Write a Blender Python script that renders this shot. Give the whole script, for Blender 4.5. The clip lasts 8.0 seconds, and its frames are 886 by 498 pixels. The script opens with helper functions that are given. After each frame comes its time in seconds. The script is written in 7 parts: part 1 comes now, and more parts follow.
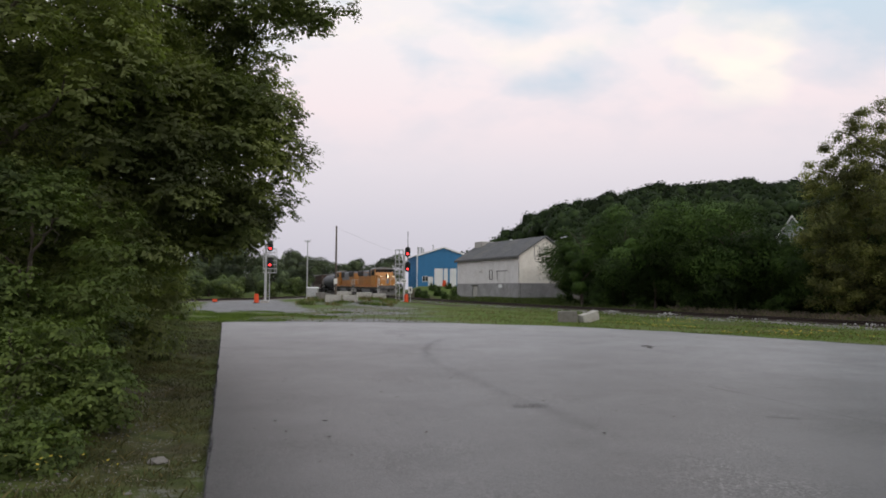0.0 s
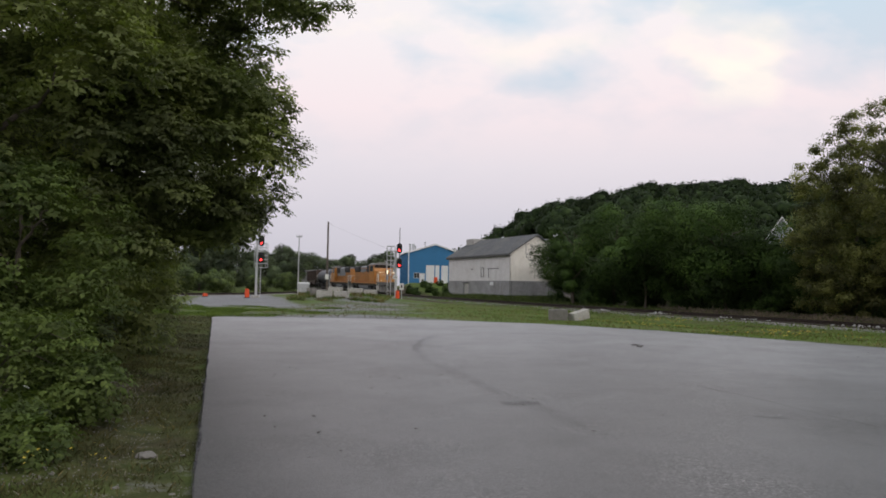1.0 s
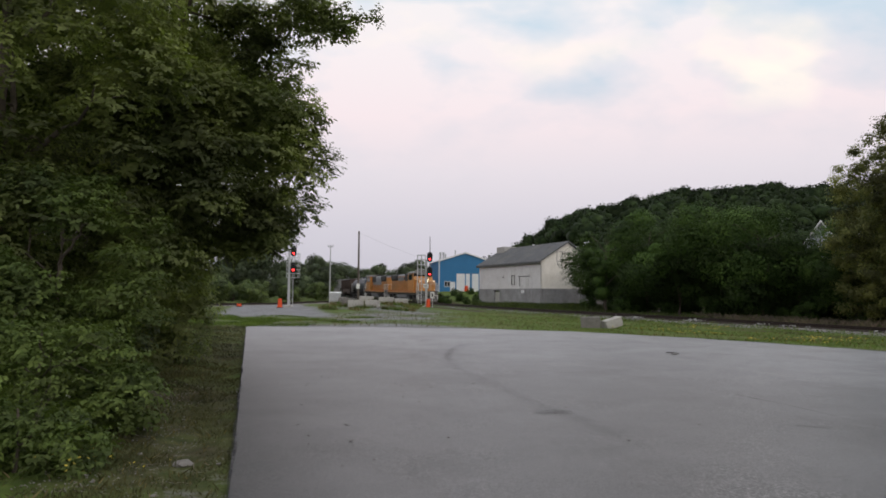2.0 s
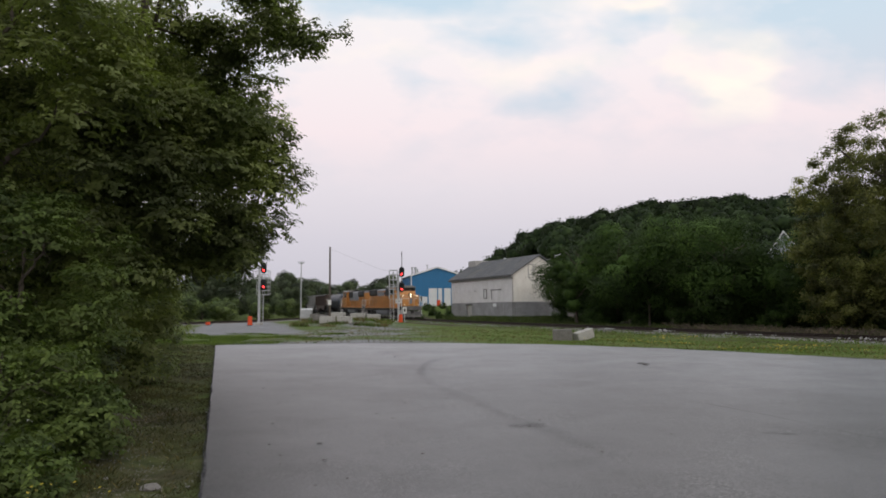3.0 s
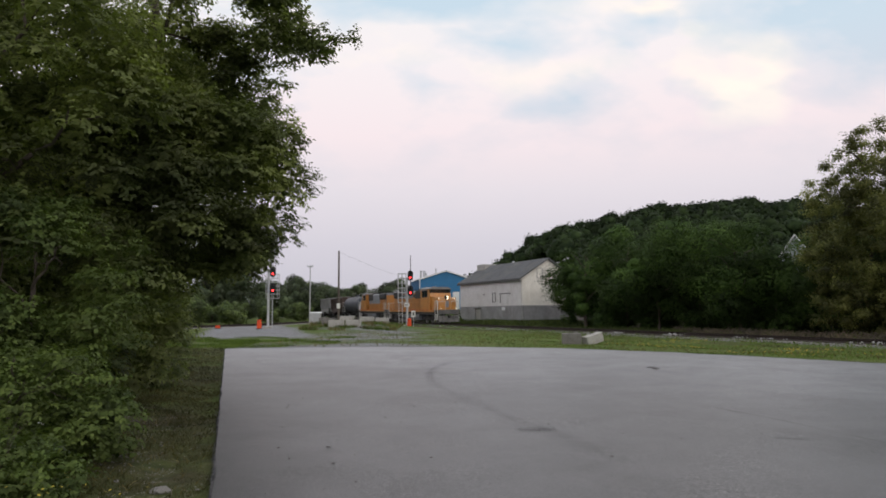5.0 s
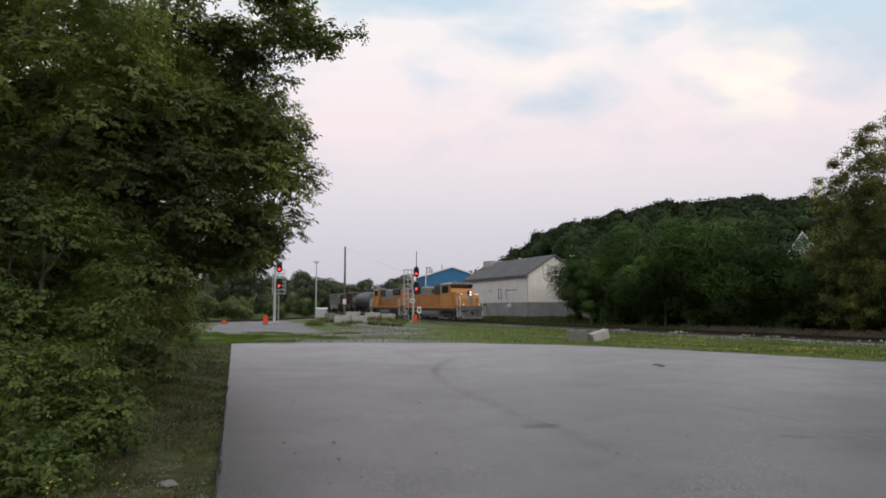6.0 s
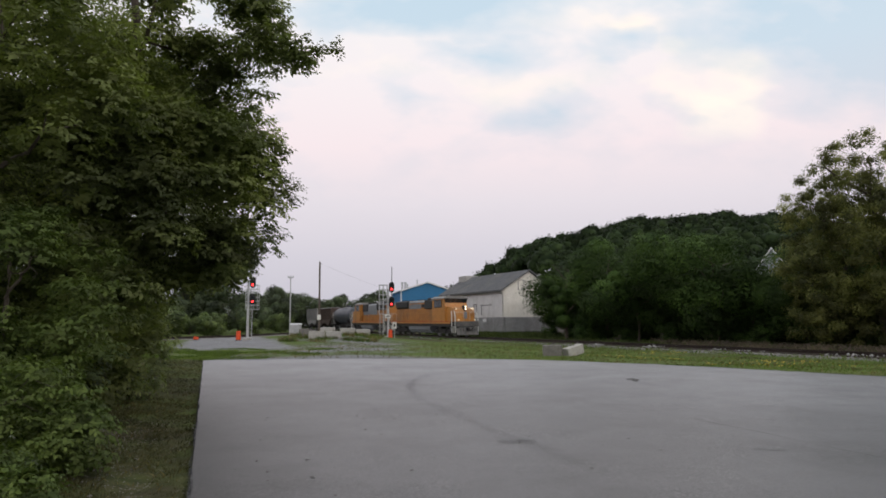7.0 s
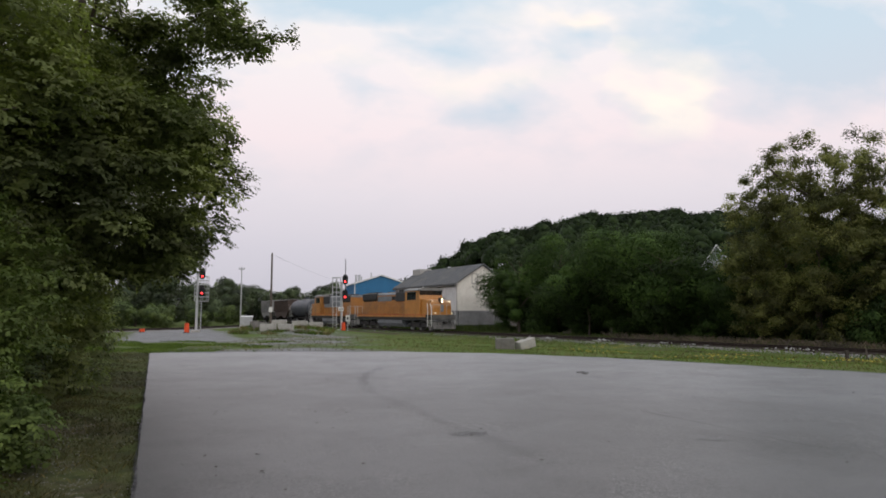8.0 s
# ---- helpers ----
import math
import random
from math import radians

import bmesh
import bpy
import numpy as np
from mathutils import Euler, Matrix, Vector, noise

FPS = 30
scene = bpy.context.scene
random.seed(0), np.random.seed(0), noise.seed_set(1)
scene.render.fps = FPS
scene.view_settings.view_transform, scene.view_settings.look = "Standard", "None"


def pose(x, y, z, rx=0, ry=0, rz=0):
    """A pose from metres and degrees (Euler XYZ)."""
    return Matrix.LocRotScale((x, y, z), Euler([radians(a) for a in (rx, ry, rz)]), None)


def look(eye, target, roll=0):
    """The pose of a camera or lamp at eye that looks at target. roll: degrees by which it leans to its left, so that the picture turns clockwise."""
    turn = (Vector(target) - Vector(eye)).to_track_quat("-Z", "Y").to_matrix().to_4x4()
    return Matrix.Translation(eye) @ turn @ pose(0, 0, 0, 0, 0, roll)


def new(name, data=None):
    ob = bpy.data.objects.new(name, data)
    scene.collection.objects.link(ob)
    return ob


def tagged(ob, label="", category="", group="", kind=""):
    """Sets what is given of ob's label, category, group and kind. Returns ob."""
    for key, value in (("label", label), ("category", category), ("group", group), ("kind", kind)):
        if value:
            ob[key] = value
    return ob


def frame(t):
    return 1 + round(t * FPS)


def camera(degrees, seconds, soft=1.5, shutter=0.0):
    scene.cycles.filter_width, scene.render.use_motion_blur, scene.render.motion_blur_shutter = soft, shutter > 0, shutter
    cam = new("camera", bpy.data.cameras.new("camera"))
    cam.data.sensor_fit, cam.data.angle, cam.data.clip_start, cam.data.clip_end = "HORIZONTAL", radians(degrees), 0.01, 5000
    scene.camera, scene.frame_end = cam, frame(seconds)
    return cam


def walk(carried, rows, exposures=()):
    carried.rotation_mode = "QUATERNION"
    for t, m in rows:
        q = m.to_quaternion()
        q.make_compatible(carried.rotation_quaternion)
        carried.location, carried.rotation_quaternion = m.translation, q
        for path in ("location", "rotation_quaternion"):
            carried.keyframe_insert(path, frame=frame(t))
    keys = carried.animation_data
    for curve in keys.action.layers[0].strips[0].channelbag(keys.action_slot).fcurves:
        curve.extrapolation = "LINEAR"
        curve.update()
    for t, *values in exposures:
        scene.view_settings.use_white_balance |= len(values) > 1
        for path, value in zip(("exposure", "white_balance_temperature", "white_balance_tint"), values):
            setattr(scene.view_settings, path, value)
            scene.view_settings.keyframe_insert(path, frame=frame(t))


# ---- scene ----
cam = camera(67.69, 8.0, soft=1.75, shutter=0.0)

EYE = 1.65
PATH = [(0, -0.13, 3.48, -0.21), (0.1, 0.21, 3.38, -0.19), (0.2, 0.06, 3.63, -0.18), (0.3, -1.07, 3.39, -0.16), (0.4, -0.58, 3.18, -0.14), (0.5, -0.55, 3.28, -0.13),
        (0.6, -1.18, 3.30, -0.27), (0.7, -1.39, 2.62, -0.42), (0.8, -1.45, 2.88, -0.56), (0.9, -0.63, 2.82, -0.71), (1, -0.88, 3.22, -0.85), (1.1, -0.19, 2.62, -0.82),
        (1.2, -0.63, 2.98, -0.78), (1.3, -0.03, 2.72, -0.74), (1.4, 0.41, 3.89, -0.71), (1.5, 1.55, 3.51, -0.67), (1.6, 1.71, 3.77, -0.59), (1.7, 2.22, 3.82, -0.51),
        (2.8, -0.33, 4.53, 0.41), (2.9, -0.38, 4.72, 0.49), (3, -0.61, 5.18, 0.57), (3.1, -0.43, 5.22, 0.46), (3.2, -0.14, 5.17, 0.34), (3.3, -0.05, 5.03, 0.23),
        (3.4, 0.09, 5.04, 0.11), (3.5, 0.40, 4.89, 0.00), (3.6, 0.33, 4.84, 0.01), (3.7, 0.13, 4.75, 0.02), (3.8, 0.23, 4.99, 0.03), (3.9, 0.68, 5.14, 0.04),
        (4, -0.12, 5.25, 0.05), (4.1, 0.24, 5.13, 0.17), (4.2, -0.29, 5.33, 0.29), (4.4, 0.07, 5.27, 0.53), (4.5, -0.07, 5.41, 0.64), (4.6, 0.13, 4.86, 0.62),
        (4.7, 0.18, 5.01, 0.59), (5.8, -0.04, 5.82, 0.30), (5.9, 0.30, 5.82, 0.28), (6, 0.64, 5.18, 0.25), (6.1, 0.76, 5.42, 0.39), (6.2, 0.67, 5.61, 0.53),
        (6.3, 0.43, 5.80, 0.67), (6.4, 0.44, 5.65, 0.81), (6.5, 1.12, 5.19, 0.95), (6.6, 0.20, 5.30, 0.84), (6.7, -0.31, 5.20, 0.74), (6.8, -0.96, 5.74, 0.64),
        (6.9, -1.21, 5.95, 0.53), (7, -1.48, 6.48, 0.43), (7.1, -1.68, 6.11, 0.21), (7.2, -2.00, 6.13, -0.01), (7.3, -3.10, 5.96, -0.23), (7.4, -3.71, 6.34, -0.46),
        (7.5, -4.95, 6.31, -0.68), (7.6, -4.45, 6.46, -0.51), (7.7, -4.78, 6.20, -0.35), (7.8, -5.11, 5.84, -0.19), (7.9, -5.34, 5.77, -0.03), (8, -5.47, 5.88, 0.13)]
walk(cam, [(t, pose(0, 0, EYE, 90 + pitch, roll, yaw)) for t, yaw, pitch, roll in PATH])

# ---------------------------------------------------------------- node helpers


def node_tree(m):
    m.use_nodes = True
    m.node_tree.nodes.clear()
    return m.node_tree.nodes, m.node_tree.links


def add(nodes, kind, **sets):
    n = nodes.new(kind)
    for k, v in sets.items():
        if k in n.inputs.keys():
            n.inputs[k].default_value = v
        else:
            setattr(n, k, v)
    return n


def ramp(nodes, links, fac, stops):
    r = nodes.new("ShaderNodeValToRGB")
    while len(r.color_ramp.elements) < len(stops):
        r.color_ramp.elements.new(0.5)
    for e, (p, c) in zip(r.color_ramp.elements, stops):
        e.position, e.color = p, (*c, 1) if len(c) == 3 else c
    links.new(fac, r.inputs[0])
    return r.outputs[0]


def mixc(nodes, links, fac, a, b, mode="MIX"):
    n = nodes.new("ShaderNodeMix")
    n.data_type, n.blend_type = "RGBA", mode
    for sock, v in ((n.inputs[0], fac), (n.inputs[6], a), (n.inputs[7], b)):
        if hasattr(v, "is_linked"):
            links.new(v, sock)
        elif isinstance(v, (int, float)):
            sock.default_value = v
        else:
            sock.default_value = (*v, 1)
    return n.outputs[2]


def noise_fac(nodes, links, vec, scale, detail=4, rough=0.6):
    n = add(nodes, "ShaderNodeTexNoise", Scale=scale, Detail=detail, Roughness=rough)
    if vec is not None:
        links.new(vec, n.inputs["Vector"])
    return n.outputs[0]


# ---------------------------------------------------------------- world: dusk sky with high thin cloud


def build_world():
    w = bpy.data.worlds.new("dusk")
    scene.world = w
    w.use_nodes = True
    nodes, links = w.node_tree.nodes, w.node_tree.links
    nodes.clear()
    sky = add(nodes, "ShaderNodeTexSky", sky_type="NISHITA", sun_disc=False)
    sky.sun_elevation, sky.sun_rotation = radians(34), radians(140)
    sky.air_density, sky.dust_density = 1.0, 1.5
    geo = nodes.new("ShaderNodeTexCoord")
    sep = nodes.new("ShaderNodeSeparateXYZ")
    links.new(geo.outputs["Generated"], sep.inputs[0])
    # clear sky: the Nishita dome lifted by a pale blue of the same dusk
    blue = ramp(nodes, links, sep.outputs[2], [(0.0, (0.60, 0.57, 0.62)), (0.16, (0.66, 0.63, 0.68)), (0.36, (0.56, 0.69, 0.79)), (0.60, (0.46, 0.66, 0.80))])
    skys = mixc(nodes, links, 1.0, sky.outputs[0], (0.07, 0.07, 0.07), "MULTIPLY")
    clear = mixc(nodes, links, 0.12, blue, skys)
    # cloud sheet, broken by clear gaps; places on it as the tangents of bearing and height
    def maths(op, a, b=0.0):
        n = nodes.new("ShaderNodeMath")
        n.operation = op
        for sock, v in zip(n.inputs, (a, b)):
            if hasattr(v, "is_linked"):
                links.new(v, sock)
            else:
                sock.default_value = v
        return n.outputs[0]

    ahead = maths("MAXIMUM", maths("ABSOLUTE", sep.outputs[1]), 0.05)
    flat = nodes.new("ShaderNodeCombineXYZ")
    links.new(maths("DIVIDE", sep.outputs[0], ahead), flat.inputs[0])
    links.new(maths("DIVIDE", sep.outputs[2], ahead), flat.inputs[1])
    mp = nodes.new("ShaderNodeMapping")
    mp.inputs["Location"].default_value = CLOUD_AT
    mp.inputs["Rotation"].default_value = (0.0, 0.0, radians(22))
    mp.inputs["Scale"].default_value = (1.0, 1.9, 1.0)
    links.new(flat.outputs[0], mp.inputs[0])
    big = noise_fac(nodes, links, mp.outputs[0], 5.0, 5, 0.55)
    fine = noise_fac(nodes, links, mp.outputs[0], 14.0, 3, 0.5)
    stir = add(nodes, "ShaderNodeTexNoise", Scale=6.0, Detail=3.0, Roughness=0.5)
    links.new(mp.outputs[0], stir.inputs["Vector"])
    drift = nodes.new("ShaderNodeVectorMath")
    drift.operation = "MULTIPLY_ADD"
    links.new(stir.outputs["Color"], drift.inputs[0])
    drift.inputs[1].default_value, drift.inputs[2].default_value = (0.24, 0.13, 0), (-0.12, -0.065, 0)
    bent_at = nodes.new("ShaderNodeVectorMath")
    bent_at.operation = "ADD"
    links.new(flat.outputs[0], bent_at.inputs[0])
    links.new(drift.outputs[0], bent_at.inputs[1])
    rough = maths("SUBTRACT", maths("ADD", maths("MULTIPLY", fine, 0.4), big), 0.2)

    def patches(rows):
        total = None
        for cu, cv, ru, rv, amount in rows:
            off = nodes.new("ShaderNodeVectorMath")
            off.operation = "SUBTRACT"
            links.new(bent_at.outputs[0], off.inputs[0])
            off.inputs[1].default_value = (cu, cv, 0)
            sc = nodes.new("ShaderNodeVectorMath")
            sc.operation = "MULTIPLY"
            links.new(off.outputs[0], sc.inputs[0])
            sc.inputs[1].default_value = (1 / ru, 1 / rv, 0)
            ln = nodes.new("ShaderNodeVectorMath")
            ln.operation = "LENGTH"
            links.new(sc.outputs[0], ln.inputs[0])
            one = maths("MULTIPLY", maths("MAXIMUM", maths("SUBTRACT", 1.0, ln.outputs["Value"]), 0.0), amount)
            total = one if total is None else maths("MAXIMUM", total, one)
        return total

    gaps = patches(CLEAR_GAPS)
    gaps = maths("ADD", maths("MULTIPLY", gaps, 0.42), maths("MULTIPLY", rough, 0.75))
    mask = ramp(nodes, links, gaps, [(0.36, (1, 1, 1)), (0.52, (0.6, 0.6, 0.6)), (0.78, (0.12, 0.12, 0.12))])
    warm = maths("ADD", maths("MULTIPLY", patches(WARM_CLOUD), 0.8), maths("MULTIPLY", rough, 0.9))
    glowing = ramp(nodes, links, warm, [(0.6, (0, 0, 0)), (1.15, (1, 1, 1))])
    tint = ramp(nodes, links, sep.outputs[2], [(0.0, (0.485, 0.47, 0.53)), (0.10, (0.585, 0.56, 0.62)), (0.18, (0.70, 0.65, 0.695)), (0.26, (0.82, 0.715, 0.74)), (0.36, (0.83, 0.77, 0.785)), (0.48, (0.80, 0.795, 0.80)), (0.7, (0.70, 0.70, 0.73))])
    lit = mixc(nodes, links, glowing, tint, (0.95, 0.85, 0.77))
    col = mixc(nodes, links, mask, clear, lit)
    low = ramp(nodes, links, sep.outputs[2], [(0.06, (1, 1, 1)), (0.30, (0, 0, 0))])
    col = mixc(nodes, links, low, col, tint)
    bg = add(nodes, "ShaderNodeBackground", Strength=1.15)
    links.new(col, bg.inputs[0])
    out = nodes.new("ShaderNodeOutputWorld")
    links.new(bg.outputs[0], out.inputs[0])


CLOUD_AT = (0.35, 0.0, 0.12)
# bearing, height, half width, half height, strength
CLEAR_GAPS = [(-0.02, 0.50, 0.30, 0.075, 1.4), (0.10, 0.435, 0.13, 0.045, 0.9), (0.19, 0.325, 0.085, 0.035, 0.75), (0.70, 0.46, 0.34, 0.13, 1.7), (0.70, 0.36, 0.16, 0.07, 0.7), (0.30, 0.445, 0.09, 0.03, 0.6), (0.42, 0.52, 0.25, 0.05, 0.7), (-0.04, 0.33, 0.08, 0.025, 0.35), (1.2, 0.45, 0.5, 0.3, 1.0), (0.38, 0.34, 0.06, 0.03, 0.4)]
WARM_CLOUD = [(0.47, 0.355, 0.14, 0.10, 1.0), (0.31, 0.475, 0.17, 0.03, 0.8), (0.42, 0.43, 0.07, 0.03, 0.7), (0.15, 0.38, 0.30, 0.06, 0.5), (-0.1, 0.40, 0.22, 0.06, 0.35)]
build_world()

sun = new("sun", bpy.data.lights.new("sun", "SUN"))
sun.data.energy, sun.data.angle, sun.data.color = 0.6, radians(40), (1.0, 0.90, 0.82)
sun.matrix_world = look((28, -34, 30), (0, 0, 0))
scene.view_settings.exposure = 0.0

# ---------------------------------------------------------------- materials


def surface(name, base, rough=0.7, metal=0.0, var=0.25, scale=3.0, grain=40.0, bump=0.2, dirt=None, dirt_amount=0.4, spec=0.4):
    """A procedural surface: base colour varied at a coarse and a fine scale, patches of dirt, fine relief."""
    m = bpy.data.materials.new(name)
    nodes, links = node_tree(m)
    pos = nodes.new("ShaderNodeTexCoord").outputs["Object"]
    coarse = noise_fac(nodes, links, pos, scale, 5, 0.65)
    finen = noise_fac(nodes, links, pos, grain, 3, 0.7)
    lo, hi = [c * (1 - var) for c in base], [min(1, c * (1 + var)) for c in base]
    col = ramp(nodes, links, coarse, [(0.3, lo), (0.7, hi)])
    tone = ramp(nodes, links, finen, [(0.3, (0.8, 0.8, 0.8)), (0.7, (1.1, 1.1, 1.1))])
    col = mixc(nodes, links, 1.0, col, tone, "MULTIPLY")
    if dirt:
        spots = ramp(nodes, links, noise_fac(nodes, links, pos, scale * 0.6, 7, 0.75), [(0.48, (0, 0, 0)), (0.68, (dirt_amount,) * 3)])
        col = mixc(nodes, links, spots, col, dirt)
    b = add(nodes, "ShaderNodeBsdfPrincipled", Roughness=rough, Metallic=metal)
    b.inputs["Specular IOR Level"].default_value = spec
    links.new(col, b.inputs["Base Color"])
    if bump:
        bn = add(nodes, "ShaderNodeBump", Strength=bump, Distance=0.01)
        links.new(finen, bn.inputs["Height"])
        links.new(bn.outputs[0], b.inputs["Normal"])
    links.new(b.outputs[0], add(nodes, "ShaderNodeOutputMaterial").inputs[0])
    return m


def glow(name, color, strength):
    m = bpy.data.materials.new(name)
    nodes, links = node_tree(m)
    e = add(nodes, "ShaderNodeEmission", Color=(*color, 1), Strength=strength)
    links.new(e.outputs[0], add(nodes, "ShaderNodeOutputMaterial").inputs[0])
    return m


def leaf_material(name, dark, light, through_light=0.25, clumps=True, gloss=0.25):
    m = bpy.data.materials.new(name)
    nodes, links = node_tree(m)
    geo = nodes.new("ShaderNodeNewGeometry")
    pos = nodes.new("ShaderNodeTexCoord").outputs["Object"]
    patch = noise_fac(nodes, links, pos, 0.45, 3, 0.6)
    mid = [(a + b) / 2 for a, b in zip(dark, light)]
    col = ramp(nodes, links, geo.outputs["Random Per Island"], [(0.0, dark), (0.6, mid), (1.0, light)])
    tone = ramp(nodes, links, patch, [(0.36, (0.58, 0.62, 0.62)), (0.66, (1.45, 1.4, 1.15))])
    col = mixc(nodes, links, 1.0, col, tone, "MULTIPLY")
    if clumps:                          # each clump of a crown has its own tone
        t = add(nodes, "ShaderNodeAttribute", attribute_name="tone")
        col = mixc(nodes, links, 1.0, col, t.outputs["Color"], "MULTIPLY")
    d = add(nodes, "ShaderNodeBsdfPrincipled", Roughness=0.6)
    d.inputs["Specular IOR Level"].default_value = gloss
    links.new(col, d.inputs["Base Color"])
    tr = nodes.new("ShaderNodeBsdfTranslucent")
    links.new(mixc(nodes, links, 1.0, col, (1.1, 1.25, 0.6), "MULTIPLY"), tr.inputs[0])
    mx = add(nodes, "ShaderNodeMixShader", Fac=through_light)
    links.new(d.outputs[0], mx.inputs[1])
    links.new(tr.outputs[0], mx.inputs[2])
    links.new(mx.outputs[0], add(nodes, "ShaderNodeOutputMaterial").inputs[0])
    return m


def ground_material():
    """Grass, dry grass and gravel, laid out by the mesh's own attributes."""
    m = bpy.data.materials.new("ground")
    nodes, links = node_tree(m)
    pos = nodes.new("ShaderNodeTexCoord").outputs["Object"]
    n1, n2, n3 = noise_fac(nodes, links, pos, 0.35, 6, 0.65), noise_fac(nodes, links, pos, 4.0, 5, 0.7), noise_fac(nodes, links, pos, 45.0, 3, 0.8)
    grass = ramp(nodes, links, n2, [(0.3, (0.056, 0.094, 0.018)), (0.55, (0.096, 0.146, 0.028)), (0.75, (0.16, 0.175, 0.048))])
    tan = ramp(nodes, links, n2, [(0.3, (0.10, 0.088, 0.048)), (0.7, (0.19, 0.165, 0.085))])
    grass = mixc(nodes, links, ramp(nodes, links, noise_fac(nodes, links, pos, 0.22, 5, 0.7), [(0.50, (0, 0, 0)), (0.68, (0.6, 0.6, 0.6))]), grass, tan)
    dry = ramp(nodes, links, n2, [(0.3, (0.036, 0.032, 0.021)), (0.7, (0.084, 0.069, 0.043))])
    stone = ramp(nodes, links, n3, [(0.3, (0.145, 0.148, 0.156)), (0.55, (0.245, 0.25, 0.262)), (0.75, (0.37, 0.375, 0.385))])
    stone = mixc(nodes, links, 1.0, stone, ramp(nodes, links, n1, [(0.3, (0.75, 0.73, 0.7)), (0.7, (1.1, 1.1, 1.12))]), "MULTIPLY")
    a = add(nodes, "ShaderNodeAttribute", attribute_name="gravel")
    b = add(nodes, "ShaderNodeAttribute", attribute_name="dry")
    ragged = nodes.new("ShaderNodeMath")
    ragged.operation = "MULTIPLY_ADD"
    links.new(n2, ragged.inputs[0])
    ragged.inputs[1].default_value = 0.9
    links.new(a.outputs["Fac"], ragged.inputs[2])
    gm = ramp(nodes, links, ragged.outputs[0], [(0.78, (0, 0, 0)), (1.05, (1, 1, 1))])
    ragged2 = nodes.new("ShaderNodeMath")
    ragged2.operation = "MULTIPLY_ADD"
    links.new(n1, ragged2.inputs[0])
    ragged2.inputs[1].default_value = 0.9
    links.new(b.outputs["Fac"], ragged2.inputs[2])
    dm = ramp(nodes, links, ragged2.outputs[0], [(0.7, (0, 0, 0)), (1.1, (1, 1, 1))])
    col = mixc(nodes, links, dm, grass, dry)
    col = mixc(nodes, links, gm, col, stone)
    s = add(nodes, "ShaderNodeBsdfPrincipled", Roughness=0.95)
    s.inputs["Specular IOR Level"].default_value = 0.15
    links.new(col, s.inputs["Base Color"])
    bn = add(nodes, "ShaderNodeBump", Strength=0.6, Distance=0.03)
    links.new(n3, bn.inputs["Height"])
    links.new(bn.outputs[0], s.inputs["Normal"])
    links.new(s.outputs[0], add(nodes, "ShaderNodeOutputMaterial").inputs[0])
    return m


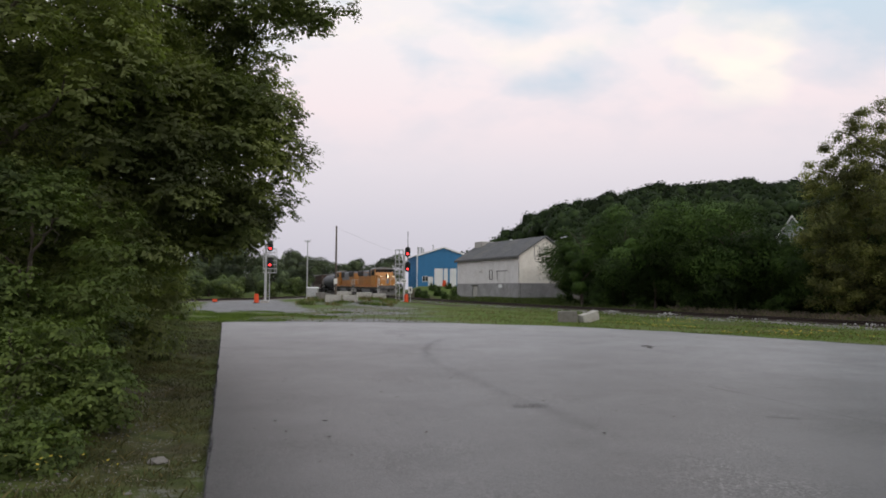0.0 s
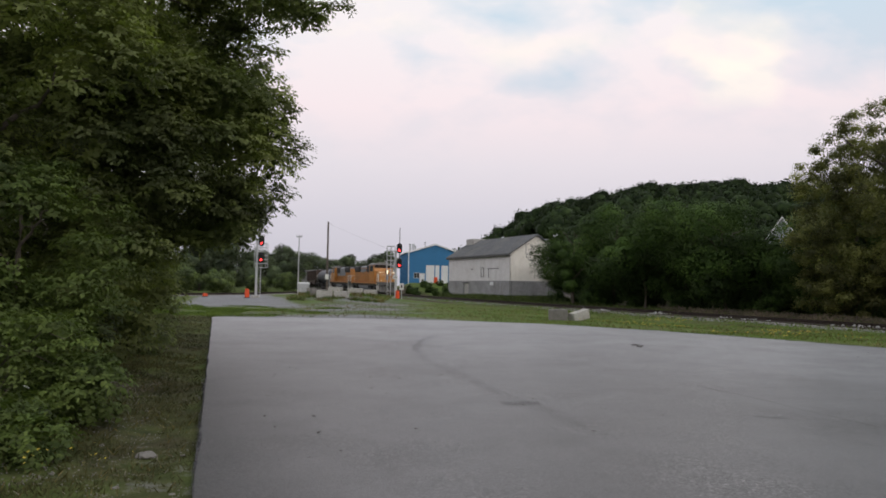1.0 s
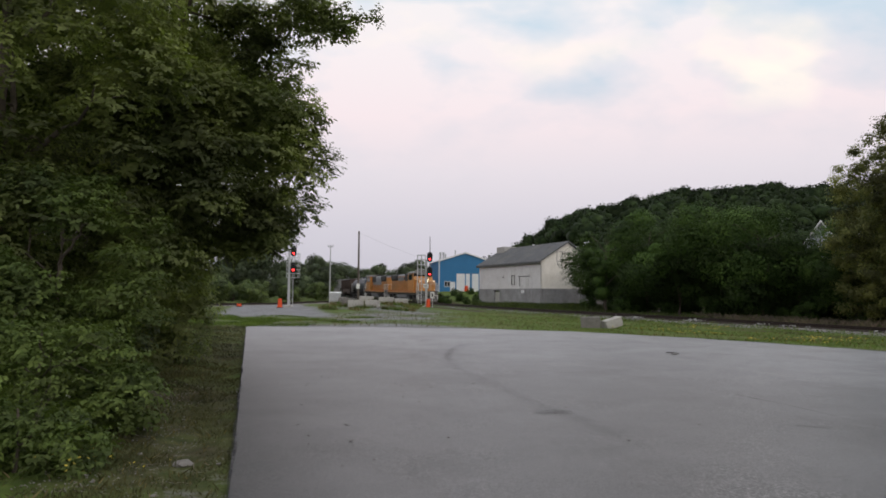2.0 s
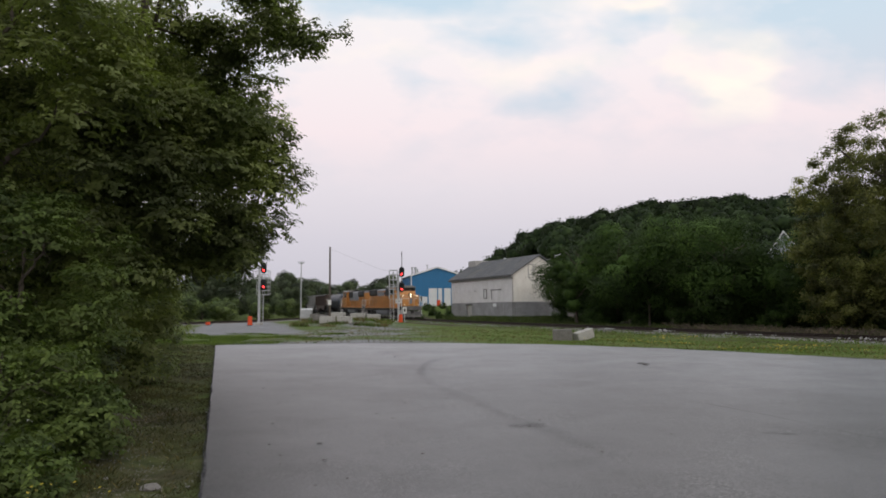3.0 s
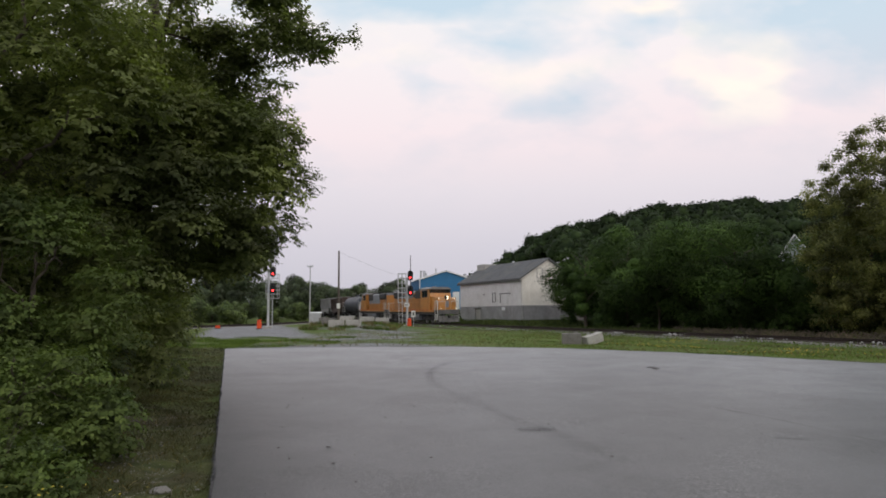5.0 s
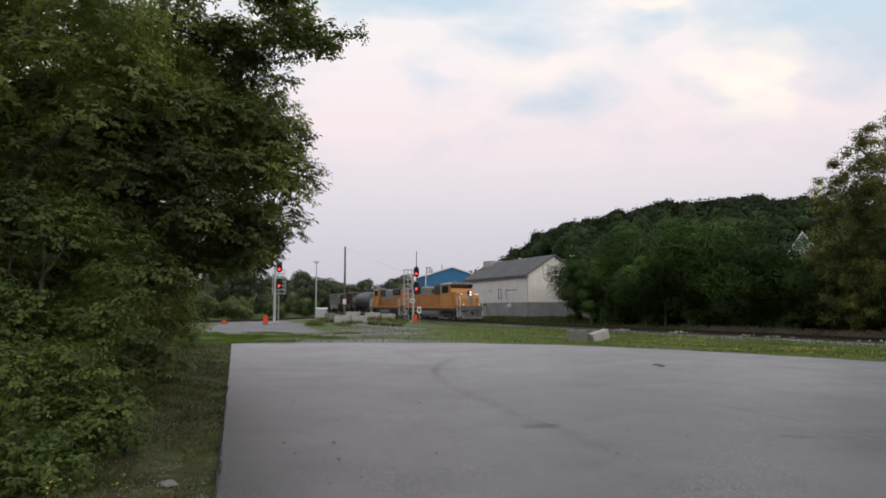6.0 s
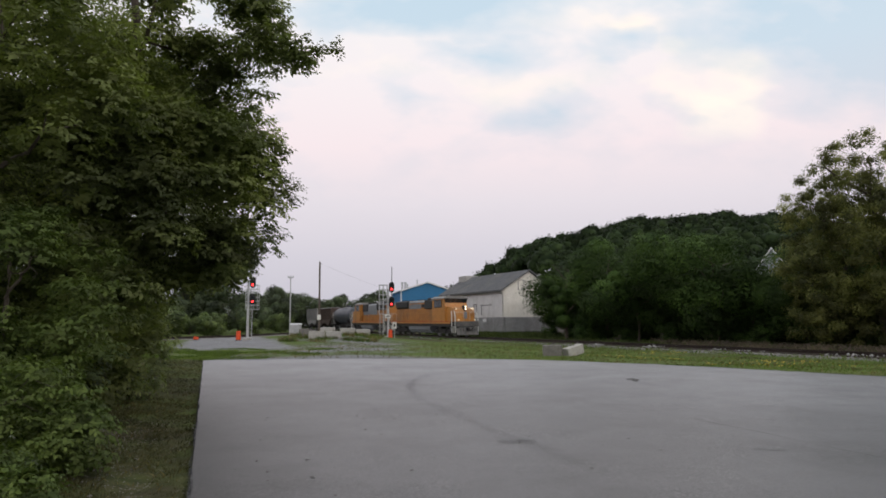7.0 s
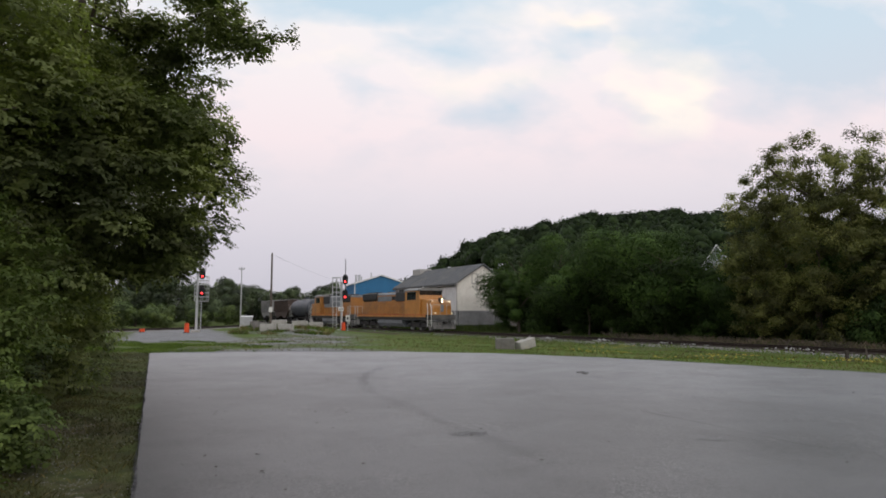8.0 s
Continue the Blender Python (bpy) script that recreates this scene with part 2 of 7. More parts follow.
def asphalt_material():
    """Old pale asphalt with exposed chips, worn places, weathered blotches and a painted far sheen."""
    m = bpy.data.materials.new("asphalt")
    nodes, links = node_tree(m)
    pos = nodes.new("ShaderNodeTexCoord").outputs["Object"]
    broad = noise_fac(nodes, links, pos, 0.16, 5, 0.6)
    mid = noise_fac(nodes, links, pos, 1.3, 6, 0.7)
    chips = add(nodes, "ShaderNodeTexVoronoi", Scale=75.0)
    links.new(pos, chips.inputs["Vector"])
    fine = noise_fac(nodes, links, pos, 60.0, 4, 0.8)
    col = ramp(nodes, links, broad, [(0.3, (0.074, 0.073, 0.076)), (0.7, (0.116, 0.114, 0.118))])
    col = mixc(nodes, links, 1.0, col, ramp(nodes, links, mid, [(0.25, (0.8, 0.8, 0.8)), (0.75, (1.15, 1.14, 1.13))]), "MULTIPLY")
    col = mixc(nodes, links, 1.0, col, ramp(nodes, links, chips.outputs["Color"], [(0.1, (0.66, 0.66, 0.66)), (0.9, (1.25, 1.25, 1.25))]), "MULTIPLY")
    col = mixc(nodes, links, 1.0, col, ramp(nodes, links, fine, [(0.35, (0.72, 0.72, 0.72)), (0.65, (1.2, 1.2, 1.2))]), "MULTIPLY")
    # sheen of the low sky painted into the base colour: paler, bluer far off
    far_sheen = add(nodes, "ShaderNodeMapRange")
    far_sheen.interpolation_type = "SMOOTHSTEP"
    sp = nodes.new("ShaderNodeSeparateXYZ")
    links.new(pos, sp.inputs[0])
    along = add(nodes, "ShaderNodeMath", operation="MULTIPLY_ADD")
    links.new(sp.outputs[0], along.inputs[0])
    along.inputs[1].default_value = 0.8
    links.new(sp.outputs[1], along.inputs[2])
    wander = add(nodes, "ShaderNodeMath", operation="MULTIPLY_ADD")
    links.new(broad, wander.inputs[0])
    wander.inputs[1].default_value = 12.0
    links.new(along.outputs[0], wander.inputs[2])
    links.new(wander.outputs[0], far_sheen.inputs[0])
    far_sheen.inputs[1].default_value, far_sheen.inputs[2].default_value = 12.0, 34.0
    col = mixc(nodes, links, 1.0, col, mixc(nodes, links, far_sheen.outputs[0], (1.0, 0.99, 0.98), (2.1, 2.18, 2.26)), "MULTIPLY")
    blot = ramp(nodes, links, noise_fac(nodes, links, pos, 0.45, 5, 0.68), [(0.36, (0.74, 0.73, 0.72)), (0.5, (1, 1, 1)), (0.7, (1.1, 1.1, 1.1))])
    col = mixc(nodes, links, 1.0, col, blot, "MULTIPLY")
    # places where the binder has worn away and the stone shows
    worn = ramp(nodes, links, noise_fac(nodes, links, pos, 0.55, 4, 0.6), [(0.47, (0.05, 0.05, 0.05)), (0.64, (1, 1, 1))])
    grit = add(nodes, "ShaderNodeTexVoronoi", Scale=42.0)
    links.new(pos, grit.inputs["Vector"])
    bare = mixc(nodes, links, 1.0, col, ramp(nodes, links, grit.outputs["Color"], [(0.15, (0.35, 0.35, 0.35)), (0.6, (0.95, 0.95, 0.95)), (0.92, (2.2, 2.16, 2.1))]), "MULTIPLY")
    col = mixc(nodes, links, worn, col, bare)
    s = add(nodes, "ShaderNodeBsdfPrincipled", Roughness=0.43)
    s.inputs["Specular IOR Level"].default_value = 0.8
    links.new(col, s.inputs["Base Color"])
    bn = add(nodes, "ShaderNodeBump", Strength=0.22, Distance=0.01)
    links.new(chips.outputs["Distance"], bn.inputs["Height"])
    links.new(bn.outputs[0], s.inputs["Normal"])
    links.new(s.outputs[0], add(nodes, "ShaderNodeOutputMaterial").inputs[0])
    return m


def stain_shade_material():
    """A dark film on the asphalt that thins out towards its edges; it also paints edge shade."""
    m = bpy.data.materials.new("stain_shade_film")
    nodes, links = node_tree(m)
    pos = nodes.new("ShaderNodeTexCoord").outputs["Object"]
    e = add(nodes, "ShaderNodeAttribute", attribute_name="film")
    n = noise_fac(nodes, links, pos, 2.5, 6, 0.75)
    mul = nodes.new("ShaderNodeMath")
    mul.operation = "MULTIPLY"
    links.new(e.outputs["Fac"], mul.inputs[0])
    links.new(ramp(nodes, links, n, [(0.35, (0.1, 0.1, 0.1)), (0.65, (0.75, 0.75, 0.75))]), mul.inputs[1])
    d = add(nodes, "ShaderNodeBsdfDiffuse", Color=(0.07, 0.07, 0.075, 1))
    t = nodes.new("ShaderNodeBsdfTransparent")
    mx = nodes.new("ShaderNodeMixShader")
    links.new(mul.outputs[0], mx.inputs[0])
    links.new(t.outputs[0], mx.inputs[1])
    links.new(d.outputs[0], mx.inputs[2])
    links.new(mx.outputs[0], add(nodes, "ShaderNodeOutputMaterial").inputs[0])
    return m


def glass_material(name, tint=(0.02, 0.025, 0.03)):
    m = bpy.data.materials.new(name)
    nodes, links = node_tree(m)
    b = add(nodes, "ShaderNodeBsdfPrincipled", Roughness=0.08)
    b.inputs["Base Color"].default_value = (*tint, 1)
    b.inputs["Specular IOR Level"].default_value = 0.6
    links.new(b.outputs[0], add(nodes, "ShaderNodeOutputMaterial").inputs[0])
    return m


M = {
    "ground": ground_material(), "asphalt": asphalt_material(), "film": stain_shade_material(),
    "ballast": surface("ballast", (0.21, 0.20, 0.19), 0.95, var=0.3, scale=1.2, grain=25, bump=0.9, dirt=(0.09, 0.08, 0.07)),
    "tie": surface("tie", (0.06, 0.05, 0.042), 0.9, var=0.3, scale=4, bump=0.5),
    "rail": surface("rail", (0.045, 0.034, 0.028), 0.6, 0.6, var=0.3, scale=8),
    "concrete": surface("concrete", (0.44, 0.43, 0.40), 0.9, var=0.18, scale=2.2, grain=30, bump=0.4, dirt=(0.16, 0.15, 0.13), dirt_amount=0.6),
    "concrete_dark": surface("concrete_dark", (0.20, 0.19, 0.175), 0.9, var=0.25, scale=2.2, grain=30, bump=0.4, dirt=(0.08, 0.075, 0.065), dirt_amount=0.6),
    "yellow": surface("loco_yellow", (0.52, 0.225, 0.050), 0.42, var=0.16, scale=0.8, grain=14, bump=0.03, dirt=(0.20, 0.115, 0.055), dirt_amount=0.75, spec=0.5),
    "gray_paint": surface("loco_grey", (0.21, 0.225, 0.245), 0.5, var=0.15, scale=0.9, grain=12, bump=0.03, dirt=(0.12, 0.11, 0.10), dirt_amount=0.6),
    "underframe": surface("underframe", (0.026, 0.025, 0.025), 0.75, var=0.35, scale=2.5, grain=20, bump=0.3, dirt=(0.075, 0.06, 0.045), dirt_amount=0.4),
    "hood_yellow": surface("loco_hood", (0.44, 0.185, 0.044), 0.45, var=0.2, scale=0.55, grain=10, bump=0.04, dirt=(0.16, 0.11, 0.075), dirt_amount=0.7, spec=0.4),
    "house_siding": surface("house_siding", (0.36, 0.40, 0.41), 0.7, var=0.12, scale=1.5, bump=0.1),
    "lamp_dim": glow("dim_lamp", (1.0, 0.88, 0.62), 0.8),
    "plough": surface("plough", (0.10, 0.098, 0.095), 0.7, var=0.35, scale=2.0, grain=16, bump=0.2, dirt=(0.24, 0.22, 0.19), dirt_amount=0.6),
    "grille": surface("grille", (0.035, 0.036, 0.038), 0.7, var=0.3, scale=3, grain=25, bump=0.2),
    "red": surface("red_stripe", (0.45, 0.04, 0.02), 0.5, var=0.1, bump=0.0),
    "handrail": surface("handrail", (0.52, 0.51, 0.48), 0.5, var=0.12, bump=0.0),
    "steel": surface("steel", (0.35, 0.35, 0.35), 0.45, 0.8, var=0.2, scale=6, bump=0.05),
    "galvanised": surface("galvanised", (0.50, 0.51, 0.52), 0.5, 0.5, var=0.15, scale=5, bump=0.05),
    "black": surface("black_paint", (0.018, 0.018, 0.02), 0.55, var=0.3, scale=4, bump=0.05),
    "glass": glass_material("dark_glass"),
    "tank": surface("tank_steel", (0.055, 0.065, 0.085), 0.5, 0.0, var=0.25, scale=0.7, grain=10, bump=0.05, dirt=(0.22, 0.20, 0.17), dirt_amount=0.4),
    "boxcar": surface("boxcar_brown", (0.075, 0.050, 0.040), 0.75, var=0.3, scale=1.0, grain=14, bump=0.2, dirt=(0.04, 0.035, 0.03), dirt_amount=0.5),
    "hopper": surface("hopper_grey", (0.26, 0.26, 0.255), 0.7, var=0.2, scale=0.9, grain=14, bump=0.1, dirt=(0.14, 0.11, 0.085), dirt_amount=0.6),
    "lamp_red": glow("signal_red", (1.0, 0.035, 0.035), 5.5),
    "lamp_head": glow("headlight", (1.0, 0.85, 0.55), 4.5),
    "lamp_board": glow("number_light", (1.0, 0.92, 0.72), 1.6),
    "lens_off": surface("dark_lens", (0.02, 0.03, 0.025), 0.15, var=0.1, bump=0.0),
    "orange_plastic": surface("orange_plastic", (0.75, 0.085, 0.02), 0.5, var=0.1, scale=5, bump=0.05),
    "white_band": surface("white_band", (0.75, 0.75, 0.72), 0.4, var=0.06, bump=0.0),
    "pole_wood": surface("pole_wood", (0.115, 0.095, 0.08), 0.9, var=0.25, scale=3, grain=30, bump=0.5),
    "blue_metal": surface("blue_metal", (0.040, 0.190, 0.39), 0.5, var=0.08, scale=0.7, grain=9, bump=0.05, spec=0.3),
    "white_metal": surface("white_metal", (0.74, 0.76, 0.77), 0.5, var=0.06, scale=1.0, bump=0.05),
    "barn_white": surface("barn_white", (0.70, 0.69, 0.685), 0.8, var=0.07, scale=1.1, grain=20, bump=0.15, dirt=(0.42, 0.40, 0.36), dirt_amount=0.4),
    # barn_white again, paler and creamier to paint the light on the gable
    "barn_cream": surface("barn_cream", (0.84, 0.81, 0.74), 0.8, var=0.07, scale=1.1, grain=20, bump=0.15, dirt=(0.55, 0.50, 0.42), dirt_amount=0.4),
    "block_wall": surface("block_wall", (0.30, 0.30, 0.305), 0.9, var=0.22, scale=0.7, grain=12, bump=0.3, dirt=(0.17, 0.165, 0.16), dirt_amount=0.6),
    "shingle": surface("shingle", (0.125, 0.130, 0.138), 0.95, var=0.16, scale=0.6, grain=7, bump=0.5, dirt=(0.20, 0.195, 0.17), dirt_amount=0.5),
    "trim_dark": surface("trim_dark", (0.09, 0.088, 0.085), 0.8, var=0.2, scale=4, bump=0.1),
    "door_grey": surface("door_grey", (0.40, 0.39, 0.37), 0.8, var=0.15, scale=2, bump=0.1),
    "bark": surface("bark", (0.085, 0.070, 0.055), 0.95, var=0.35, scale=5, grain=30, bump=0.9),
    "leaf_near": leaf_material("leaf_near", (0.124, 0.148, 0.056), (0.164, 0.194, 0.072), 0.4),
    "leaf_shrub": leaf_material("leaf_shrub", (0.076, 0.112, 0.031), (0.116, 0.156, 0.043), 0.3),
    "leaf_row": leaf_material("leaf_row", (0.029, 0.055, 0.015), (0.055, 0.092, 0.023), 0.08, gloss=0.12),
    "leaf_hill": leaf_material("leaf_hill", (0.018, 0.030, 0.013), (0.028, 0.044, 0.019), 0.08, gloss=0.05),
    # distance haze is mixed into this paler leaf colour
    "leaf_hazed": leaf_material("leaf_hazed", (0.062, 0.084, 0.048), (0.080, 0.106, 0.060), 0.12),
    "leaf_bank": leaf_material("leaf_bank", (0.095, 0.132, 0.050), (0.135, 0.175, 0.066), 0.2),
    "leaf_olive": leaf_material("leaf_olive", (0.100, 0.108, 0.040), (0.145, 0.150, 0.056), 0.35),
    "blade": leaf_material("grass_blade", (0.066, 0.108, 0.020), (0.124, 0.172, 0.040), 0.4, False),
    "blade_weed": leaf_material("weed_blade", (0.040, 0.060, 0.018), (0.085, 0.110, 0.036), 0.3, False),
    "blade_dead": leaf_material("dead_weed", (0.085, 0.068, 0.058), (0.150, 0.120, 0.100), 0.2, False),
    "stalk": surface("pale_stalk", (0.19, 0.165, 0.13), 0.8, var=0.3, scale=8, bump=0.1),
    "blade_dry": leaf_material("dry_blade", (0.10, 0.085, 0.04), (0.17, 0.14, 0.07), 0.2, False),
    "blade_verge": leaf_material("verge_blade", (0.040, 0.042, 0.018), (0.078, 0.076, 0.032), 0.25, False),
    "flower": surface("yellow_flower", (0.45, 0.36, 0.04), 0.7, var=0.2, bump=0.0),
    "petal": surface("white_petal", (0.75, 0.75, 0.70), 0.7, var=0.1, bump=0.0),
    "dead_leaf": surface("dead_leaf", (0.055, 0.045, 0.035), 0.8, var=0.4, bump=0.1),
    "rubble": surface("rubble", (0.33, 0.33, 0.32), 0.9, var=0.25, scale=3, bump=0.3),
    "stone": surface("stone", (0.20, 0.19, 0.175), 0.9, var=0.2, scale=6, bump=0.3),
    "earth": surface("earth", (0.11, 0.095, 0.075), 0.95, var=0.3, scale=4, bump=0.5),
}

# ---------------------------------------------------------------- mesh helpers


def mesh_from(name, bm, mat):
    me = bpy.data.meshes.new(name)
    bm.normal_update()
    bm.to_mesh(me)
    bm.free()
    for m in (mat if isinstance(mat, (list, tuple)) else [mat]):
        me.materials.append(M[m])
    return me


def part(name, bm, mat, parent, label=""):
    """Links a bmesh as one mesh object under a thing or a part."""
    ob = new(name, mesh_from(name, bm, mat))
    ob.parent = parent
    return tagged(ob, label)


def thing(name, label, category, at=None, group="", kind=""):
    ob = new(name)
    if at is not None:
        ob.matrix_basis = at
    return tagged(ob, label, category, group, kind)


def box(bm, lo, hi, bevel=0.0, m=None):
    size = [b - a for a, b in zip(lo, hi)]
    mid = [(a + b) / 2 for a, b in zip(lo, hi)]
    mat = Matrix.Translation(mid) @ Matrix.Diagonal((*size, 1))
    if m is not None:
        mat = m @ mat
    vs = bmesh.ops.create_cube(bm, size=1, matrix=mat)["verts"]
    if bevel:
        es = list({e for v in vs for e in v.link_edges})
        bmesh.ops.bevel(bm, geom=es, offset=bevel, segments=1, affect="EDGES", profile=0.5)
    return bm


def cyl(bm, a, b, r, r2=None, seg=12, caps=True):
    a, b = Vector(a), Vector(b)
    d = b - a
    m = Matrix.Translation((a + b) / 2) @ d.to_track_quat("Z", "Y").to_matrix().to_4x4()
    bmesh.ops.create_cone(bm, cap_ends=caps, segments=seg, radius1=r, radius2=r if r2 is None else r2, depth=d.length, matrix=m)
    return bm


def pipe(bm, pts, r, seg=6):
    for a, b in zip(pts, pts[1:]):
        cyl(bm, a, b, r, seg=seg)
    return bm


def prism(bm, poly, lo, hi, axis="y"):
    """A polygon in (x, z) swept along y from lo to hi, or in (y, z) swept along x."""
    def at(p, k):
        return (p[0], k, p[1]) if axis == "y" else (k, p[0], p[1])
    a = [bm.verts.new(at(p, lo)) for p in poly]
    b = [bm.verts.new(at(p, hi)) for p in poly]
    n = len(poly)
    bm.faces.new(a)
    bm.faces.new(b[::-1])
    for i in range(n):
        bm.faces.new((a[i], b[i], b[(i + 1) % n], a[(i + 1) % n])[::-1])
    bmesh.ops.recalc_face_normals(bm, faces=bm.faces[:])
    return bm


def B():
    return bmesh.new()


def quick_mesh(name, verts, faces, mat, attrs=None, normals=None):
    """A mesh out of numpy arrays: verts (n, 3), faces (m, k)."""
    me = bpy.data.meshes.new(name)
    k = faces.shape[1]
    me.vertices.add(len(verts))
    me.vertices.foreach_set("co", np.ascontiguousarray(verts, dtype=np.float32).ravel())
    me.loops.add(faces.size)
    me.loops.foreach_set("vertex_index", np.ascontiguousarray(faces, dtype=np.int32).ravel())
    me.polygons.add(len(faces))
    me.polygons.foreach_set("loop_start", np.arange(0, faces.size, k, dtype=np.int32))
    for key, vals in (attrs or {}).items():
        me.attributes.new(key, "FLOAT", "POINT").data.foreach_set("value", np.ascontiguousarray(vals, dtype=np.float32))
    me.update(calc_edges=True)
    me.validate()
    if normals is not None:             # leaves share the soft normals of their clump
        me.normals_split_custom_set_from_vertices(normals.astype(np.float32))
    me.materials.append(M[mat])
    return me


def smooth(a, b, x):
    t = np.clip((x - a) / (b - a), 0, 1)
    return t * t * (3 - 2 * t)


# ---------------------------------------------------------------- the plan: track, slopes, hill

BEND = 0.20      # degrees a metre
HEAD = 28.0      # the track's heading where it runs straight on, degrees from the camera's axis


def track_at(s):
    """The point of the main track s metres past its datum, and its heading in degrees: 0 runs towards the camera."""
    if s >= 0:
        a = radians(HEAD)
        return 8.0 + s * math.sin(a), 70.0 - s * math.cos(a), HEAD
    k = radians(BEND)
    u = min(-s, 46.0)
    a0, a1 = radians(HEAD), radians(HEAD) - k * u
    x = 8.0 - (math.cos(a1) - math.cos(a0)) / k
    y = 70.0 + (math.sin(a0) - math.sin(a1)) / k
    rest = -s - u
    return x - rest * math.sin(a1), y + rest * math.cos(a1), math.degrees(a1)


def rail_z(s):
    return 0.14 - 0.008 * min(max(s, -80.0), 42.0)


SAMPLES = np.array([(*track_at(s)[:2], s) for s in np.arange(-150, 90, 1.0)])
SIDE = [(-52.0, 44.0), (-40.0, 62.0), (-27.0, 92.0), (-20.0, 116.0)]


def near_track(x, y):
    """Distance to the main track and the place along it."""
    d = np.hypot(x[..., None] - SAMPLES[:, 0], y[..., None] - SAMPLES[:, 1])
    i = d.argmin(-1)
    return d.min(-1), SAMPLES[i, 2]


HILL_U = np.array([-0.2, 0.0, 0.05, 0.097, 0.143, 0.203, 0.263, 0.319, 0.426, 0.503, 0.6, 0.9, 2.0])
HILL_V = np.array([0.020, 0.030, 0.046, 0.080, 0.112, 0.140, 0.151, 0.162, 0.173, 0.171, 0.165, 0.15, 0.12])


def ground_z(x, y):
    x, y = np.asarray(x, float), np.asarray(y, float)
    d, s = near_track(x, y)
    rail = 0.14 - 0.008 * np.clip(s, -80, 42) - 0.30
    behind = (x - 8) * math.cos(radians(HEAD)) + (y - 70) * math.sin(radians(HEAD)) > 0
    w = np.where(behind, 1.0, smooth(27, 5, d)) * smooth(24, 36, np.hypot(x, y))
    z = rail * w
    z = z + 1.9 * smooth(104, 126, y) * smooth(-9, -4, x) * smooth(40, 22, x)
    u = x / np.maximum(y, 1)
    ridge = np.interp(u, HILL_U, HILL_V) * 235 - 12.2
    z = z + np.maximum(ridge, 0) * smooth(105, 235, y) * np.where(y > 20, 1, 0) * smooth(-0.02, 0.06, u)
    z = z + 0.035 * np.sin(x * 0.9 + 1.3 * np.sin(y * 0.31)) * np.cos(y * 0.7) * smooth(20, 34, np.hypot(x, y))
    z = z + 0.8 * np.exp(-((x + 10.0) / 6.2) ** 2 - ((y - 71.0) / 6.0) ** 2)
    verge = smooth(0.25, 1.6, lot_left(x, y)) * smooth(34, 30, y)
    z = z - 0.06 * smooth(-0.4, 0.2, lot_left(x, y)) * smooth(34, 30, y) + 0.10 * verge
    return z


EDGE_A, EDGE_B = (0.0, -0.4), (-10.72, 32.5)


def lot_left(x, y):
    """Metres to the left of the lot's left edge."""
    ex, ey = EDGE_B[0] - EDGE_A[0], EDGE_B[1] - EDGE_A[1]
    n = math.hypot(ex, ey)
    return -((x - EDGE_A[0]) * ey - (y - EDGE_A[1]) * ex) / n


def gz(x, y):
    return float(ground_z(np.array([x]), np.array([y]))[0])


